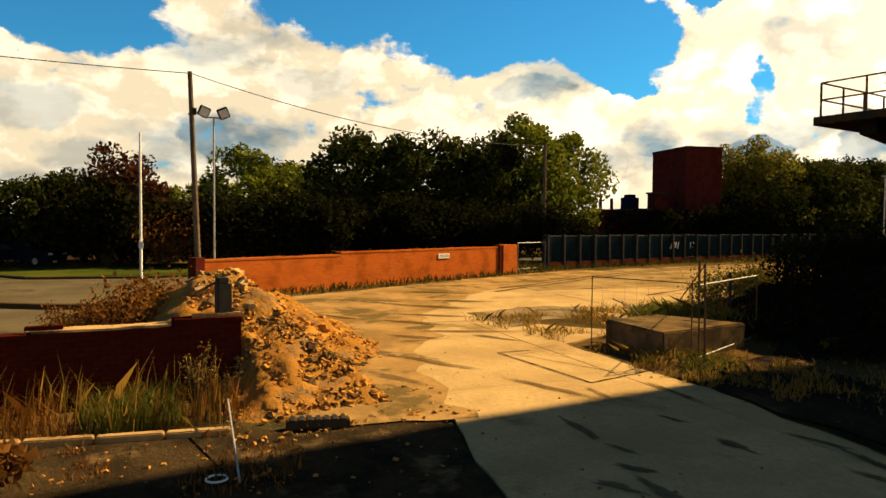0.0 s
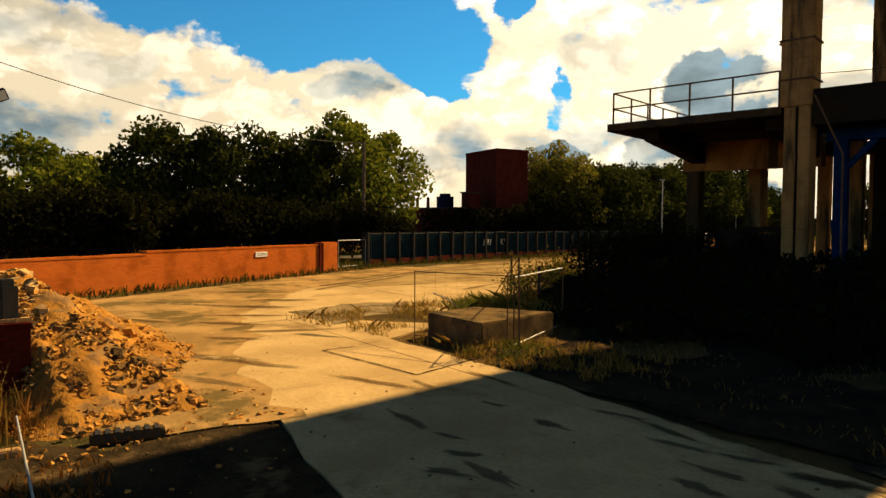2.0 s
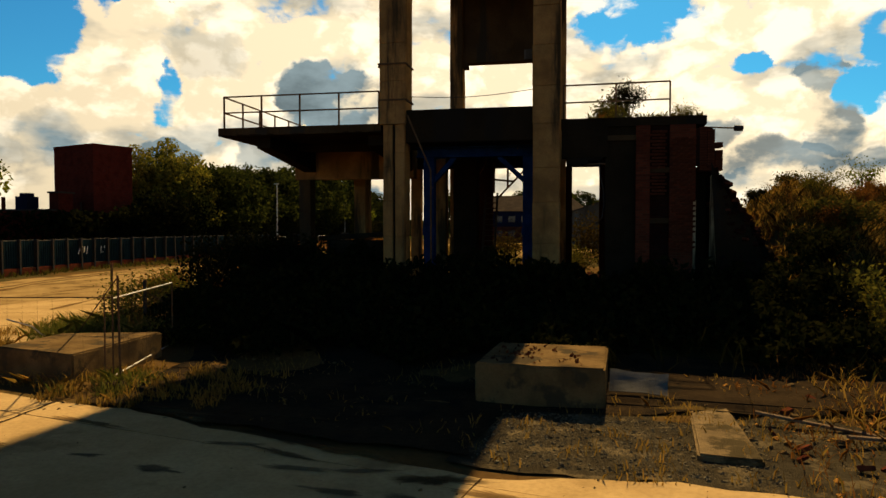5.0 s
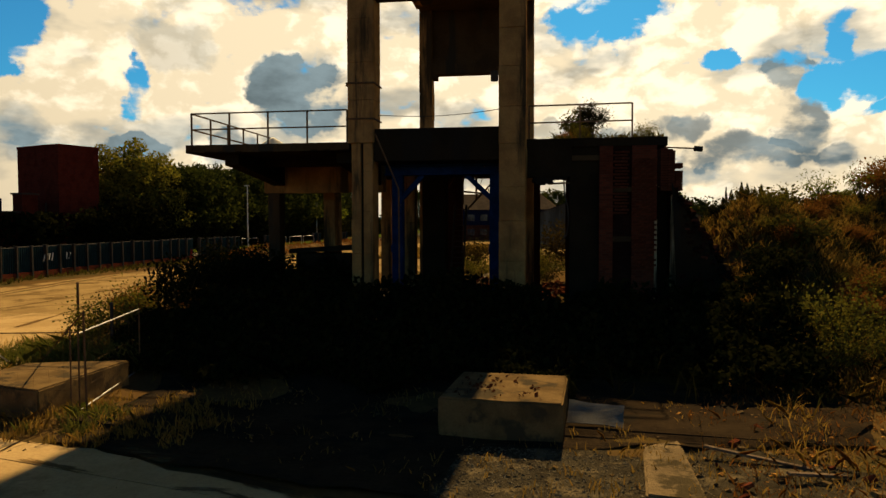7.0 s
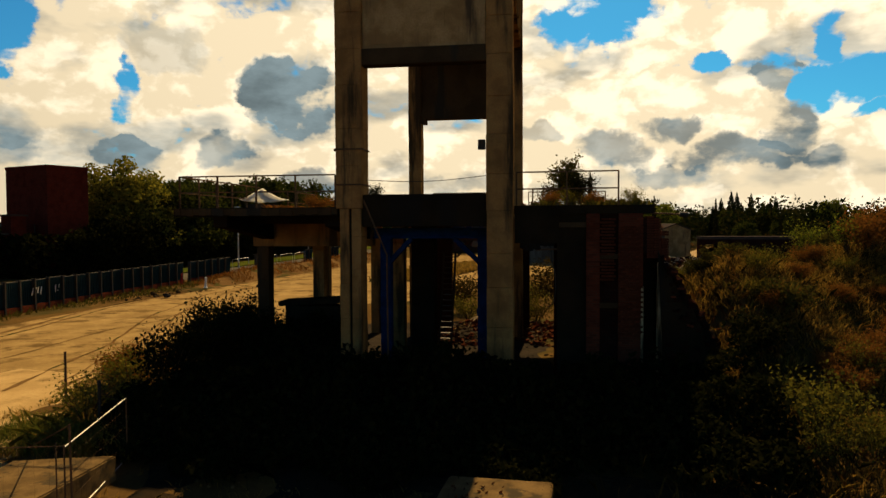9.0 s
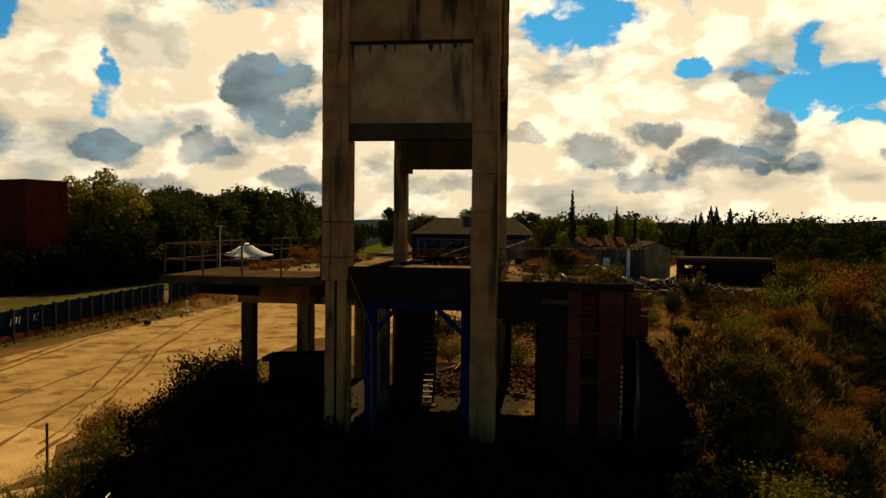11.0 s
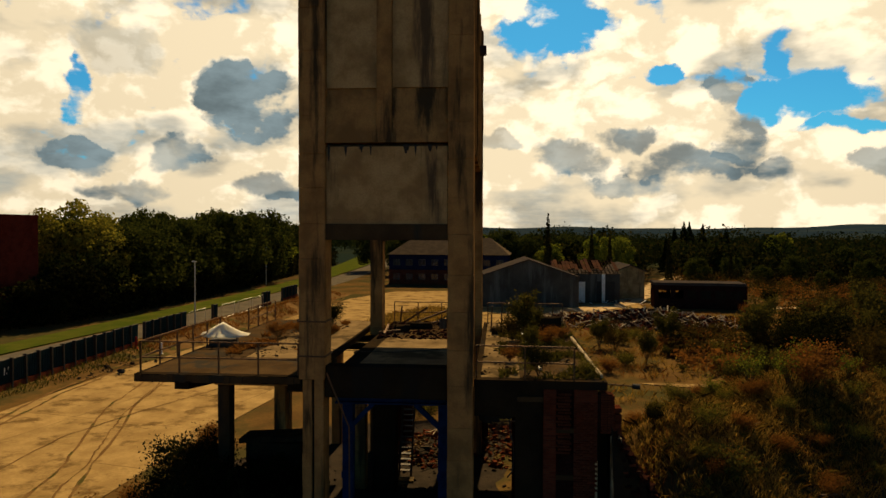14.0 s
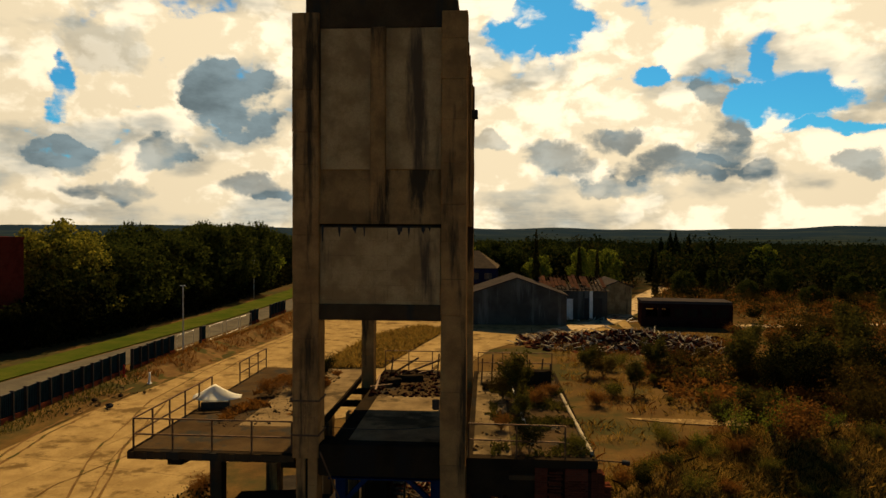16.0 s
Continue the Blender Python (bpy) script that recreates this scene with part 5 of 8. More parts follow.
def build_tall_posts():
    bm = bmesh.new()
    rod(bm, (-9.05, 9.62, 0), (-9.12, 9.66, 1.98), 0.022)
    tagged(part("fence_post", bm, RUST), "rusty upright fence post beside the block", "post")
    bm = bmesh.new()
    rod(bm, (-15.6, 17.2, 0), (-15.6, 17.2, 1.75), 0.04)
    tagged(part("fence_post", bm, RUST), "rusty upright post in the weeds", "post")
    bm = bmesh.new()
    rod(bm, (-12.8, 15.15, 0), (-12.8, 15.15, 1.42), 0.045)
    tagged(part("fence_post", bm, DARK_METAL), "dark square post behind the concrete block", "post")
    bm = bmesh.new()
    rod(bm, (-9.28, 9.50, 0), (-9.28, 9.50, 1.66), 0.014)
    tagged(part("fence_post", bm, RUST), "rust-brown post clamped to the fence panel", "post")
    bm = bmesh.new()
    rod(bm, (-9.12, 9.66, 1.95), (-13.6, 13.4, 0.0), 0.012)
    tagged(part("stay", bm, RUST), "long thin rusty stay leaning on the fence post", "stay")
    bm = bmesh.new()
    tube(bm, [(-14.6, 12.4, 0.63), (-14.2, 12.75, 0.42), (-14.05, 12.9, 0.2), (-13.9, 13.2, 0.0)], 0.02)
    tagged(part("bent_bar", bm, GALV), "bent pale bar sticking out of the weeds", "bar")
    bm = bmesh.new()
    tube(bm, [(-12.8, 15.15, 1.1), (-12.3, 15.5, 0.72), (-11.8, 15.9, 0.6), (-11.2, 16.3, 0.75), (-10.7, 16.7, 1.0)], 0.014)
    rod(bm, (-10.7, 16.7, 0), (-10.7, 16.7, 1.05), 0.02)
    tagged(part("sagging_rail", bm, RUST), "sagging rusty rail behind the concrete block", "rail")


build_tall_posts()


def block(name, corners, z0, z1, mat, label, category):
    bm = bmesh.new()
    prism(bm, corners, z0, z1)
    bmesh.ops.bevel(bm, geom=list(bm.edges), offset=0.03, segments=2, affect="EDGES")
    bmesh.ops.subdivide_edges(bm, edges=[e for e in bm.edges if e.calc_length() > 0.5], cuts=8, use_grid_fill=True)
    rough_up(bm, 0.012, 3.0)
    return tagged(part(name, bm, mat), label, category)


block("concrete_block", [(-11.83, 9.58), (-9.74, 9.22), (-9.92, 12.0), (-11.9, 11.3)], -0.1, 0.56, BLOCK, "low brown concrete plinth block inside the site fence", "concrete block")
block("concrete_block", [(-2.40, 9.82), (-0.32, 9.78), (-0.30, 11.9), (-2.35, 11.9)], -0.12, 0.66, BLOCK, "mossy concrete block before the dark brambles", "concrete block")
block("concrete_slab", [(0.82, 7.72), (1.58, 7.66), (1.52, 10.15), (0.92, 9.7)], -0.05, 0.09, SLAB_WORN, "broken pale concrete slab on the gravel", "concrete slab")


def build_litter():
    rng = np.random.default_rng(8)
    # crumpled sheeting by the block
    bm = bmesh.new()
    bmesh.ops.create_grid(bm, x_segments=14, y_segments=8, size=0.5, matrix=Matrix.Translation((0.22, 10.75, 0.27)) @ Matrix.Rotation(-0.12, 4, "Z") @ Matrix.Rotation(0.55, 4, "X") @ Matrix.Diagonal((0.95, 0.5, 1, 1)))
    rough_up(bm, 0.04, 2.5)
    ob = part("white_sheet", bm, GREY_SHEET)
    so = ob.modifiers.new("thick", "SOLIDIFY")
    so.thickness = 0.01
    tagged(ob, "crumpled pale grey sheet leaning beside the concrete block", "sheet")
    rock_field("gravel", None, GRAVEL, rng, 6500, lambda r: (-1.9 + 3.6 * r[0], 7.0 + 2.4 * r[1]), lambda x, y: 0.002, -1, (0.006, 0.032))
    tagged(scene.objects["gravel"], "loose grey gravel before the block", "gravel")
    for k in range(46):
        bm = bmesh.new()
        box(bm, -0.11, -0.05, -0.035, 0.11, 0.05, 0.035, 0.008)
        rough_up(bm, 0.02, 9.0, k * 1.3)
        ob = part("brick", bm, BRICK_LOOSE if k % 3 else BLOCK)
        ob.matrix_world = pose(1.9 + 4.6 * rng.random(), 7.6 + 4.6 * rng.random() ** 1.3, 0.03 + 0.04 * rng.random(), rng.normal() * 20, rng.normal() * 20, rng.random() * 360) @ Matrix.Scale(0.5 + 0.5 * rng.random(), 4)
        tagged(ob, "broken red brick lying in the weeds" if k % 3 else "pale broken brick lying in the weeds", "brick", "scattered bricks")
    for x, y, l, a in ((2.6, 9.5, 1.6, -12), (3.2, 8.9, 0.9, 20), (11.0, 24.0, 2.4, 30), (13.5, 22.5, 2.0, -35), (9.0, 27.0, 1.8, 50)):
        bm = bmesh.new()
        box(bm, -l / 2, -0.04, -0.02, l / 2, 0.04, 0.02, 0.006)
        ob = part("plank", bm, TIMBER)
        ob.matrix_world = pose(x, y, height(x, y) + 0.09, 2, 6, a)
        tagged(ob, "weathered loose plank lying in the weeds", "plank", "loose planks")
    bm = bmesh.new()
    rod(bm, (-9.05, 0.47, 0.40), (-7.04, 0.17, 0.03), 0.013)
    tagged(part("pipe", bm, GALV), "thin pale pipe leaning over the kerb", "pipe")
    bm = bmesh.new()
    n = 20
    tube(bm, [(-7.25 + 0.11 * math.cos(2 * math.pi * i / n), -0.02 + 0.11 * math.sin(2 * math.pi * i / n), 0.03) for i in range(n + 1)], 0.012)
    tagged(part("hoop", bm, WHITE_PAINT), "small white hoop lying on dark soil", "hoop")
    bm = bmesh.new()
    drain = thing("drain_block", pose(-8.6, 1.55, 0, 0, 0, 72), "dark slotted drain block at the heap's foot", "drain")
    box(bm, -0.42, -0.1, 0, 0.42, 0.1, 0.12, 0.02)
    part("body", bm, CONCRETE_DARK, drain)
    for i in range(7):
        bm = bmesh.new()
        box(bm, -0.36 + 0.11 * i, -0.105, 0.03, -0.30 + 0.11 * i, 0.105, 0.135)
        part("slat", bm, DARK_METAL, drain)
    # black post with a bracket arm on the wall's end
    p = thing("black_post", pose(-11.24, 0.86, 1.22, 0, 0, 5), "squat black steel post at the brick wall's end", "post")
    bm = bmesh.new()
    box(bm, -0.11, -0.11, 0, 0.11, 0.11, 0.52, 0.015)
    part("body", bm, DARK_METAL, p)
    bm = bmesh.new()
    box(bm, -0.10, -0.10, 0.52, 0.07, 0.07, 0.62, 0.01)
    part("cap", bm, DARK_METAL, p)
    bm = bmesh.new()
    beam(bm, (0, -0.1, 0.55), (0, -0.45, 0.38), 0.035, 0.035)
    part("arm", bm, RUST, p)


build_litter()

# ---- poles and wires ----


def build_poles():
    p = thing("wooden_pole", pose(-38, 5.0, 0), "tall dark wooden utility pole", "utility pole")
    bm = bmesh.new()
    rod(bm, (0, 0, 0), (-0.15, -0.35, 10.7), 0.17, 0.12, 12)
    part("pole", bm, TIMBER, p)
    bm = bmesh.new()
    beam(bm, (-0.4, -0.4, 8.5), (0.3, -0.1, 8.5), 0.06, 0.06)
    box(bm, 0.1, -0.3, 8.4, 0.35, -0.1, 8.75)
    part("bracket", bm, DARK_METAL, p)
    f = thing("floodlight_mast", pose(-37.6, 5.75, 0), "slim steel mast with two floodlights", "floodlight")
    bm = bmesh.new()
    rod(bm, (0, 0, 0), (0, 0, 8.3), 0.06, 0.05)
    part("mast", bm, GALV, f)
    bm = bmesh.new()
    rod(bm, (0, -0.6, 8.3), (0, 0.6, 8.3), 0.04)
    part("crossbar", bm, GALV, f)
    for y, a in ((0.6, 25), (-0.6, -20)):
        bm = bmesh.new()
        box(bm, -0.15, -0.28, 0, 0.15, 0.28, 0.55, 0.04)
        ob = part("lamp_head", bm, DARK_METAL, f)
        ob.matrix_basis = pose(0, y, 8.32, a, 15, 0)
        bm = bmesh.new()
        box(bm, 0.152, -0.22, 0.06, 0.165, 0.22, 0.49)
        g = part("glass", bm, WHITE_PAINT, ob, "pale glass front")
    w = thing("white_pole", pose(-35.4, 1.95, 0), "slender white metal pole", "pole")
    bm = bmesh.new()
    rod(bm, (0, 0, 0), (0, 0, 7.0), 0.07, 0.05)
    part("pole", bm, WHITE_PAINT, w)
    bm = bmesh.new()
    box(bm, -0.07, -0.1, 1.5, 0.12, 0.1, 1.85, 0.02)
    part("meter_box", bm, WHITE_PAINT, w)
    q = thing("wooden_pole", pose(-39.7, 29.3, 0), "dark wooden utility pole behind the hoarding", "utility pole")
    bm = bmesh.new()
    rod(bm, (0, 0, 0), (0, 0, 8.6), 0.15, 0.11, 10)
    part("pole", bm, TIMBER, q)

    def wire(a, b, sag, label):
        bm = bmesh.new()
        n = 24
        pts = [tuple(a[k] + (b[k] - a[k]) * i / n - (sag * 4 * (i / n) * (1 - i / n) if k == 2 else 0) for k in range(3)) for i in range(n + 1)]
        tube(bm, pts, 0.022, 5)
        tagged(part("overhead_wire", bm, DARK_METAL), label, "wire", "overhead wires")
    wire((-38.1, 4.7, 10.6), (-39.7, 29.3, 8.5), 0.9, "thin dark overhead wire between the poles")
    wire((-38.1, 4.7, 10.6), (-34, -30, 10.6), 0.5, "thin dark overhead wire from the tall pole")
    s_ = thing("street_lamp", pose(-37.0, 68.6, 0), "plain grey street lamp post by the hoarding", "street lamp")
    bm = bmesh.new()
    rod(bm, (0, 0, 0), (0, 0, 7.7), 0.09, 0.06)
    part("post", bm, GALV, s_)
    bm = bmesh.new()
    box(bm, -0.35, -0.12, 7.7, 0.25, 0.12, 7.82, 0.03)
    part("lamp_head", bm, GALV, s_)
    for x, y in ((-55, 132), (-58, 30)):
        s2 = copy_thing(s_, pose(x, y, 0))
        tagged(s2, "dark street lamp post on the grass verge")


build_poles()

# ---- buildings ----


def build_red_tower():
    t = thing("brick_tower_block", Matrix.Identity(4), "tall plain dark red brick tower building", "building")
    L, N, R = Vector((-68.5, 70.2)), Vector((-60.8, 68.0)), Vector((-59.2, 72.8))
    F = L + R - N
    bm = bmesh.new()
    prism(bm, [tuple(p) for p in (L, N, R, F)], -0.2, 12.6)
    part("wall", bm, BRICK_DARK, t)
    bm = bmesh.new()
    c = (L + R) / 2
    prism(bm, [tuple(c + (p - c) * 1.015) for p in (L, N, R, F)], 12.6, 12.95)
    part("parapet", bm, BRICK_DARK, t)
    for f in (0.35, 0.7):
        bm = bmesh.new()
        p = L + (N - L) * f
        rod(bm, (p.x + 0.05, p.y - 0.15, 0), (p.x + 0.05, p.y - 0.15, 6.0), 0.08)
        part("downpipe", bm, DARK_METAL, t)
    b = thing("outbuilding", Matrix.Identity(4), "low dark brick outbuildings with thin chimneys and a vent", "building")
    for x0, y0, x1, y1, h in ((-75.2, 63.0, -63.4, 67.6, 4.8), (-64.3, 65.0, -63.0, 67.2, 6.9), (-80.0, 60.0, -75.3, 65.0, 3.9)):
        bm = bmesh.new()
        box(bm, x0, y0, -0.2, x1, y1, h)
        part("wall", bm, BRICK_DARK, b)
        bm = bmesh.new()
        box(bm, x0 - 0.15, y0 - 0.15, h, x1 + 0.15, y1 + 0.15, h + 0.2)
        part("roof", bm, DARK_ROOF, b)
    bm = bmesh.new()
    box(bm, -67.7, 63.6, 4.9, -66.0, 65.2, 6.5), box(bm, -67.4, 63.9, 6.5, -66.3, 64.9, 6.9)
    part("roof_vent", bm, NAVY, b, "dark blue-grey metal roof vent")
    for x in (-73.7, -72.4, -70.2):
        bm = bmesh.new()
        box(bm, x - 0.16, 64.2, 4.9, x + 0.16, 64.5, 6.5)
        part("chimney", bm, BRICK_DARK, b)


build_red_tower()


def gable_house(name, x0, x1, y0, y1, eaves, ridge, wall_mat, roof_mat, label, axis="x", turn=0.0, hip=0.0):
    t = thing(name, pose((x0 + x1) / 2, (y0 + y1) / 2, 0, 0, 0, turn), label, "building")
    w, d = (x1 - x0) / 2, (y1 - y0) / 2
    bm = bmesh.new()
    box(bm, -w, -d, -0.3, w, d, eaves)
    if axis == "y" and not hip:
        v = [bm.verts.new(c) for c in ((-w, -d, eaves), (w, -d, eaves), (0, -d, ridge), (-w, d, eaves), (w, d, eaves), (0, d, ridge))]
        bm.faces.new((v[0], v[1], v[2])), bm.faces.new((v[4], v[3], v[5]))
    part("wall", bm, wall_mat, t)
    e = 0.35
    bm = bmesh.new()
    if axis == "x":
        a = [(-w - e, -d - e, eaves), (w + e, -d - e, eaves), (w + e, d + e, eaves), (-w - e, d + e, eaves), (-w + hip, 0, ridge), (w - hip, 0, ridge)]
        fs = ((0, 1, 5, 4), (2, 3, 4, 5), (1, 2, 5), (3, 0, 4), (3, 2, 1, 0))
    else:
        a = [(-w - e, -d - e, eaves - 0.15), (w + e, -d - e, eaves - 0.15), (w + e, d + e, eaves - 0.15), (-w - e, d + e, eaves - 0.15), (0, -d - e, ridge + 0.12), (0, d + e, ridge + 0.12)]
        fs = ((0, 4, 5, 3), (1, 2, 5, 4))
    v = [bm.verts.new(c) for c in a]
    for f in fs:
        bm.faces.new([v[i] for i in f])
    ob = part("roof", bm, roof_mat, t)
    so = ob.modifiers.new("thick", "SOLIDIFY")
    so.thickness = 0.15
    return t, w, d


def window(parent, x, y, z, w, h, sill=True):
    bm = bmesh.new()
    box(bm, x - w / 2, y - 0.04, z, x + w / 2, y + 0.02, z + h)
    ob = part("window", bm, GREY_WALL, parent)
    for k in (-1, 1):
        bm = bmesh.new()
        box(bm, x + k * w / 4 - w * 0.21, y - 0.06, z + 0.07, x + k * w / 4 + w * 0.21, y - 0.041, z + h - 0.07)
        part("pane", bm, GLASS, ob)


def build_far_buildings():
    t, w, d = gable_house("office_building", -31, -6, 140, 153, 6.3, 9.8, NAVY, TILE_ROOF, "long two-storey building, navy above red brick, tiled roof", hip=4.0)
    bm = bmesh.new()
    box(bm, -w - 0.05, -d - 0.08, -0.2, w + 0.05, -d, 3.1)
    part("brick_storey", bm, BRICK_RUIN, t)
    for i in range(9):
        x = -w + 1.6 + i * (2 * w - 3.2) / 8
        window(t, x, -d, 4.0, 1.5, 1.3)
        window(t, x, -d - 0.08, 1.0, 1.5, 1.3)
    t, w, d = gable_house("grey_shed", -9.0, 5.8, 100, 112, 4.6, 7.0, GREY_WALL, DARK_ROOF, "grey rendered shed with a shallow gable", axis="y", turn=4)
    t, w, d = gable_house("ruined_shed", 4.5, 12.5, 108, 122, 4.6, 4.75, GREY_WALL, DARK_ROOF, "derelict grey shed, roof stripped and sagging", axis="x", turn=4)
    rr = np.random.default_rng(101)
    for i in range(17):
        x = -w - 2.2 + i * 0.62
        sag = 0.35 * rr.random() + 0.25 * abs(math.sin(i * 0.7))
        for side in (-1, 1):
            bm = bmesh.new()
            beam(bm, (x, side * d, 4.7), (x, 0, 6.9 - sag), 0.12, 0.16)
            part("rafter", bm, SHADE_BLACK, t)
            if rr.random() > 0.3:
                bm = bmesh.new()
                f0, f1 = 0.35 * rr.random(), 0.6 + 0.4 * rr.random()
                a, b = Vector((x, side * d, 4.8)), Vector((x, 0, 7.0 - sag))
                beam(bm, a.lerp(b, f0), a.lerp(b, f1), 0.56, 0.06)
                part("roof_sheet", bm, RUST_ROOF, t, "rust-brown sagging roof sheet")
    for x0, x1, z in ((-3.6, -1.4, 3.3), (1.2, 1.7, 4.6)):
        bm = bmesh.new()
        box(bm, x0, -d - 0.06, 0, x1, -d - 0.01, z)
        part("pale_panel", bm, WHITE_PAINT, t, "patch of pale render")
    for k in range(26):
        bm = bmesh.new()
        x, y = -w - 1 + 12 * rr.random(), -d - 0.6 - 2.2 * rr.random()
        beam(bm, (x, y, 0.1), (x + rr.normal() * 0.9, y + rr.normal() * 0.4, 0.15 + 0.5 * rr.random()), 0.22, 0.06)
        part("fallen_sheet", bm, (PALE_TIMBER, RUST_ROOF, WHITE_PAINT)[k % 3], t)
    bm = bmesh.new()
    box(bm, 0.4, -d - 0.03, 0, 3.2, -d + 0.3, 3.4)
    part("doorway", bm, DARK_METAL, t)
    t, w, d = gable_house("pale_shed", 12.8, 17.5, 116, 128, 4.8, 5.6, PANEL, DARK_ROOF, "pale rendered lean-to shed", axis="y", turn=4)
    # burnt-out flat-roofed ruin with empty window openings
    r = thing("burnt_ruin", pose(23.6, 104, 0, 0, 0, -3), "burnt-out flat-roofed brick ruin with empty windows", "ruin")
    bm = bmesh.new()
    box(bm, -6.4, -2.6, 3.4, 6.4, 2.6, 3.8)
    part("roof_edge", bm, DARK_ROOF, r)
    for y in (-2.5, 2.5):
        for u in (-6.3, -4.0, -2.2, -0.4, 1.6, 3.6, 5.9):
            bm = bmesh.new()
            box(bm, u, y - 0.12, 0, u + 0.6, y + 0.12, 3.4)
            part("pier", bm, BRICK_BLACKENED, r)
        bm = bmesh.new()
        box(bm, -6.3, y - 0.11, 0, 6.4, y + 0.11, 1.5 if y < 0 else 2.0), box(bm, -6.3, y - 0.11, 2.7, 6.4, y + 0.11, 3.4)
        part("wall", bm, BRICK_BLACKENED, r)
        for u0, u1 in ((0.2, 1.6), (2.2, 3.6), (4.2, 5.9), (-1.6, -0.4)):
            bm = bmesh.new()
            box(bm, u0, y - 0.09, 1.4, u1, y + 0.09, 2.75)
            part("boarding", bm, SHADE_BLACK, r)
    for x in (-6.2, 6.2):
        bm = bmesh.new()
        box(bm, x - 0.12, -2.4, 0, x + 0.12, 2.4, 3.4)
        part("end_wall", bm, BRICK_BLACKENED, r)


build_far_buildings()


def build_rubble():
    rng = np.random.default_rng(12)
    r = thing("demolition_rubble", Matrix.Identity(4), "spread heap of demolition brick and timber rubble", "rubble heap")

    def lie(x, y):
        return 1.5 * math.exp(-((x - 13) / 7.5) ** 2 - ((y - 85.5) / 4.5) ** 2) - 0.12
    st, verts, idx, faces = 0.7, [], {}, []
    for j in range(26):
        for i in range(40):
            x, y = -1 + i * st, 76.5 + j * st
            if lie(x, y) > -0.1:
                idx[i, j] = len(verts)
                verts.append((x, y, lie(x, y) + 0.3 * noise.noise((x, y, 0))))
    for (i, j) in idx:
        q = [(i, j), (i + 1, j), (i + 1, j + 1), (i, j + 1)]
        if all(p in idx for p in q):
            faces.append([idx[p] for p in q])
    mesh_part("mound", soup("mound", verts, faces), DARK_SOIL, r)
    rock_field("rubble", r, BRICK_BLACKENED, rng, 2200, lambda q: (-1 + 27 * q[0], 77 + 17 * q[1]), lie, -0.1, (0.1, 0.55))
    rock_field("brick_rubble", r, BRICK_LOOSE, rng, 2600, lambda q: (-1 + 27 * q[0], 77 + 17 * q[1]), lie, -0.1, (0.08, 0.42))
    rock_field("pale_rubble", r, RENDER, rng, 1300, lambda q: (-1 + 27 * q[0], 77 + 17 * q[1]), lie, -0.1, (0.06, 0.36))
    bm = bmesh.new()
    for k in range(240):
        x, y = -0.5 + 26 * rng.random(), 77.5 + 16 * rng.random()
        z = lie(x, y)
        if z > -0.08:
            beam(bm, (x, y, z + 0.05), (x + rng.normal() * 1.0, y + rng.normal() * 0.7, z + 0.2 + 0.6 * rng.random()), 0.14, 0.07)
    tagged(part("splintered_timber", bm, PALE_TIMBER, r, "pale splintered timber"), kind="stuff")
    # rubble lit under the deck, and strewn planks on the field
    u = thing("floor_rubble", TOWER, "brick and timber rubble strewn beneath the deck", "rubble heap")
    def mound(x, y):
        return 0.08 + 0.75 * math.exp(-((x - 3.1) / 1.0) ** 2 - ((y - 12.2) / 1.7) ** 2) + 0.35 * math.exp(-((x - 7.0) / 1.2) ** 2 - ((y - 14) / 3) ** 2)
    rock_field("brick_rubble", u, BRICK_LOOSE, rng, 2200, lambda q: (1.4 + 8 * q[0], 7 + 9.5 * q[1]), mound, 0.11, (0.03, 0.2))
    rock_field("pale_rubble", u, BLOCK, rng, 900, lambda q: (2.0 + 6.5 * q[0], 9 + 7 * q[1]), mound, 0.12, (0.02, 0.16))
    bm = bmesh.new()
    box(bm, 1.2, 7.4, 0.1, 2.9, 7.9, 0.2, 0.02)
    part("fallen_slab", bm, BLOCK, u, "pale fallen slab")
    for k in range(14):
        bm = bmesh.new()
        x, y = 3.1 + rng.normal() * 0.6, 12.0 + rng.normal() * 0.9
        beam(bm, (x, y, mound(x, y) + 0.05), (x + rng.normal() * 0.5, y + rng.normal() * 0.5, mound(x, y) + 0.25), 0.05, 0.03)
        part("splintered_lath", bm, PALE_TIMBER if k % 2 else TIMBER, u)
    rock_field("coal_lumps", u, COAL, rng, 500, lambda q: (-4.5 + 14 * q[0], 1.5 + 8 * q[1]), lambda x, y: 0.12, -1, (0.03, 0.22))
    for k in range(30):
        bm = bmesh.new()
        l = 0.4 + 1.3 * rng.random() ** 2
        box(bm, -l / 2, -0.045, -0.015, l / 2, 0.045, 0.015)
        a, q = rng.random() * 6.28, rng.random() ** 0.5
        x, y = 13.9 + 0.45 * q * math.cos(a) - 0.07 * (k - 10), 35.4 + 0.16 * (k - 10) + 0.6 * q * math.sin(a)
        ob = part("plank", bm, PALE_TIMBER if k % 2 else TIMBER)
        ob.matrix_world = pose(x, y, height(x, y) + 0.12 + 0.12 * rng.random(), rng.normal() * 8, rng.normal() * 9, 105 + rng.normal() * 35)
        tagged(ob, "pale splintered board in a scattered pile", "plank", "heap of boards")


build_rubble()


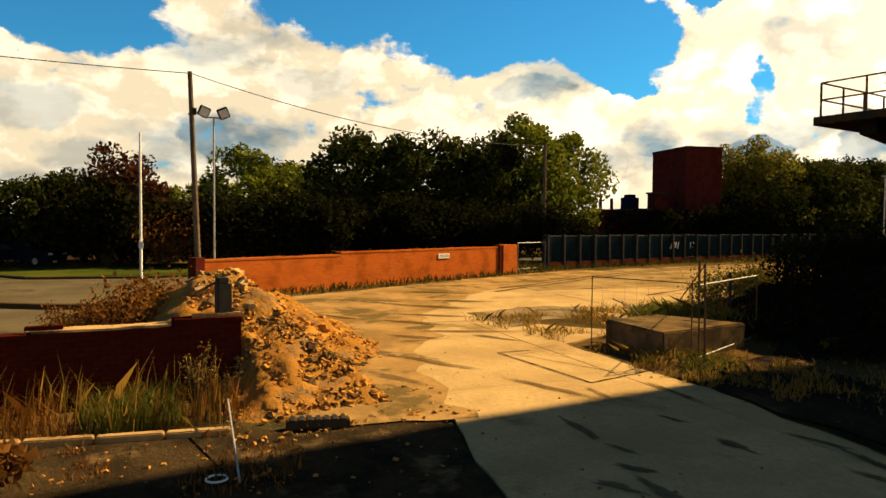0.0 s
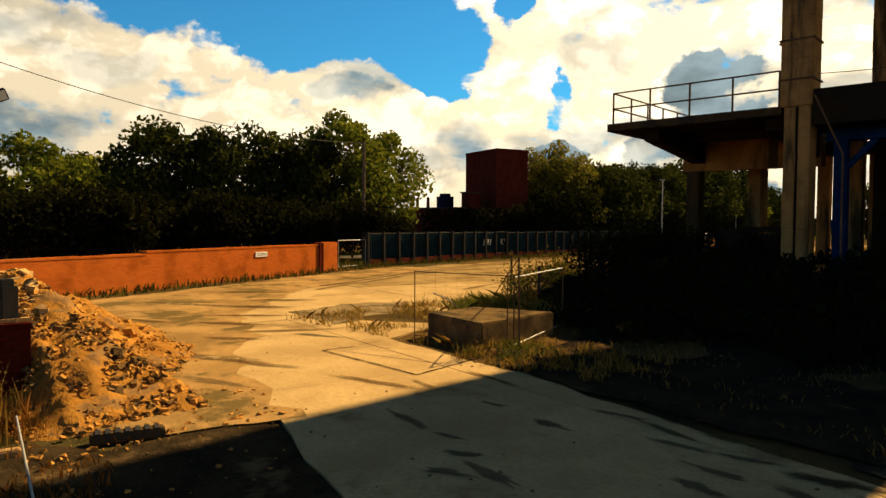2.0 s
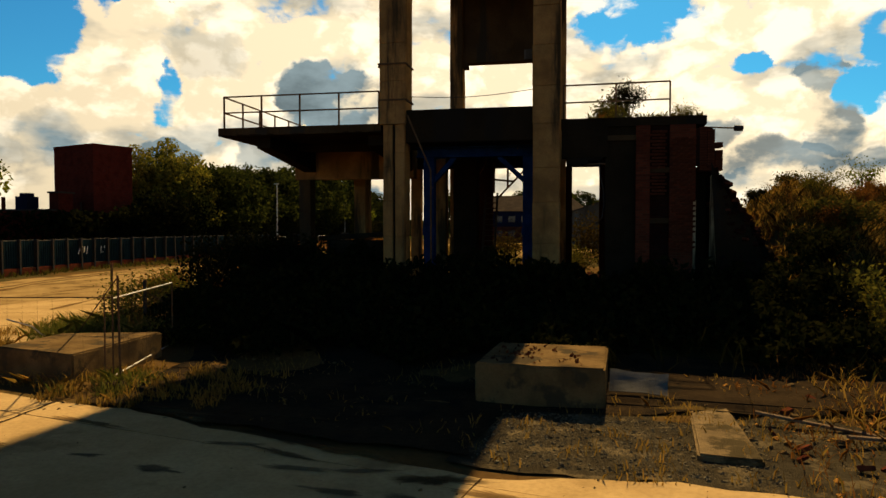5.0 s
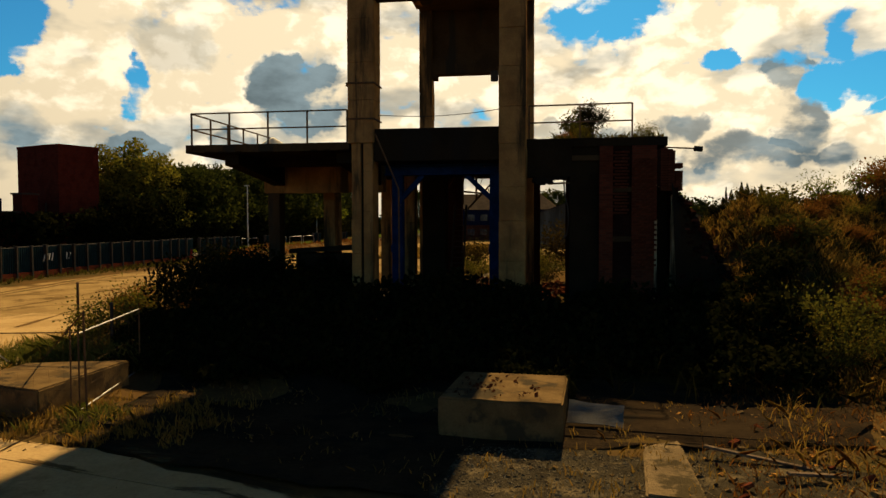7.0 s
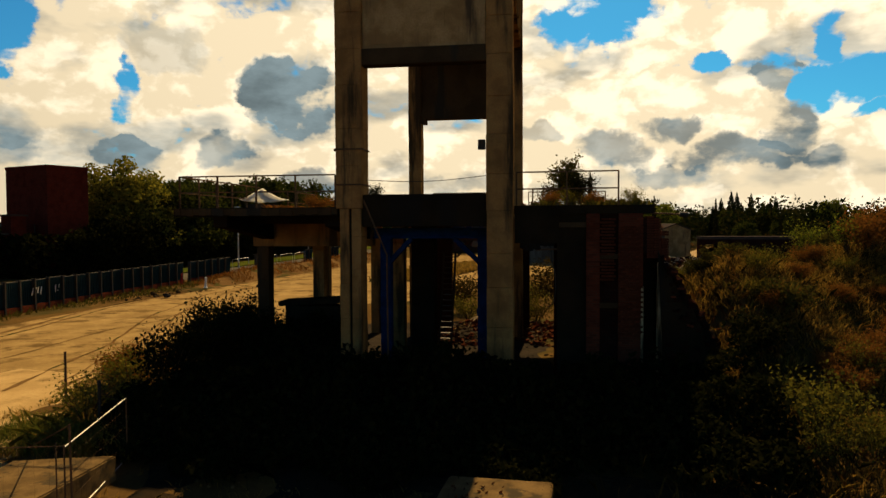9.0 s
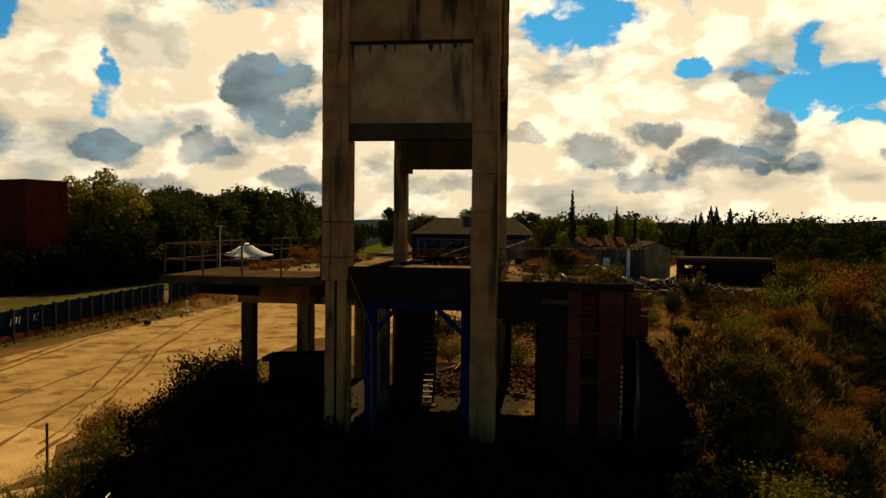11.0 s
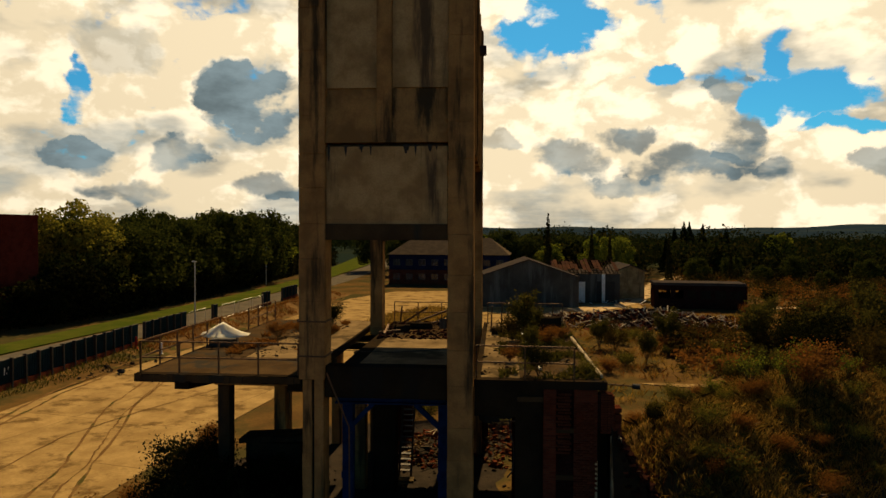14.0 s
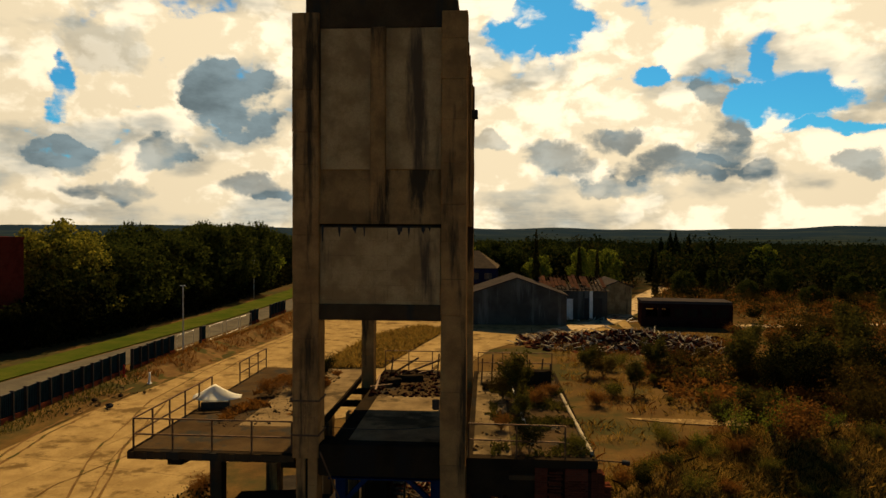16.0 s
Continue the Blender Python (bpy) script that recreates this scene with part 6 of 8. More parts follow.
def build_deck_things():
    t = thing("tarpaulin", TOWER @ Matrix.Translation((-5.0, 5.9, 6.26)) @ Matrix.Rotation(radians(12), 4, "Z"), "white tarpaulin propped up on the mossy deck", "tarpaulin")
    bm = bmesh.new()
    grid = []
    for j in range(9):
        q = j / 8
        row = []
        for i in range(17):
            p = i / 8 - 1
            peak = max(0.0, 1 - abs(p + 0.15) / 1.1) ** 1.5
            top, foot = 0.50 + 0.50 * peak, 0.36 + 0.12 * p * p
            row.append(bm.verts.new((0.98 * p + 0.1, -0.35 + 0.5 * q - 0.12 * math.sin(math.pi * q), foot + (top - foot) * q + 0.02 * noise.noise((p * 3, q * 3, 0)))))
        grid.append(row)
    for a, b in zip(grid, grid[1:]):
        for k in range(16):
            bm.faces.new((a[k], a[k + 1], b[k + 1], b[k]))
    ob = part("sheet", bm, TARP, t, smooth=True)
    so = ob.modifiers.new("thick", "SOLIDIFY")
    so.thickness = 0.012
    bm = bmesh.new()
    beam(bm, (-0.1, 0.2, 0), (-0.1, 0.2, 0.9), 0.06, 0.06)
    part("prop", bm, DARK_METAL, t)
    for x in (-0.6, 0.6):
        bm = bmesh.new()
        beam(bm, (x, -0.35, 0), (x, -0.35, 0.38), 0.05, 0.05)
        part("leg", bm, DARK_METAL, t)
    bm = bmesh.new()
    box(bm, -0.55, -0.25, 0, 0.55, 0.4, 0.30, 0.02)
    part("crate", bm, DARK_METAL, t)
    bm = bmesh.new()
    box(bm, -1.12, -0.5, 0, 1.2, 0.6, 2.35, 0.03)
    tank = thing("steel_tank", pose(-10.65, 25.55, 0, 0, 0, 3), "black steel tank with a tilted lid beneath the deck", "tank")
    part("body", bm, DARK_SOIL, tank)
    bm = bmesh.new()
    box(bm, -1.38, -0.62, 0, 1.38, 0.62, 0.2, 0.03)
    part("lid", bm, DARK_SOIL, tank).matrix_basis = pose(0, 0, 2.42, 0, -3.5, 0)
    for k, (u0, v0, u1, v1) in enumerate(((1.6, 13.6, 2.9, 13.2), (2.0, 12.9, 4.4, 13.7), (0.9, 10.0, 1.9, 10.4), (2.9, 13.4, 3.6, 14.0), (0.95, 12.6, 1.3, 9.2))):
        bm = bmesh.new()
        z = 6.27
        beam(bm, (u0, v0, z + 0.05), (u1, v1, z + (0.9 if k < 2 else 0.1)), 0.09, 0.09)
        ob = part("steel_bar", bm, RUST)
        ob.matrix_world = TOWER
        tagged(ob, "fallen rusty steel bar on the deck", "bar", "fallen steel bars")


build_deck_things()


def build_roof_clutter():
    rng = np.random.default_rng(81)
    for name, a, b, r, mat, label in (("pipe", (8.05, 1.9, 6.31), (7.5, 14.2, 6.33), 0.055, GALV, "long pale pipe lying along the annex roof"), ("steel_bar", (9.98, 0.9, 6.33), (9.85, 9.2, 6.34), 0.07, PALE_TIMBER, "long pale timber lying along the broken roof edge")):
        bm = bmesh.new()
        rod(bm, a, b, r)
        ob = part(name, bm, mat)
        ob.matrix_world = TOWER
        tagged(ob, label, "pipe" if name == "pipe" else "timber")
    # uprights and frames left standing at the rear of the roof
    for k, (u, v, h) in enumerate(((6.2, 12.4, 1.1), (6.7, 12.5, 1.3), (7.1, 12.3, 0.9), (8.6, 12.8, 1.0), (9.2, 12.6, 1.1), (9.7, 12.9, 0.8), (1.5, 12.9, 1.0), (3.9, 13.0, 1.2), (4.4, 13.1, 1.1))):
        bm = bmesh.new()
        beam(bm, (u, v, 6.26), (u + rng.normal() * 0.08, v, 6.26 + h), 0.07, 0.07)
        ob = part("post", bm, RUST)
        ob.matrix_world = TOWER
        tagged(ob, "bent rusty post stub on the deck", "post", "deck post stubs")
    for k, (u, v, w, d, h) in enumerate(((9.0, 11.6, 1.2, 0.5, 0.7), (2.6, 11.9, 1.3, 0.35, 0.28), (1.9, 10.9, 0.7, 0.5, 0.3), (6.5, 10.4, 0.5, 0.4, 0.3))):
        bm = bmesh.new()
        box(bm, -w / 2, -d / 2, 0, w / 2, d / 2, h, 0.03)
        bmesh.ops.subdivide_edges(bm, edges=bm.edges, cuts=2, use_grid_fill=True)
        rough_up(bm, 0.06, 2.5, k * 4.0)
        ob = part("concrete_lump", bm, SHADE_BLACK)
        ob.matrix_world = TOWER @ pose(u, v, 6.255, 0, 0, rng.normal() * 15)
        tagged(ob, "dark broken lump of machine base on the deck", "concrete lump", "deck lumps")
    deb = thing("deck_rubble", TOWER, "thin dark rubble strewn over the deck", "rubble")
    rock_field("dark_rubble", deb, BRICK_BLACKENED, rng, 900, lambda q: (1.0 + 3.9 * q[0], 8.4 + 5.6 * q[1]), lambda x, y: 6.265, -1, (0.02, 0.16))
    rock_field("pale_rubble", deb, BLOCK, rng, 420, lambda q: (6.0 + 3.9 * q[0], 1.0 + 13.2 * q[1]), lambda x, y: 6.265, -1, (0.02, 0.13))
    rock_field("moss_lumps", deb, DARK_SOIL, rng, 700, lambda q: (-4.4 + 2.4 * q[0] + 0.12 * (q[1] * 9), 3.2 + 9.5 * q[1]), lambda x, y: 6.265, -1, (0.015, 0.08))


build_roof_clutter()


def car(name, m, paint, label):
    t = thing(name, m, label, "car")
    h = 1.45
    prof = [(-2.1, 0.35), (2.15, 0.35), (2.2, 0.75), (1.95, 0.92), (1.1, 1.0), (0.45, h - 0.05), (-1.3, h), (-1.95, 1.05), (-2.15, 0.9)]
    bm = bmesh.new()
    a = [bm.verts.new((x, -0.85 if z < 1.1 else -0.68, z)) for x, z in prof]
    b = [bm.verts.new((x, 0.85 if z < 1.1 else 0.68, z)) for x, z in prof]
    bm.faces.new(a), bm.faces.new(b[::-1])
    for i in range(len(prof)):
        j = (i + 1) % len(prof)
        bm.faces.new((a[j], a[i], b[i], b[j]))
    bmesh.ops.recalc_face_normals(bm, faces=bm.faces)
    bmesh.ops.bevel(bm, geom=list(bm.edges), offset=0.05, segments=2, affect="EDGES")
    part("body", bm, paint, t, smooth=False)
    for y in (-0.80, 0.80):
        bm = bmesh.new()
        s_ = 1 if y > 0 else -1
        v = [bm.verts.new(c) for c in ((0.9, y + 0.03 * s_, 1.02), (0.42, y - 0.08 * s_, h - 0.14), (-1.2, y - 0.08 * s_, h - 0.1), (-1.7, y + 0.03 * s_, 1.05))]
        w = [bm.verts.new(p.co + Vector((0, -0.06 * s_, 0))) for p in v]
        bm.faces.new(v), bm.faces.new(w[::-1])
        for i in range(4):
            bm.faces.new((v[i], v[(i + 1) % 4], w[(i + 1) % 4], w[i]))
        bmesh.ops.recalc_face_normals(bm, faces=bm.faces)
        part("side_window", bm, GLASS, t)
    bm = bmesh.new()
    v = [bm.verts.new(c) for c in ((1.06, -0.66, 1.05), (1.06, 0.66, 1.05), (0.54, 0.58, h - 0.10), (0.54, -0.58, h - 0.10))]
    w = [bm.verts.new(p.co + Vector((0.02, 0, 0.03))) for p in v]
    bm.faces.new(v[::-1]), bm.faces.new(w)
    for i in range(4):
        bm.faces.new((v[i], v[(i + 1) % 4], w[(i + 1) % 4], w[i]))
    part("windscreen", bm, GLASS, t)
    for x in (-1.3, 1.35):
        for y in (-0.82, 0.82):
            bm = bmesh.new()
            rod(bm, (x, y - 0.1, 0.32), (x, y + 0.1, 0.32), 0.32, n=16)
            wh = part("wheel", bm, TYRE, t)
            bm = bmesh.new()
            rod(bm, (x, y - 0.11, 0.32), (x, y + 0.11, 0.32), 0.19, n=12)
            part("rim", bm, GALV, wh)
    for y in (-0.6, 0.6):
        bm = bmesh.new()
        box(bm, 2.1, y - 0.16, 0.68, 2.2, y + 0.16, 0.82, 0.02)
        part("headlight", bm, WHITE_PAINT, t)


car("car", pose(-49.4, -3.2, 0.03, 0, 0, 50), CAR_DARK, "dark blue saloon car parked by the trees")

# ---- trees, bushes and weeds ----


def make_tree(name, m, h, spread, leaf, seed, label, category="tree", group="", leaves=5200, size=(0.13, 0.32), trunk=0.28, low=0.18):
    rng = np.random.default_rng(seed)
    t = thing(name, m, label, category, group)
    bm = bmesh.new()
    top = Vector((rng.normal() * 0.2, rng.normal() * 0.2, h * 0.55))
    rod(bm, (0, 0, -0.2), top * 0.5, trunk, trunk * 0.75, 8)
    rod(bm, top * 0.5, top, trunk * 0.75, trunk * 0.4, 8)
    clumps = []
    n = 24
    for i in range(n):
        f = (i + 0.5) / n
        zz = low + (0.97 - low) * f
        r = spread * math.sin(math.pi * min(0.97, (zz - low * 0.6) / (1.02 - low * 0.6))) ** 0.65 * (0.45 + 0.5 * rng.random())
        a = i * 2.4 + rng.normal() * 0.4
        c = np.array([r * math.cos(a), r * math.sin(a), h * zz * (0.94 + 0.1 * rng.random())])
        clumps.append((c, spread * (0.26 + 0.22 * rng.random())))
        if i % 3 == 0:
            st = top * min(1.0, max(0.3, zz * 0.9 / 0.55 * 0.6))
            rod(bm, st, Vector(c) * 0.9 + Vector((0, 0, c[2] * 0.05)), trunk * 0.3, trunk * 0.08, 5)
    clumps.append((np.array([0, 0, h * 0.6]), spread * 0.55))
    part("trunk", bm, BARK, t)
    per = leaves // len(clumps)
    pts = []
    for c, r in clumps:
        d = rng.normal(size=(per, 3))
        d /= np.linalg.norm(d, axis=1)[:, None]
        d *= (r * (0.35 + 0.75 * rng.random(per) ** 0.7))[:, None]
        d[:, 2] *= 0.8
        pts.append(c + d)
    pts = np.concatenate(pts)
    mesh_part("crown", leaf_mesh("crown", pts, size[0] + (size[1] - size[0]) * rng.random(len(pts)), rng), leaf, t)
    return t


def make_conifer(name, m, h, spread, label, leaf=None, group="conifers", n=3600):
    rng = np.random.default_rng(17)
    t = thing(name, m, label, "tree", group)
    bm = bmesh.new()
    rod(bm, (0, 0, -0.2), (0, 0, h * 0.96), 0.22, 0.03, 7)
    part("trunk", bm, BARK, t)
    f = rng.random(n) ** 0.6
    z = h * (1.0 - 0.94 * f)
    tier = 0.65 + 0.35 * np.abs(np.sin(z * 2.1))
    r = spread * f ** 0.8 * tier * (0.35 + 0.65 * rng.random(n) ** 0.5)
    a = rng.random(n) * 6.283
    pts = np.stack([r * np.cos(a), r * np.sin(a), z - 0.12 * r], 1)
    mesh_part("crown", leaf_mesh("crown", pts, 0.14 + 0.2 * rng.random(n), rng), leaf or LEAF_WOOD, t)
    return t


def polar(az, d, z=0.0):
    return (0.2 + d * math.sin(radians(az)), -1.45 + d * math.cos(radians(az)), z)


def plant(base, x, y, s_, turn, label=None, z=0.0):
    ob = copy_thing(base, Matrix.Identity(4))
    ob.matrix_basis = pose(x, y, z, 0, 0, turn) @ Matrix.Diagonal((s_, s_, s_ * random.uniform(0.92, 1.08), 1))
    return ob


def build_trees():
    rng = np.random.default_rng(21)
    a = make_tree("tree", pose(*polar(-68, 60)), 10.6, 4.6, LEAF_DARK, 1, "dense dark green broadleaf tree behind the wall", group="trees behind the wall", leaves=7000)
    b = make_tree("tree", pose(*polar(-53.6, 62)), 12.4, 4.6, LEAF, 2, "tall green poplar-like tree with airy top", group="trees behind the wall", leaves=7000)
    c = make_tree("tree", pose(*polar(-76.5, 66)), 9.4, 4.2, LEAF, 3, "rounded green tree with sunlit leaves", group="trees behind the wall", leaves=6000)
    r = make_tree("tree", pose(*polar(-85.9, 50)), 7.1, 3.2, LEAF_RED, 4, "copper-leaved tree beside the road", group="roadside trees", leaves=6000, size=(0.1, 0.22), trunk=0.2, low=0.08)
    w = make_tree("tree", pose(*polar(-98.4, 46)), 7.6, 2.2, LEAF_WILLOW, 6, "yellow-green willow-like tree by the road", group="roadside trees", leaves=6000, size=(0.08, 0.18), trunk=0.2, low=0.1)
    plant(w, *polar(-101.2, 49)[:2], 0.9, 40)
    g = make_tree("tree", pose(-61, 84, 0), 14.5, 5.0, LEAF_GOLD, 5, "tall roadside tree turning yellow", group="roadside trees", leaves=6000)
    for az, d, s_, base in ((-62.5, 60, 1.0, a), (-57.3, 61, 0.92, a), (-50.7, 66, 0.9, b), (-72.5, 68, 0.85, c), (-79.8, 72, 0.75, c), (-65.2, 68, 0.95, a), (-90.3, 50, 0.56, a), (-91.9, 52, 0.52, a), (-88.4, 52, 0.60, a), (-95.6, 51, 0.55, a), (-83.6, 53, 0.5, a), (-87.0, 54, 0.58, a),
                            (-101, 60, 0.6, a), (-82.5, 80, 0.65, c), (-59.5, 70, 0.9, a), (-55.6, 70, 0.95, a), (-69.5, 75, 0.9, a), (-74.5, 80, 0.9, a), (-104, 78, 0.8, c)):
        x, y, _ = polar(az, d)
        plant(base, x, y, s_, random.uniform(0, 360))
    # Mostly the dark tree, to put this row's shaded side into the leaf colour.
    for k in range(34):
        y = 82 + k * 3.6 + rng.normal() * 1.0
        for row in range(3):
            x = -60.5 - 5.5 * row - 0.07 * max(0, y - 110) * 1.6 + rng.normal() * 1.2
            if row == 0 and k % 2 or row and k < 3:
                continue
            plant(a if rng.random() > 0.05 else c, x, y + rng.normal(), (1.06, 1.12, 1.24)[row] *  (1 + 0.08 * min(1.0, max(0.0, (y - 90) / 60))) * (0.85 + 0.2 * rng.random()), random.uniform(0, 360))
    for az, d, s_, base in ((-37.6, 101, 0.86, g), (-36.0, 106, 1.16, a), (-34.6, 101, 0.84, g), (-33.0, 105, 1.16, a), (-31.4, 109, 1.1, a), (-29.8, 116, 1.15, a), (-28.2, 124, 1.2, a), (-26.4, 133, 1.3, a), (-24.6, 142, 1.35, a), (-22.8, 156, 1.4, a)):
        x, y, _ = polar(az, d)
        plant(base, x, y, s_, random.uniform(0, 360))
    # woods behind the sheds and along the field
    for x, y, s_, base in ((-34, 170, 1.0, a), (-27, 182, 0.8, a), (-22, 175, 1.1, a), (-15, 178, 1.0, c), (-9, 172, 1.05, a), (-3, 166, 0.9, a), (3, 160, 0.85, c), (8, 172, 1.0, a), (13, 150, 0.8, b), (18, 158, 0.95, c), (-40, 200, 1.1, a), (-46, 186, 1.2, a)):
        plant(base, x, y, s_, random.uniform(0, 360))
    for k in range(60):
        az = -2 + 46 * rng.random()
        d = 175 + 110 * rng.random()
        x, y, _ = polar(az, d)
        plant(a, x, y, (0.75 if az < 12 else 0.5) + 0.3 * rng.random(), random.uniform(0, 360))
    for az, d, s_, base in ((12.5, 150, 0.55, a), (15, 158, 0.55, a), (17.2, 146, 0.42, a), (19.4, 160, 0.6, a), (21.5, 140, 0.42, a), (24, 155, 0.55, a), (26.5, 138, 0.45, a), (29, 150, 0.5, a), (31.5, 142, 0.45, a), (14, 172, 0.8, a), (22.6, 176, 0.75, a), (18.2, 182, 0.85, b)):
        x, y, _ = polar(az, d)
        plant(base, x, y, s_, random.uniform(0, 360))
    k = make_conifer("conifer", pose(*polar(11.5, 196)), 14.2, 3.0, "dark pointed conifer on the woodland's edge")
    for az, d, s_ in ((10.2, 192, 0.78), (10.8, 205, 0.9), (12.2, 190, 0.74), (12.9, 200, 0.92), (14.2, 198, 0.8), (14.6, 205, 0.88), (5.3, 186, 0.9), (5.9, 190, 0.7), (11.9, 203, 0.97), (0.2, 196, 0.75)):
        x, y, _ = polar(az, d)
        plant(k, x, y, s_, random.uniform(0, 360))
    # slender young birches
    s = make_conifer("birch", pose(1.9, 118, 0), 14.4, 1.25, "slender young birch above the sheds", LEAF_EDGE, "young birches", 1300)
    for x, y, s_ in ((14, 134, 0.8), (28, 150, 0.8), (11, 140, 0.85), (38, 140, 0.6)):
        plant(s, x, y, s_, random.uniform(0, 360))


build_trees()


def make_bush(name, m, h, spread, leaf, seed, label, group="", leaves=1500, size=(0.05, 0.13), stems=9):
    rng = np.random.default_rng(seed)
    t = thing(name, m, label, "bush", group)
    bm = bmesh.new()
    pts = []
    for i in range(stems):
        a = i * 2.4 + rng.random()
        tip = Vector((spread * math.cos(a) * (0.3 + 0.7 * rng.random()), spread * math.sin(a) * (0.3 + 0.7 * rng.random()), h * (0.6 + 0.4 * rng.random())))
        mid = tip * 0.5 + Vector((0, 0, h * 0.12))
        rod(bm, (0, 0, -0.05), mid, 0.02, 0.014, 5), rod(bm, mid, tip, 0.014, 0.005, 5)
        f = rng.random(leaves // stems) ** 0.7
        p = np.array([mid]) * 1.0 + (np.array([tip]) - np.array([mid])) * (f[:, None] * 1.5 - 0.5)
        pts.append(p + rng.normal(size=p.shape) * spread * 0.17)
    part("stem", bm, BARK, t)
    pts = np.concatenate(pts)
    pts[:, 2] = np.maximum(pts[:, 2], 0.05)
    mesh_part("foliage", leaf_mesh("foliage", pts, size[0] + (size[1] - size[0]) * rng.random(len(pts)), rng), leaf, t)
    return t


def build_bushes():
    rng = np.random.default_rng(31)
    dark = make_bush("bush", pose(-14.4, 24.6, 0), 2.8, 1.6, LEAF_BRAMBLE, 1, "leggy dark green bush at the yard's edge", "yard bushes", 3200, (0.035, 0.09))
    gold = make_bush("bush", pose(-14.4, 18.6, 0), 1.5, 1.3, LEAF_WILLOW, 2, "yellow-green weedy bush at the yard's edge", "yard bushes", 1900, (0.025, 0.07), 14)
    red = make_bush("bush", pose(12, 30, height(12, 30)), 1.8, 1.6, RUSSET, 3, "russet autumn bush on the mound", "field bushes", 3400, (0.03, 0.085), 14)
    field = make_bush("bush", pose(17, 34, height(17, 34)), 2.6, 2.0, LEAF_SCRUB, 4, "olive-brown sapling bush on the overgrown field", "field bushes", 4200, (0.035, 0.09), 14)
    for x, y, s_, base in ((-13.2, 22.0, 0.8, dark), (-13.6, 15.6, 0.9, gold), (-16.2, 20.6, 0.7, red), (-12.2, 17.4, 0.9, dark), (-14.8, 28.0, 0.7, red), (-16.4, 31, 0.6, red), (-15.2, 23.0, 0.6, red), (-14.9, 19.2, 0.6, red), (-12.6, 23.6, 0.9, dark), (-11.6, 22.2, 0.85, dark), (-13.6, 25.6, 0.8, dark), (-12.8, 20.2, 0.85, dark), (-15.6, 25.4, 0.5, gold)):
        plant(base, x, y, s_, random.uniform(0, 360), z=0)
    # on the deck
    for u, v, s_, base in ((7.9, 0.9, 0.42, dark), (7.6, 1.2, 0.38, gold), (9.6, 1.5, 0.35, gold), (7.8, 5.5, 0.4, gold), (8.6, 7.5, 0.4, red), (7.2, 8.6, 0.45, field), (7.0, 3.6, 0.3, red), (-3.4, 8.2, 0.4, red), (-2.6, 9.2, 0.42, red), (-1.6, 10.8, 0.5, dark), (9.4, 9.5, 0.3, red)):
        p = TOWER @ Vector((u, v, 6.26))
        plant(base, p.x, p.y, s_, random.uniform(0, 360), z=p.z)
    for x, y, s_, base in ((-6.2, 38, 1.0, gold), (-4.4, 40, 1.1, gold), (-7.4, 42, 1.0, field), (-2.2, 37, 0.9, gold), (-0.8, 40, 1.2, field), (-9.2, 40, 0.8, gold), (-3.0, 45, 1.2, gold)):
        plant(base, x, y, s_, random.uniform(0, 360), z=0)
    # field
    for k in range(170):
        x, y = 5 + 60 * rng.random(), 14 + 130 * rng.random() ** 1.4
        if y < 47 and x < 30 or y > 96 and x < 32 or (74 < y < 96 and x < 24) or abs(y - 49.5) < 1.6 or x > 0.75 * y + 12:
            continue
        near = y < 40
        plant((red, field, gold, red, field, dark)[k % 6], x, y, 0.35 + 0.5 * rng.random() + y / 260, random.uniform(0, 360), z=height(x, y) - 0.05)
    for x, y, s_, base in ((6.0, 16.6, 1.05, gold), (6.9, 15.8, 0.8, gold), (5.6, 15.2, 0.6, gold), (9.0, 22, 0.5, red), (10.5, 24, 0.4, red), (8.0, 25.5, 0.4, red), (12.0, 21, 0.45, red), (14.5, 23, 0.5, red), (7.6, 19.5, 0.45, red), (13.2, 35.5, 0.5, gold), (8.0, 32.5, 0.35, red), (6.5, 30, 0.3, gold), (8.5, 21, 0.5, red), (6.4, 24.5, 0.6, gold), (9.5, 25.5, 0.4, red), (12.6, 26.5, 0.45, gold), (15.5, 24, 0.6, gold), (20.5, 56, 1.5, dark), (23, 57, 1.8, dark), (26, 56.5, 1.4, field), (31, 59, 1.7, dark)):
        plant(base, x, y, s_, random.uniform(0, 360), z=height(x, y) - 0.05)
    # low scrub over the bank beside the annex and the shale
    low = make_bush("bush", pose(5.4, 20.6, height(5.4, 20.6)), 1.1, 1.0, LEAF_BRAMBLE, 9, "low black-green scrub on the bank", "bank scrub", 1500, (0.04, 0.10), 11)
    dry = make_bush("bush", pose(6.8, 22.4, height(6.8, 22.4)), 1.0, 0.9, LEAF_OLIVE, 10, "low olive-brown scrub on the bank", "bank scrub", 1400, (0.03, 0.09), 13)
    for k in range(62):
        x, y = 3.6 + 13 * rng.random(), 14.5 + 17 * rng.random()
        if x < 4.6 and y > 19.5 or noise.noise((x * 0.3, y * 0.3, 3)) < -0.3:
            continue
        plant((dry, gold, red, dry, gold)[k % 5] if x > 5.8 or k % 2 else low, x, y, 0.25 + 0.36 * rng.random(), random.uniform(0, 360), z=height(x, y) - 0.08)
    for k in range(44):
        x, y = 5 + 20 * rng.random(), 31 + 45 * rng.random()
        if abs(y - 49.5) < 1.6 or x < 4 + 0.05 * y:
            continue
        plant((red, dry, gold, field, red, low)[k % 6], x, y, (0.3 if y < 42 else 0.5) + 0.45 * rng.random(), random.uniform(0, 360), z=height(x, y) - 0.08)
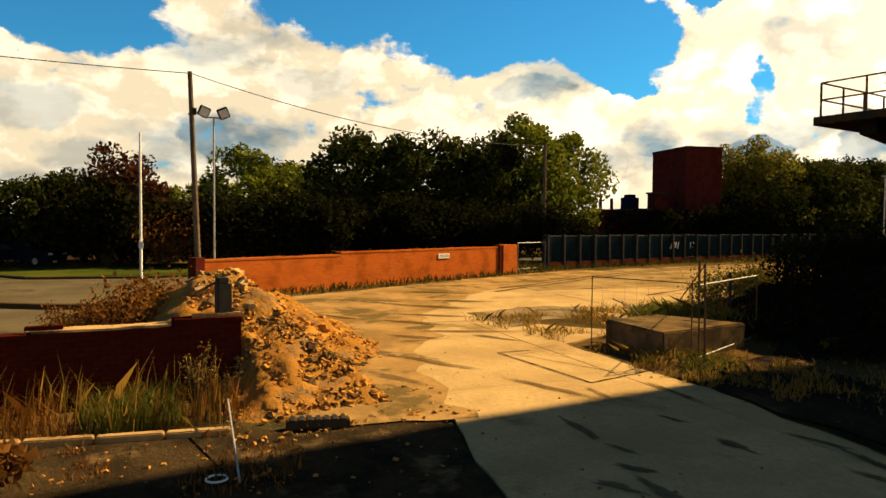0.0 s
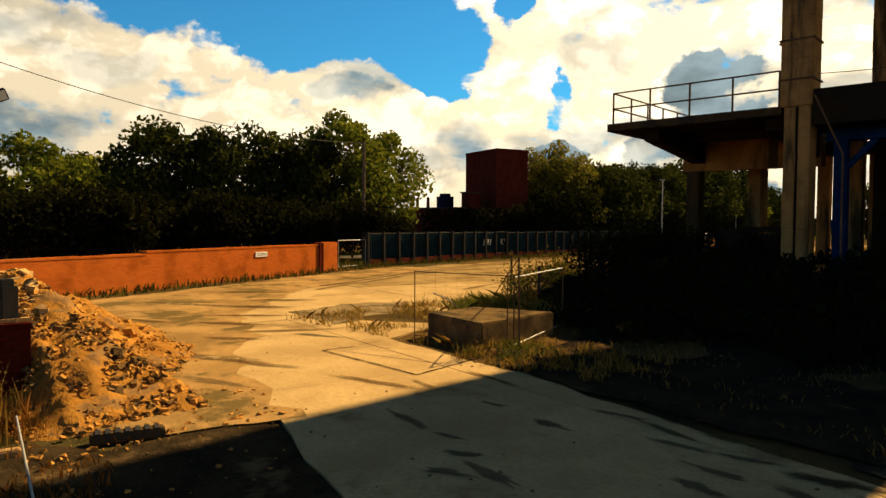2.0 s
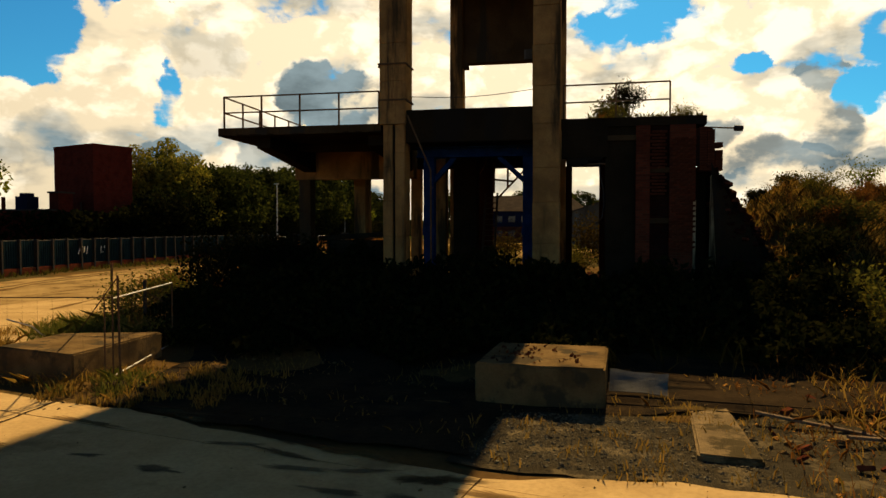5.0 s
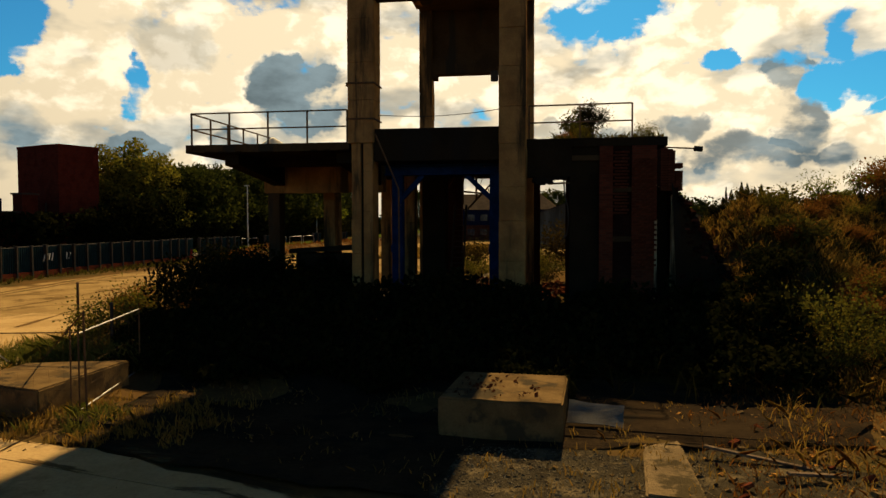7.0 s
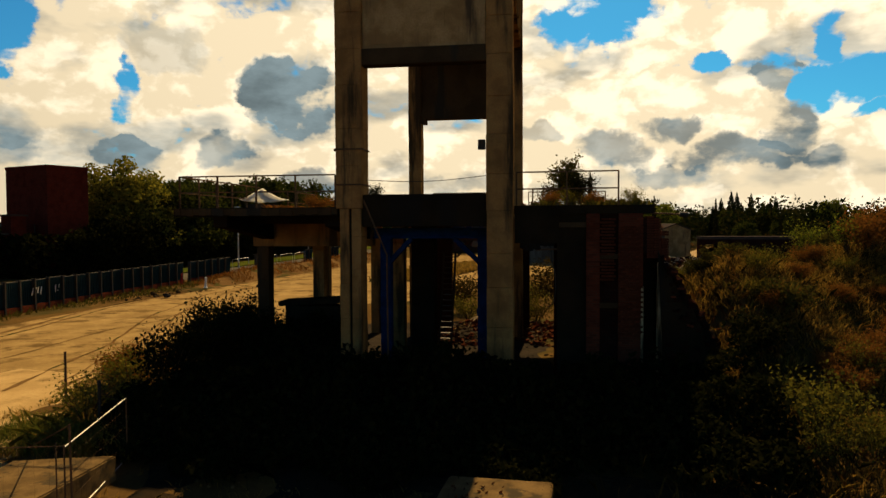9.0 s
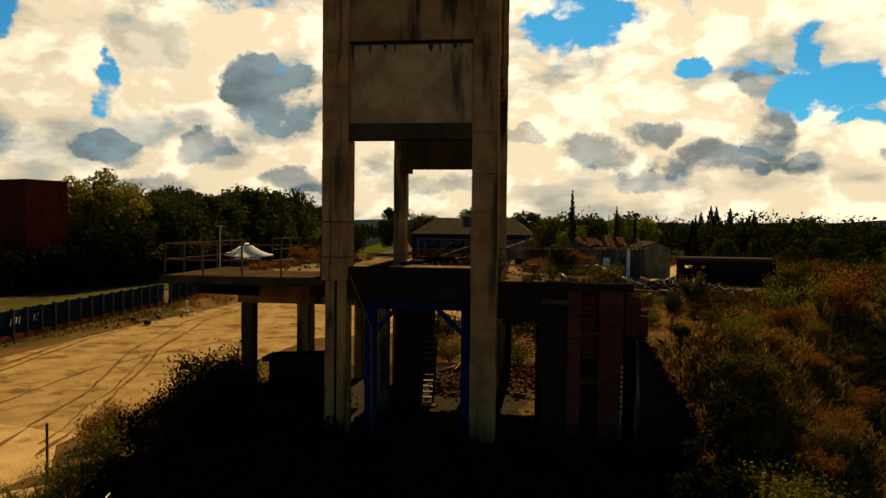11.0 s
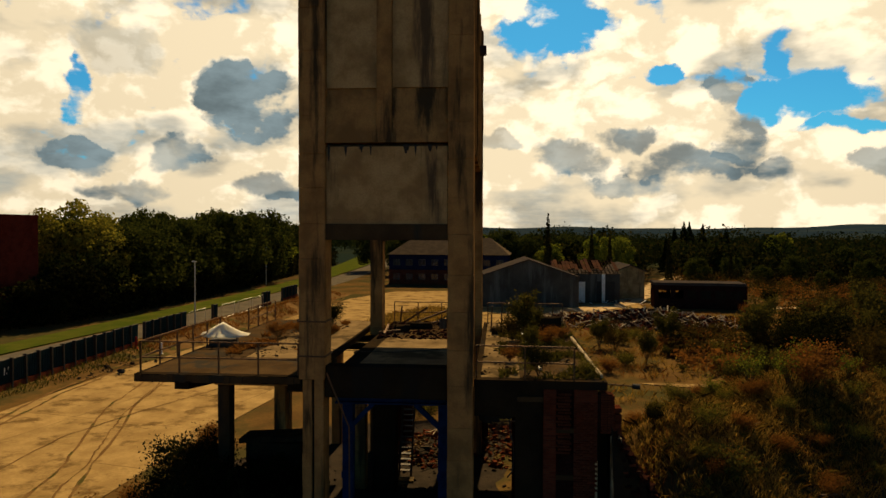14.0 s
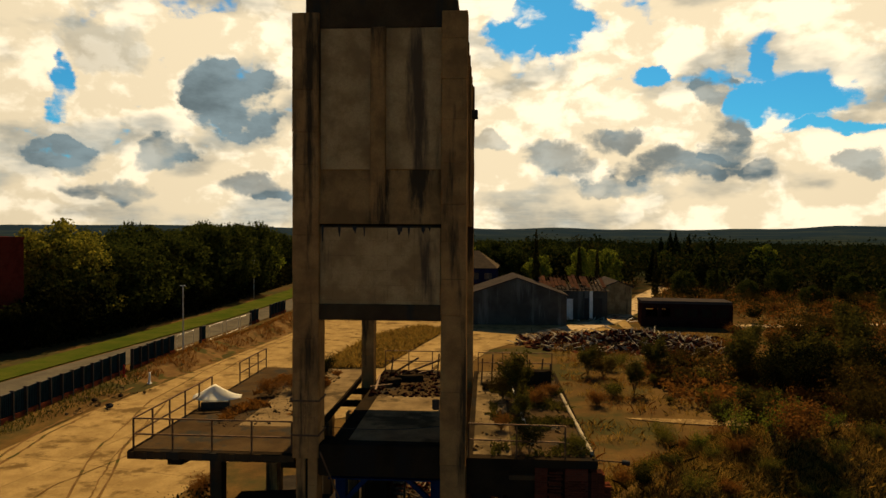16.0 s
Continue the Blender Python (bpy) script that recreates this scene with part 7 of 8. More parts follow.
    # tall willowy saplings on the field
    sap = make_bush("sapling", pose(14.7, 44, 0), 4.2, 1.3, LEAF_OLIVE, 12, "tall willowy olive-green sapling clump", "field saplings", 2600, (0.05, 0.14), 12)
    for x, y, s_ in ((16.2, 45.5, 0.85), (13.4, 46.2, 0.7), (6.1, 65, 0.8), (12.6, 66, 1.0), (19.5, 62, 1.2), (24, 60, 1.3), (27.5, 63, 1.25), (31, 66, 1.1), (18, 43, 0.7), (21.5, 58.5, 1.1), (22.5, 70, 1.2), (34, 74, 1.4), (9.4, 58, 0.7), (38, 84, 1.5), (40, 70, 1.3)):
        plant(sap, x, y, s_, random.uniform(0, 360), z=height(x, y) - 0.05)
    airy = make_bush("sapling", pose(11.2, 30.2, height(11.2, 30.2) - 0.05), 1.7, 0.85, LEAF, 13, "airy olive sapling on the crest of the mound", "crest saplings", 900, (0.025, 0.06), 15)
    for u, v, s_ in ((7.7, 8.2, 0.55), (8.1, 9.6, 0.38), (7.9, 5.0, 0.28)):
        p = TOWER @ Vector((u, v, 6.26))
        plant(sap, p.x, p.y, s_, random.uniform(0, 360), z=p.z)
    for x, y, s_ in ((9.9, 31.2, 1.0), (8.3, 31.4, 0.62), (12.6, 32.0, 0.9), (14.2, 31.5, 0.7)):
        plant(airy, x, y, s_, random.uniform(0, 360), z=height(x, y) - 0.05)
    # far hedge behind the field, low trees along the wall
    for k in range(18):
        x, y, _ = polar(-95 + 2.5 * k + rng.normal(), 52 + 4 * rng.random())
        plant((dark, dark, red, dark)[k % 4], x, y, 0.75 + 0.4 * rng.random(), random.uniform(0, 360))
    for az, d, s_ in ((-92.5, 50, 0.55), (-91.2, 49.5, 0.6), (-90.0, 49.5, 0.6), (-88.8, 50, 0.6), (-87.4, 49.5, 0.65), (-86.2, 49, 0.6), (-85.0, 49.5, 0.6), (-83.8, 50, 0.6), (-96.4, 46, 0.55), (-97.6, 45, 0.5), (-98.8, 46, 0.55)):
        x, y, _ = polar(az, d)
        plant(dark, x, y, s_, random.uniform(0, 360))
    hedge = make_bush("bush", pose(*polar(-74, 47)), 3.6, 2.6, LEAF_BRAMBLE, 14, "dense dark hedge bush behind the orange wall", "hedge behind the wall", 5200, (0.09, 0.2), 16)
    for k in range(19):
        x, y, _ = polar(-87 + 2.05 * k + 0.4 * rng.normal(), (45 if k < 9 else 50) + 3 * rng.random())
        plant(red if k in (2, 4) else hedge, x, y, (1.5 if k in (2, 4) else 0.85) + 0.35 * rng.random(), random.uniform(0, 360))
    # Dark hedge bushes added to blacken the shaded foot of these trees.
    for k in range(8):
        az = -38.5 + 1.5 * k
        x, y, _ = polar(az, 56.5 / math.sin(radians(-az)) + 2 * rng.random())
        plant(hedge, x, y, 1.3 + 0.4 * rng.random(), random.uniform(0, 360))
    for x, y, s_ in ((-14.3, 0.0, 0.80), (-15.3, -0.4, 0.72), (-13.5, 0.35, 0.55), (-16.6, -1.2, 0.5)):
        plant(red, x, y, s_, random.uniform(0, 360))


build_bushes()


def scatter(n, rng, x0, x1, y0, y1, keep=None):
    x, y = x0 + (x1 - x0) * rng.random(n), y0 + (y1 - y0) * rng.random(n)
    pts = [(a, b, height(a, b)) for a, b in zip(x, y) if keep is None or keep(a, b)]
    return np.array(pts)


def build_brambles():
    rng = np.random.default_rng(41)

    def keep(x, y):
        edge = 12.2 + 1.0 * noise.noise((x * 0.6, 3.3, 0)) + (1.2 if x > -0.2 else 0)
        return edge < y < (25.2 if x < -8.2 else 19.6) and free_edge(y) < x < 5.0

    def free_edge(y):
        return max(-13.4, -0.7 - 0.73 * (y + 1.4)) + 1.3 * noise.noise((y * 0.6, 0, 0)) + 0.6 * noise.noise((y * 2.3, 5, 0))
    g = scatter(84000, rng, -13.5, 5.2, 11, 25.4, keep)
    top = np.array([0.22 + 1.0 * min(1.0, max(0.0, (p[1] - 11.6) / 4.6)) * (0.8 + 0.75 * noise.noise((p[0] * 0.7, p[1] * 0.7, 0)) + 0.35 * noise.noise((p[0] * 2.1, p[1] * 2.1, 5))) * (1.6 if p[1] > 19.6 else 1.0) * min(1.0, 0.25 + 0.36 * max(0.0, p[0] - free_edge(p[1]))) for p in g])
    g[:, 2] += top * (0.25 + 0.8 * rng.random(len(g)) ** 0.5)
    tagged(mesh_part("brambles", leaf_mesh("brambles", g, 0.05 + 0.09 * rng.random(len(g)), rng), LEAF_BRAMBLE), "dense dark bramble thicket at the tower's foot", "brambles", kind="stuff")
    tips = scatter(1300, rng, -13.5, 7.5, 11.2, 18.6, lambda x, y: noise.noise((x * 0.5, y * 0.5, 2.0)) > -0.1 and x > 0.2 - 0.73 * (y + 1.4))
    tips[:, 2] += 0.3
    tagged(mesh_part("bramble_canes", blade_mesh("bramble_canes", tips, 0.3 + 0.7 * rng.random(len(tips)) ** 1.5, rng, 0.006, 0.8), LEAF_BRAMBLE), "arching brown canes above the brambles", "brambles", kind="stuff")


build_brambles()


def grass(name, mat, seed, label, n, area_, h, keep=None, width=0.012, lean=0.35, lift=0.0):
    rng = np.random.default_rng(seed)
    g = scatter(n, rng, *area_, keep)
    g[:, 2] += lift
    hh = h[0] + (h[1] - h[0]) * rng.random(len(g)) ** 1.5
    tagged(mesh_part(name, blade_mesh(name, g, hh, rng, width, lean), mat), label, "grass", kind="stuff")


def patchy(scale, cut, seed=0.0):
    return lambda x, y: noise.noise((x * scale, y * scale, seed)) > cut


grass("wall_grass", GREEN_GRASS, 51, "tall green grass before the brick wall", 2200, (-10.4, -9.4, -1.2, 0.0), (0.15, 0.6), patchy(1.5, -0.05), 0.005, 0.35)
grass("tall_stalks", STRAW, 66, "tall dry seed stalks before the brick wall", 520, (-10.7, -9.3, -4.2, 0.8), (0.5, 1.05), patchy(1.6, 0.0, 11), 0.007, 0.2)
grass("wall_weeds", RUSSET, 52, "dry russet weeds before the brick wall", 2600, (-10.7, -9.4, -5.5, 0.9), (0.15, 0.75), patchy(1.3, 0.08, 4), 0.006, 0.3)
grass("straw_weeds", STRAW, 53, "straw-coloured weeds along the kerb", 900, (-10.3, -8.6, -6, 1.0), (0.04, 0.25), patchy(1.2, 0.05, 8), 0.005)
grass("back_weeds", RUSSET, 54, "russet weeds behind the brick wall", 2600, (-16.5, -11.7, -3.2, 0.5), (0.12, 0.6), patchy(0.6, -0.15, 2), 0.016)
grass("soil_weeds", RUSSET, 55, "sparse low weeds on dark soil", 3500, (-9.0, -6.7, -5, 1.6), (0.03, 0.16), patchy(0.9, 0.05, 1), 0.010)
grass("fence_weeds", STRAW, 56, "dry grass round the fenced block", 14000, (-16.5, -9.5, 8.6, 18.5), (0.05, 0.34), lambda x, y: not (-12.4 < x < -9.6 and 9.1 < y < 12.8) and noise.noise((x * 0.8, y * 0.8, 5)) > -0.1, 0.008, 0.6)
grass("edge_grass", STRAW, 57, "tawny grass tufts along the fence foot", 2600, (-9.6, -6.2, 8.0, 11.0), (0.06, 0.3), patchy(1.2, -0.05, 6), 0.010)
grass("gravel_weeds", STRAW, 58, "low tawny tufts along the concrete edge", 2600, (-2.2, 6.5, 6.7, 10.5), (0.04, 0.22), patchy(1.5, 0.05, 3), 0.008)
grass("wall_foot_grass", LEAF_OLIVE, 59, "olive weeds along the orange wall's foot", 9000, (-35.5, -23.0, 3.0, 34), (0.08, 0.42), lambda x, y: -0.9 < (x + 24.2 + 0.385 * (y - 1.6)) < 0.9 + 0.8 * noise.noise((y * 0.5, 0, 0)), 0.03)
grass("hoarding_grass", LEAF_OLIVE, 60, "dull olive weeds along the hoarding's foot", 11000, (-38.5, -32.0, 24, 110), (0.08, 0.42), lambda x, y: x < -34.6 - (y - 26) * 0.055 + 1.6 * noise.noise((x * 0.3, y * 0.3, 0)) + 1.2 if y < 60 else x < -35.5 + 1.5 * noise.noise((x * 0.3, y * 0.3, 0)), 0.035)
grass("field_grass", STRAW, 61, "dry tawny grass over the mound", 45000, (3.2, 24, 9, 34), (0.08, 0.42), lambda x, y: noise.noise((x * 0.3, y * 0.3, 0)) > (-0.2 if y > 25.5 else 0.1 if y > 18 and x > 5 else -0.15) and noise.noise((x * 1.7, y * 1.7, 3)) > 0.0, 0.010, 0.6)
grass("bank_straw", STRAW, 96, "sunlit tawny grass over the bank", 42000, (5.6, 22, 17.5, 33), (0.12, 0.5), lambda x, y: noise.noise((x * 0.45, y * 0.45, 4)) > (-0.25 if y > 22 else 0.05), 0.009, 0.5)
grass("field_russet", RUSSET, 62, "russet dock and weeds over the mound", 30000, (3.2, 30, 9, 36), (0.1, 0.5), lambda x, y: noise.noise((x * 0.3, y * 0.3, 7)) > (0.0 if y > 27.5 else 0.15) and noise.noise((x * 1.5, y * 1.5, 8)) > -0.05, 0.012, 0.7)
grass("bank_grass", STRAW, 96, "tawny grass over the bank beside the annex", 40000, (3.5, 17, 13.5, 33), (0.12, 0.5), lambda x, y: noise.noise((x * 0.35, y * 0.35, 6)) > -0.12 and noise.noise((x * 1.4, y * 1.4, 2)) > -0.15, 0.012, 0.6)
grass("bank_weeds", LEAF_SCRUB, 97, "dark brown weeds over the bank beside the annex", 14000, (3.5, 19, 13.0, 33), (0.15, 0.6), lambda x, y: noise.noise((x * 0.5, y * 0.5, 11)) > -0.25, 0.016, 0.7)
grass("bank_green", LEAF_OLIVE, 98, "olive weeds over the bank", 20000, (3.5, 21, 12.5, 33), (0.12, 0.5), lambda x, y: noise.noise((x * 0.4, y * 0.4, 15)) > 0.0, 0.014, 0.7)
grass("meadow_grass", STRAW, 64, "dry tawny grass over the field", 75000, (3.5, 60, 32, 95), (0.15, 0.6), lambda x, y: not (abs(y - 49.5) < 1.4) and noise.noise((x * 0.16, y * 0.16, 0)) > -0.15 and noise.noise((x * 0.9, y * 0.9, 3)) > 0.0 and x < 0.75 * y + 10, 0.022, 0.6)
grass("meadow_russet", RUSSET, 65, "russet weeds over the field", 40000, (3.5, 60, 32, 95), (0.15, 0.75), lambda x, y: not (abs(y - 49.5) < 1.4) and noise.noise((x * 0.2, y * 0.2, 7)) > 0.0 and noise.noise((x * 0.8, y * 0.8, 9)) > -0.1 and x < 0.75 * y + 10, 0.025, 0.7)
ISLAND = [(-20.5, 64), (-14.2, 65.5), (-12.4, 80), (-10.8, 92), (-15, 96), (-20, 84)]


def build_island():
    bm = bmesh.new()
    prism(bm, ISLAND, -0.1, 0.09)
    tagged(part("grass_island", bm, SOIL), "island of rough dry grass in the concrete yard", "grass", kind="structure")


build_island()
grass("far_grass", STRAW, 63, "tall dry grass on the island in the yard", 16000, (-20.5, -10.8, 64, 96), (0.25, 0.8), lambda x, y: len(clip_cell(ISLAND, x - 0.01, y - 0.01, x + 0.01, y + 0.01)) > 2, 0.04, 0.5, 0.08)



def build_bank():
    """An earth bank between the yard and the roadside fence."""
    rng = np.random.default_rng(70)

    def lie(x, y):
        f = min(1.0, max(0.0, (y - 55) / 14)) * min(1.0, max(0.0, (116 - y) / 8))
        return f * 0.95 * math.exp(-((x + 35.2 + 0.6 * math.sin(y * 0.2)) / 1.7) ** 2) + 0.18 * noise.noise((x * 0.8, y * 0.8, 0)) - 0.06
    st, verts, faces = 0.45, [], []
    nx, ny = 18, 140
    for j in range(ny):
        for i in range(nx):
            x, y = -39.0 + i * st, 54 + j * st
            verts.append((x, y, lie(x, y)))
    faces = [(j * nx + i, j * nx + i + 1, (j + 1) * nx + i + 1, (j + 1) * nx + i) for j in range(ny - 1) for i in range(nx - 1)]
    ob = mesh_part("earth_bank", soup("earth_bank", verts, faces), DIRT_DARK, smooth=True)
    tagged(ob, "low brown earth bank with weeds beside the fence", "earth bank", kind="structure")
    n = 9000
    x, y = -39 + 8 * rng.random(n), 54 + 62 * rng.random(n)
    pts = np.array([(a, b, lie(a, b)) for a, b in zip(x, y) if lie(a, b) > 0.05 and noise.noise((a * 0.4, b * 0.4, 2)) > -0.1])
    tagged(mesh_part("bank_weeds", blade_mesh("bank_weeds", pts, 0.15 + 0.5 * rng.random(len(pts)), rng, 0.03, 0.5), RUSSET), "russet weeds on the earth bank", "weeds", kind="stuff")


build_bank()


def build_deck_growth():
    rng = np.random.default_rng(71)
    n = 9000
    for name, mat, u0, u1, v0, v1, z, label in (("deck_moss", RUSSET, -4.2, -1.2, 4.0, 13.5, 6.262, "russet moss and weeds over the deck"), ("deck_weeds", LEAF_OLIVE, 6.6, 10.0, 0.6, 14.0, 6.262, "sparse olive weeds over the annex roof")):
        u, v = u0 + (u1 - u0) * rng.random(n), v0 + (v1 - v0) * rng.random(n)
        pts = np.array([tuple(TOWER @ Vector((a, b, z))) for a, b in zip(u, v) if noise.noise((a * 0.7, b * 0.7, 1.5)) > 0.08])
        tagged(mesh_part(name, blade_mesh(name, pts, 0.05 + 0.25 * rng.random(len(pts)) ** 2, rng, 0.03, 0.8), mat), label, "weeds", kind="stuff")


build_deck_growth()


def build_woods():
    """Distant woodland as one canopy of leaf masses, uneven along its top."""
    rng = np.random.default_rng(72)

    def canopy(name, n, az0, az1, d0, d1, h0, h1, size, mat, label, sc):
        az, d = np.radians(az0 + (az1 - az0) * rng.random(n)), d0 + (d1 - d0) * rng.random(n) ** 1.3
        x, y = d * np.sin(az), d * np.cos(az)
        pts = []
        for a, b, k in zip(x, y, rng.random(n)):
            t = noise.noise((a * sc, b * sc, 0.0)) * 0.6 + noise.noise((a * sc * 3.1, b * sc * 3.1, 4.0)) * 0.5
            top = h0 + (h1 - h0) * (0.45 + t)
            if b < 118 and a < 33 and (b > 70 or a < 12) or abs(b - 49.5) < 1.8 or abs(b - 105) < 3.2 or b < 186 and abs(a - 18 - (b - 120) * 0.25) < 3.2:
                continue
            if b < 80:
                top *= 0.6
            if top > h0 * 0.5:
                pts.append((a, b, height(a, b) + max(0.2, top) * (0.1 + 0.9 * k ** 0.45)))
        pts = np.array(pts)
        tagged(mesh_part(name, leaf_mesh(name, pts, size[0] + (size[1] - size[0]) * rng.random(len(pts)), rng), mat), label, "woodland", kind="stuff")
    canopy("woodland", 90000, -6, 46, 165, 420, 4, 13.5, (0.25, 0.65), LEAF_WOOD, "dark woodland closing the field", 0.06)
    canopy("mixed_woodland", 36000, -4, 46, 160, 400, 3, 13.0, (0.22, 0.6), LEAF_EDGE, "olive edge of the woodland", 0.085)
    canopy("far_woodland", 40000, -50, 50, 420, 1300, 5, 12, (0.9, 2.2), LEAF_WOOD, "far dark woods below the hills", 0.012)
    canopy("scrub", 52000, 9, 44, 62, 190, 0.2, 4.4, (0.10, 0.26), LEAF_SCRUB, "olive and tawny scrub over the field", 0.13)
    canopy("tawny_scrub", 30000, 8, 44, 55, 175, 0.5, 2.4, (0.12, 0.32), RUSSET, "tawny scrub over the field", 0.16)
    # Near-black leaf belt, added to give the black shade below the tree crowns.
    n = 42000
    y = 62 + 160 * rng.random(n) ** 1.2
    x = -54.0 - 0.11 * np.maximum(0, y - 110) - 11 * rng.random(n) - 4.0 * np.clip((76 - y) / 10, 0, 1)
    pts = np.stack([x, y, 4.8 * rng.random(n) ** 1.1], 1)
    tagged(mesh_part("undergrowth", leaf_mesh("undergrowth", pts, 0.2 + 0.25 * rng.random(n), rng), LEAF_BRAMBLE), "dark leaf mass put in as shade beneath the roadside trees", "undergrowth", kind="stuff")


build_woods()


def build_debris():
    rng = np.random.default_rng(73)
    rock_field("stones", None, BLOCK, rng, 900, lambda r: (-9 + 13 * r[0], 7.4 + 5.0 * r[1]), lambda x, y: height(x, y) + (0.0 if noise.noise((x, y, 3)) > -0.1 else -9), -1, (0.012, 0.07))
    tagged(scene.objects["stones"], "loose stones and litter on the dark soil", "stones")
    rock_field("soil_stones", None, ROCK, rng, 500, lambda r: (-9.2 + 4.5 * r[0], -4 + 7.0 * r[1]), lambda x, y: 0.0 if x < -6.4 or y < 1 else -9, -1, (0.01, 0.05))
    tagged(scene.objects["soil_stones"], "small pale stones on dark soil", "stones")
    rock_field("yard_crumbs", None, BLOCK, rng, 420, lambda r: (-16 + 18 * r[0], -2 + 9.0 * r[1]), lambda x, y: 0.02, -1, (0.008, 0.03))
    tagged(scene.objects["yard_crumbs"], "crumbs of concrete scattered on the yard", "stones")
    rock_field("path_litter", None, ROCK, rng, 900, lambda r: (1.7 + 6.5 * r[0], 6.3 + 6.5 * r[1]), lambda x, y: height(x, y) + (0.0 if noise.noise((x * 0.8, y * 0.8, 5)) > -0.15 else -9), -1, (0.012, 0.075))
    tagged(scene.objects["path_litter"], "broken brick and stone litter on brown earth", "stones")
    grass("litter_weeds", RUSSET, 95, "low russet weeds among the litter", 3600, (1.8, 9.5, 6.4, 13.5), (0.04, 0.26), patchy(0.9, -0.05, 12), 0.008, 0.6)
    grass("shade_weeds", STRAW, 74, "scattered weeds on shaded soil", 2500, (-8.5, 4.0, 7.8, 12.6), (0.03, 0.2), patchy(0.9, 0.08, 9), 0.008, 0.6)


build_debris()


def build_block_litter():
    rng = np.random.default_rng(78)
    pts = np.array([(-2.2 + 1.6 * rng.random() ** 1.5, 9.95 + 1.7 * rng.random(), 0.675) for _ in range(70)])
    tagged(mesh_part("fallen_leaves", leaf_mesh("fallen_leaves", pts, 0.02 + 0.04 * rng.random(len(pts)), rng), LEAF_RED), "fallen red leaves on the mossy block", "leaves", kind="stuff")


build_block_litter()
make_bush("dead_shrub", pose(-9.95, 0.25, 0), 1.0, 0.32, STRAW, 79, "dry tawny seed-head shrub before the brick wall", "wall shrubs", 420, (0.012, 0.03), 16)
make_bush("bush", pose(-10.2, -2.85, 0), 0.95, 0.4, LEAF_DARK, 77, "small leafy shrub beside the kerb", "wall shrubs", 700, (0.03, 0.06), 7)


def build_tracks():
    for k, (pts, w) in enumerate((([(-17.5, 19), (-20, 27), (-25, 38), (-28.5, 50), (-30, 66), (-29, 90)], 0.17), ([(-19.2, 18.5), (-21.8, 27), (-26.6, 38), (-30, 50), (-31.3, 66), (-30.4, 90)], 0.17), ([(-24, 22), (-25, 32), (-22, 44), (-20.5, 58), (-22, 75)], 0.12), ([(-18.3, 20), (-21, 28), (-24.5, 36), (-27.2, 45)], 0.10), ([(-23.0, 14), (-28.5, 27), (-31.8, 40), (-33, 52)], 0.22), ([(-24.2, 15), (-29.6, 28), (-32.8, 41), (-34, 54)], 0.30))):
        bm = bmesh.new()
        prev = None
        n = 60
        for i in range(n + 1):
            f = i / n * (len(pts) - 1)
            j = min(int(f), len(pts) - 2)
            a, b = Vector(pts[j]), Vector(pts[j + 1])
            p = a.lerp(b, f - j)
            d = (b - a).normalized()
            side = Vector((-d.y, d.x)) * w * max(0.06, 0.42 + 0.6 * noise.noise((i * 0.35, k, 0)))
            wob = Vector((-d.y, d.x)) * (0.35 * noise.noise((i * 0.12, k * 3, 4)) + 0.12 * noise.noise((i * 0.9, k * 5, 2)))
            cur = [bm.verts.new((*(p + wob + side), 0.034)), bm.verts.new((*(p + wob - side), 0.034))]
            if prev:
                bm.faces.new((prev[0], prev[1], cur[1], cur[0]))
            prev = cur
        tagged(part("tyre_track", bm, DIRT_DARK), "dark muddy tyre track across the concrete", "tyre track", "tyre tracks")
    # Soil sheet blackened to put the tower's shade into the ground.
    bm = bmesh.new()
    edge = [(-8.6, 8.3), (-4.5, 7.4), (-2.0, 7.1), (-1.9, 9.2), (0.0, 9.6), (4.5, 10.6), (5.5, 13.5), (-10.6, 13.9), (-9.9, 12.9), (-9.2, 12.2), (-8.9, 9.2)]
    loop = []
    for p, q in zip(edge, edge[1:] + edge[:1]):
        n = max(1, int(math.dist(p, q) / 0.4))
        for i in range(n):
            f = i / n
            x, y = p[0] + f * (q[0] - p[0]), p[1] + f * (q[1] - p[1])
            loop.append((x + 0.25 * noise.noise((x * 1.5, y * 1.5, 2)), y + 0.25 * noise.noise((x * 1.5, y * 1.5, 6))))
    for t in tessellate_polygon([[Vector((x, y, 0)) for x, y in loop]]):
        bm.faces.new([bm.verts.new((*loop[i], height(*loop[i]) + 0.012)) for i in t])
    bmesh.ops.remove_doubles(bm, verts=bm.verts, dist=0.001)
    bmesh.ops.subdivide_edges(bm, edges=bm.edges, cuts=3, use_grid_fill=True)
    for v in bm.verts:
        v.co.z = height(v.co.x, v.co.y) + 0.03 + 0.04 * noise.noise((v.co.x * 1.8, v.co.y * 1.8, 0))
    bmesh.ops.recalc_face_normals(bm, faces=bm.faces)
    tagged(part("dark_soil", bm, DARK_SOIL), "dark soil before the brambles, shade put into its colour", "soil", kind="structure")


build_tracks()

def ragged(outline, step=0.45, amount=0.22):
    out = []
    for p, q in zip(outline, outline[1:] + outline[:1]):
        L = math.dist(p, q)
        n = max(1, int(L / step)) if min(p[1], q[1]) < 14 else 1
        for i in range(n):
            f = i / n
            x, y = p[0] + f * (q[0] - p[0]), p[1] + f * (q[1] - p[1])
            k = amount if n > 1 else 0
            out.append((x + k * noise.noise((x * 1.3, y * 1.3, 0)) + k * 0.5 * noise.noise((x * 4, y * 4, 1)), y + k * noise.noise((x * 1.3, y * 1.3, 7)) + k * 0.5 * noise.noise((x * 4, y * 4, 9))))
    return out


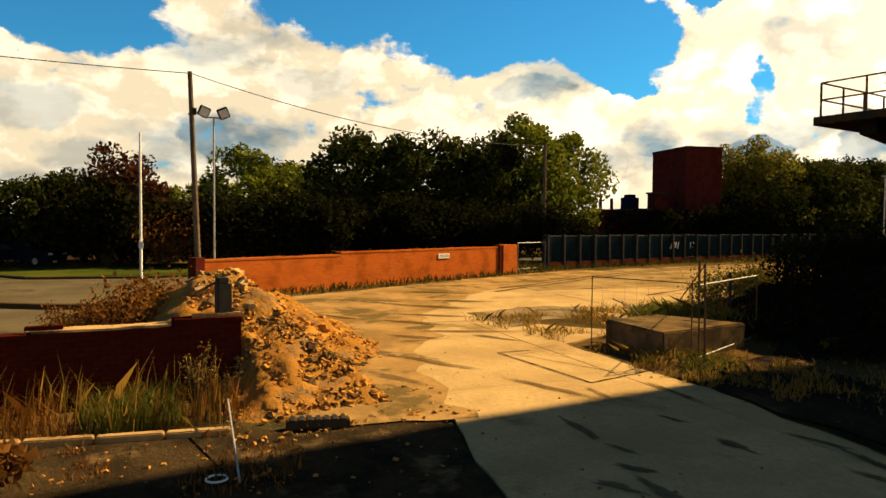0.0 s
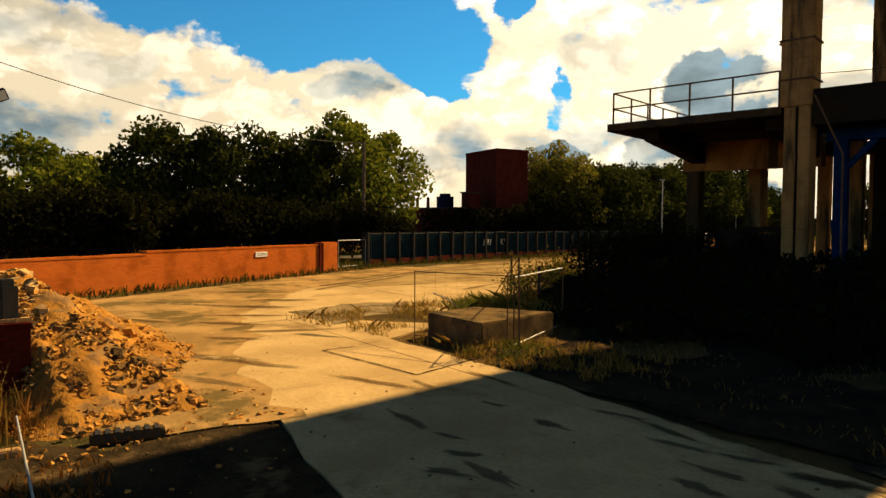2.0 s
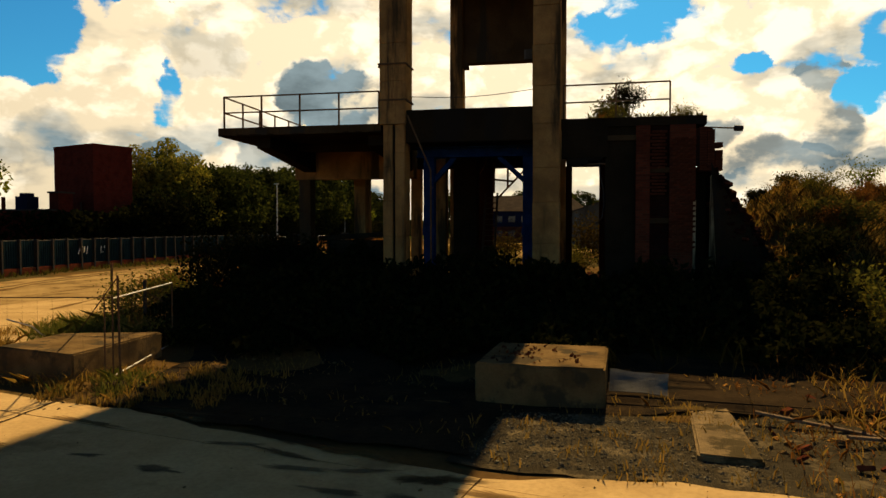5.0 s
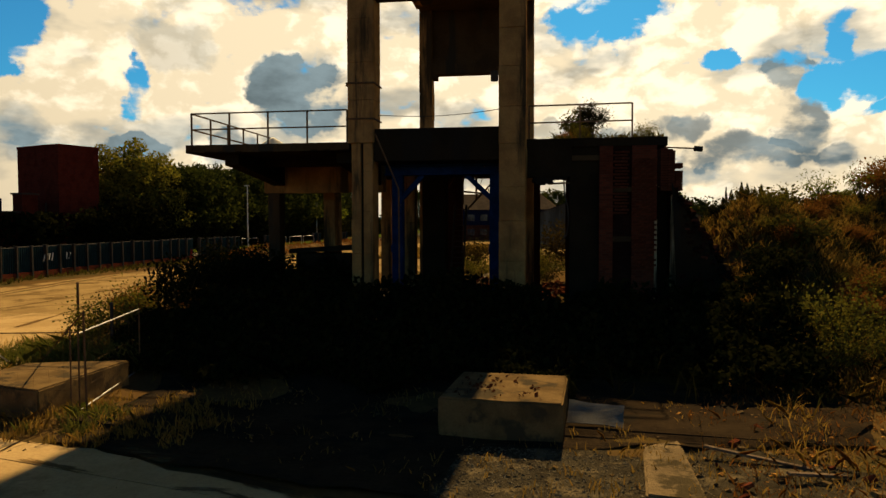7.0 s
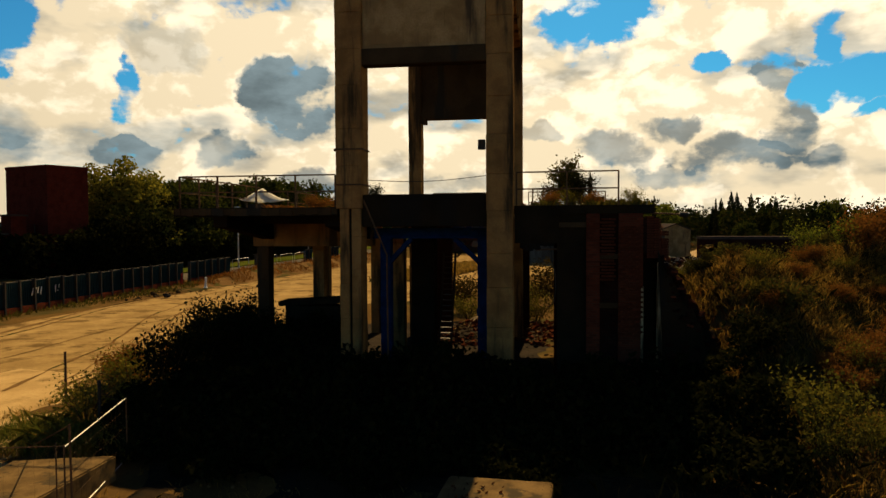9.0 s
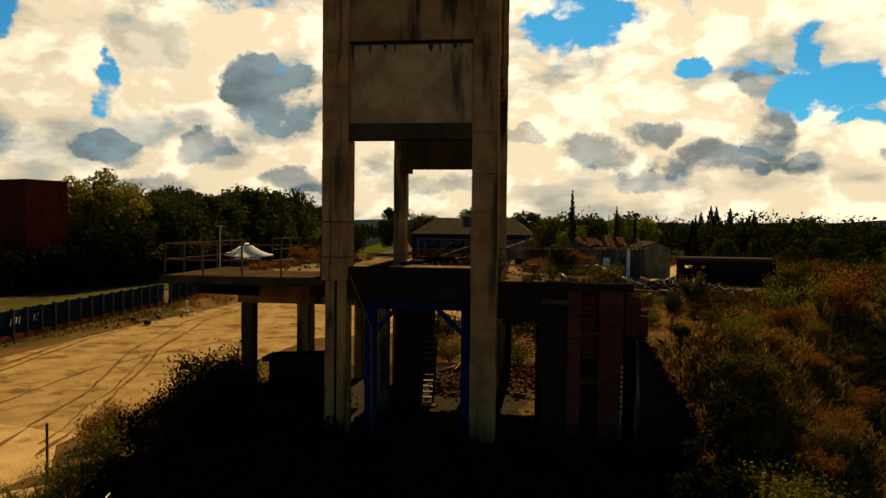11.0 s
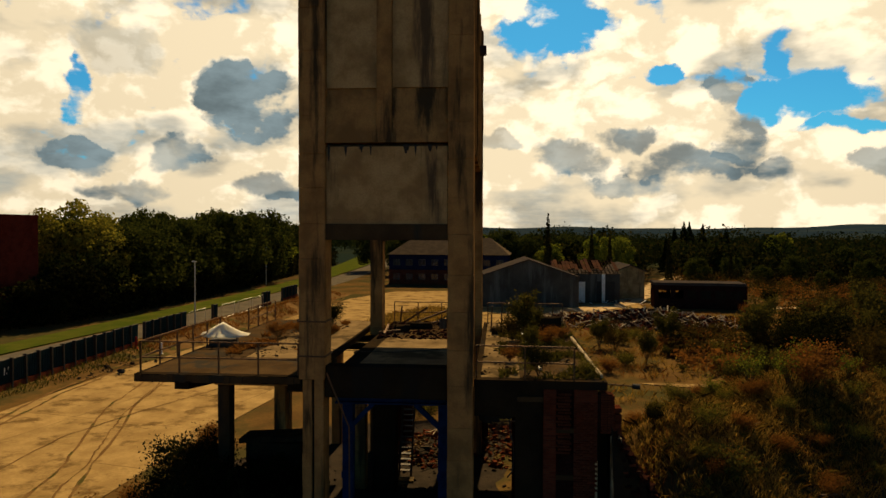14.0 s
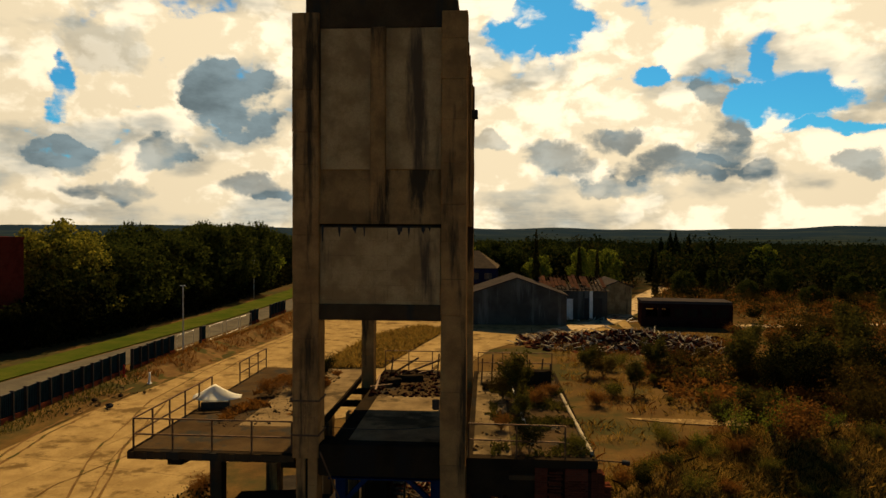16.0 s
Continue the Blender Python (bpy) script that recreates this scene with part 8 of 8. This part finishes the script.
def blob(name, cx, cy, rx, ry, turn, z, mat, label, category, group="", kind="", seed=0.0, rough=0.3):
    """A thin ragged patch lying on the ground."""
    bm = bmesh.new()
    n = 72
    ca, sa = math.cos(radians(turn)), math.sin(radians(turn))
    fade = bm.verts.layers.float.new("fade")
    mid = bm.verts.new((cx, cy, z))
    mid[fade] = 1.0
    rings = [[] for _ in range(3)]
    for i in range(n):
        a = 2 * math.pi * i / n
        k = 0.8 + 0.45 * noise.noise((math.cos(a) * 1.6 + seed, math.sin(a) * 1.6, seed)) + rough * noise.noise((math.cos(a) * 6 + seed, math.sin(a) * 6, 3.0))
        u, v = rx * k * math.cos(a), ry * k * math.sin(a)
        for ring, (g, w) in zip(rings, ((0.4, 0.9), (0.8, 0.55), (1.25, 0.0))):
            p = bm.verts.new((cx + g * (u * ca - v * sa), cy + g * (u * sa + v * ca), z))
            p[fade] = w
            ring.append(p)
    for i in range(n):
        bm.faces.new((mid, rings[0][i - 1], rings[0][i]))
        for a, b in zip(rings, rings[1:]):
            bm.faces.new((a[i - 1], b[i - 1], b[i], a[i]))
    return tagged(part(name, bm, mat), label, category, group, kind)


def drape(name):
    """Lays a patch over the lie of the land."""
    me = scene.objects[name].data
    bm = bmesh.new()
    bm.from_mesh(me)
    bmesh.ops.triangulate(bm, faces=bm.faces)
    for _ in range(4):
        bmesh.ops.subdivide_edges(bm, edges=[e for e in bm.edges if e.calc_length() > 0.7], cuts=1)
        bmesh.ops.triangulate(bm, faces=bm.faces)
    for v in bm.verts:
        v.co.z = height(v.co.x, v.co.y) + 0.07
    bm.to_mesh(me)
    bm.free()


def build_stains():
    oil, dust, earth, soil, grit = soft(OIL), soft(DUST), soft(DIRT_DARK), soft(DARK_SOIL), soft(GRAVEL_BED)
    for k, (x, y, rx, ry, a) in enumerate(((-6.8, 4.55, 0.75, 0.09, -11), (-6.0, 4.45, 0.3, 0.07, 8), (-6.56, 6.0, 0.34, 0.07, 6), (-5.42, 5.78, 0.42, 0.12, -9), (-5.4, 4.1, 0.3, 0.12, 30), (-4.7, 3.85, 0.55, 0.13, -10), (-5.1, 3.55, 0.4, 0.1, 20), (-3.85, 6.2, 0.62, 0.10, 2), (-3.05, 6.3, 0.5, 0.09, 12), (-3.07, 5.65, 0.5, 0.10, -4), (-3.1, 5.1, 0.36, 0.14, -14), (-5.0, 6.85, 0.5, 0.08, 8), (-2.2, 5.6, 0.4, 0.12, -16), (-13.6, 7.6, 0.9, 0.16, 20))):
        blob("oil_stain", x, y, rx, ry, a, 0.03, oil, "dark damp oil stain on the concrete", "stain", "oil stains", seed=k * 1.7, rough=0.14)
    for k, (x, y, rx, ry, a, mat) in enumerate(((-6.5, 8.0, 1.0, 0.28, -14, earth), (-4.6, 7.25, 1.2, 0.16, -16, soil), (-3.3, 6.85, 0.9, 0.14, -12, earth), (-2.1, 6.25, 0.7, 0.16, 10, soil), (-4.2, 6.65, 0.7, 0.09, -20, grit), (-7.6, 7.2, 0.9, 0.10, -12, earth), (-8.9, 5.6, 1.2, 0.12, 14, earth), (-8.2, 6.1, 0.5, 0.08, -10, dust), (-1.2, 5.9, 0.8, 0.14, -8, earth))):
        blob("silt_patch", x, y, rx, ry, a, 0.032 + 0.002 * (k % 3), mat, "dark silt and moss washed over the slab edge", "dirt", "silt patches", seed=k * 3.1 + 20, rough=0.4)
    # Soil sheet by the yard; its black tone holds the shade lying there.
    bm = bmesh.new()
    line = ragged([(-9.25, -8), (4, -8), (5.2, -1.2), (1.0, 0.35), (-5.42, 2.40), (-6.45, 2.72), (-7.87, 3.19), (-8.4, 2.9), (-8.3, 1.2), (-9.25, 0.6)], 0.5, 0.12)
    for t in tessellate_polygon([[Vector((x, y, 0)) for x, y in line]]):
        bm.faces.new([bm.verts.new((*line[i], 0.006)) for i in t])
    bmesh.ops.remove_doubles(bm, verts=bm.verts, dist=0.001)
    bmesh.ops.recalc_face_normals(bm, faces=bm.faces)
    tagged(part("damp_soil", bm, NEAR_SOIL), "black soil with brown patches beside the yard, shade in its colour", "soil", kind="structure")
    def sheet(name, outline, z, mat, label, category, rough=0.25):
        bm = bmesh.new()
        line = ragged(outline, 0.4, rough)
        for t in tessellate_polygon([[Vector((x, y, 0)) for x, y in line]]):
            bm.faces.new([bm.verts.new((*line[i], z)) for i in t])
        bmesh.ops.remove_doubles(bm, verts=bm.verts, dist=0.001)
        bmesh.ops.recalc_face_normals(bm, faces=bm.faces)
        for f in bm.faces:
            if f.normal.z < 0:
                f.normal_flip()
        tagged(part(name, bm, mat), label, category, kind="structure")
    sheet("sandy_dirt", [(-7.9, 3.45), (-10.9, 4.35), (-13.0, 5.35), (-14.5, 6.5), (-18.0, 8.0), (-19.3, 9.4), (-22.9, 12.9), (-25.8, 18.1), (-29.9, 27.0), (-32.3, 26.5), (-30.2, 19.5), (-26.2, 10.0), (-24.0, 4.4), (-16.0, 2.4), (-8.6, 1.3)], 0.028, SAND_DIRT, "sandy brown dirt spread along the concrete yard's edge", "dirt", 0.4)
    for k, (x, y, rx, ry, a, mat) in enumerate(((-10.6, 3.7, 0.9, 0.2, 18, dust), (-12.6, 4.6, 1.3, 0.3, 26, dust), (-14.4, 5.9, 0.9, 0.25, 40, earth), (-16.6, 7.0, 1.2, 0.3, 35, earth), (-19.6, 9.2, 1.5, 0.35, 42, earth), (-14.6, 7.5, 1.5, 0.14, 62, earth), (-21.5, 8.0, 1.8, 0.3, 30, dust), (-23.5, 11.5, 1.8, 0.35, 55, earth), (-11.6, 4.9, 1.1, 0.16, 24, earth), (-17.6, 8.3, 1.6, 0.22, 48, earth), (-20.6, 10.9, 1.5, 0.25, 50, earth), (-18.4, 5.6, 1.3, 0.2, 22, earth))):
        blob("dirt_patch", x, y, rx, ry, a, 0.034 + 0.003 * (k % 3), mat, "brown dirt spread over the concrete", "dirt", "dirt patches", seed=k * 2.3 + 9)
    sheet("gravel_bed", [(-2.1, 6.9), (0.4, 6.75), (2.2, 6.6), (4.6, 7.4), (4.4, 9.2), (1.9, 10.4), (-0.2, 9.7), (-2.0, 9.5)], 0.006, GRAVEL_BED, "dark cindery gravel bed before the block", "gravel", 0.3)
    sheet("tarmac_patch", [(-14.8, 8.9), (-14.9, 10.6), (-15.7, 12.5), (-17.5, 13.9), (-18.2, 11.9), (-17.6, 9.5)], 0.030, PATCH, "worn grey-brown tarmac patch in the concrete", "tarmac patch", 0.3)
    # saw-cut outline of an old trench, gone to weeds
    for k, (p, q) in enumerate((((-11.83, 6.6), (-9.64, 6.53)), ((-9.64, 6.53), (-8.79, 6.48)), ((-8.79, 6.48), (-9.05, 8.18)), ((-11.83, 6.6), (-11.76, 7.39)))):
        bm = bmesh.new()
        n = 16
        prev = None
        for i in range(n + 1):
            f = i / n
            x, y = p[0] + f * (q[0] - p[0]), p[1] + f * (q[1] - p[1])
            w = 0.02 + 0.018 * noise.noise((i * 0.6, k * 3.0, 1.0))
            jx, jy = 0.02 * noise.noise((i * 0.4, k, 5.0)), 0.02 * noise.noise((i * 0.4, k, 8.0))
            d = Vector((q[0] - p[0], q[1] - p[1])).normalized()
            cur = [bm.verts.new((x + jx - d.y * w, y + jy + d.x * w, 0.031)), bm.verts.new((x + jx + d.y * w, y + jy - d.x * w, 0.031))]
            if prev:
                bm.faces.new((prev[0], prev[1], cur[1], cur[0]))
            prev = cur
        tagged(part("joint_line", bm, DARK_SOIL), "dark weedy saw cut round an old trench", "joint", "trench cuts")

build_stains()


def build_roadside():
    bm = bmesh.new()
    pts = [(-26.2, -3.9, 0), (-25.5, -3.2, 0), (-24.4, -1.8, 0), (-23.6, -0.3, 0), (-23.2, 0.8, 0)]
    for p, q in zip(pts, pts[1:]):
        beam(bm, (p[0], p[1], 0.07), (q[0], q[1], 0.07), 0.28, 0.2)
    tagged(part("kerb_edging", bm, CONCRETE_DARK), "dark broken kerb edging on the apron", "kerb", kind="structure")
    bm = bmesh.new()
    pts = [(-42.1, -5.4), (-37.5, -2.75), (-36.05, 2), (-36.25, 8)]
    for p, q in zip(pts, pts[1:]):
        beam(bm, (p[0], p[1], 0.04), (q[0], q[1], 0.04), 0.25, 0.16)
    tagged(part("verge_kerb", bm, CONCRETE_DARK), "dark kerb along the green verge", "kerb", kind="structure")
    x, y, _ = polar(-89.6, 52)
    p = thing("lamp_post", pose(x, y, 0), "thin dark lamp post before the trees", "lamp post")
    bm = bmesh.new()
    rod(bm, (0, 0, -0.1), (0, 0, 6.3), 0.06, 0.04)
    part("pole", bm, DARK_METAL, p)
    bm = bmesh.new()
    beam(bm, (0, -0.1, 6.3), (0, 0.35, 6.36), 0.1, 0.07)
    part("head", bm, DARK_METAL, p)
    blob("coal_shale", 14.5, 22.5, 5.6, 3.6, 8, 0.0, COAL, "black coal shale below the overgrown mound", "shale", kind="structure", seed=2.0)
    drape("coal_shale")
    # Black patch laid under the deck in place of its shade.
    blob("coal_floor", -5.6, 26.6, 7.0, 7.6, 0, 0.035, COAL, "black patch darkening the shaded ground beneath the deck", "coal dirt", kind="structure", seed=6.0)
    # Dark patch stands in for tree shade that the sun doesn't cast here.
    blob("leaf_litter", -60, -2, 8.5, 24, 0, 0.02, DARK_SOIL, "dark ground patch painted as shade under the roadside trees", "soil", kind="structure", seed=4.0)
    make_bush("dock_weeds", pose(-7.9, -2.1, 0), 0.45, 0.55, RUSSET, 93, "russet dock leaves low on the dark soil", "dock clumps", 260, (0.05, 0.1), 7)
    make_bush("dock_weeds", pose(-8.5, -2.9, 0), 0.4, 0.5, RUSSET, 94, "russet dock leaves low on the dark soil", "dock clumps", 220, (0.05, 0.1), 7)
    grass("block_weeds", GREEN_GRASS, 91, "rank green-tawny weeds behind the fenced block", 5200, (-15.5, -10.2, 12.75, 15.6), (0.12, 0.62), patchy(0.8, -0.15, 3), 0.010, 0.6)
    grass("corner_weeds", GREEN_GRASS, 92, "green tufts at the fence corner", 900, (-9.6, -8.2, 8.4, 9.9), (0.06, 0.32), patchy(1.3, -0.1, 5), 0.008, 0.6)


build_roadside()


def build_edge_litter():
    rng = np.random.default_rng(101)
    for x, y, r_, mat, label in ((-31.9, 47.3, 0.34, TYRE, "black dumped lump at the yard's edge"), (-33.0, 50.5, 0.26, DARK_SOIL, "dark dumped clod at the yard's edge"), (-34.2, 48.9, 0.3, DARK_SOIL, "dark dumped clod at the yard's edge")):
        bm = bmesh.new()
        bmesh.ops.create_icosphere(bm, subdivisions=2, radius=r_)
        for v in bm.verts:
            v.co *= 0.8 + 0.5 * noise.noise(v.co * 3.0)
            v.co.z *= 0.6
        ob = part("dumped_lump", bm, mat)
        ob.matrix_world = pose(x, y, r_ * 0.4 + 0.05)
        tagged(ob, label, "debris", "dumped lumps")
    for x, y, h, mat, label in ((-37.3, 57.9, 1.1, RED_PLASTIC, "red plastic barrier post by the hoarding"), (-33.4, 55.6, 1.0, WHITE_PAINT, "white marker post at the yard's edge")):
        bm = bmesh.new()
        rod(bm, (0, 0, 0), (0, 0, h), 0.11, 0.08, 10)
        rod(bm, (0, 0, 0), (0, 0, 0.06), 0.2, 0.2, 10)
        ob = part("marker_post", bm, mat)
        ob.matrix_world = pose(x, y, 0.02, 3, 4, 0)
        tagged(ob, label, "post")
    rock_field("edge_litter", None, BLOCK, rng, 500, lambda q: (-36.0 + 4.5 * q[0], 45 + 9 * q[1]), lambda x, y: 0.03 + (0.0 if noise.noise((x * 0.7, y * 0.7, 3)) > 0.0 else -9), -1, (0.02, 0.16))
    tagged(scene.objects["edge_litter"], "pale rubble litter along the yard's edge", "stones", kind="stuff")


build_edge_litter()

# ---- the yard's slabs, last ----


slabs(yard, ragged(YARD_LINE[:-1]), radians(-9), 7.4, 6.2, -0.15, 0.02, 0.012, YARD, YARD_DIRTY)
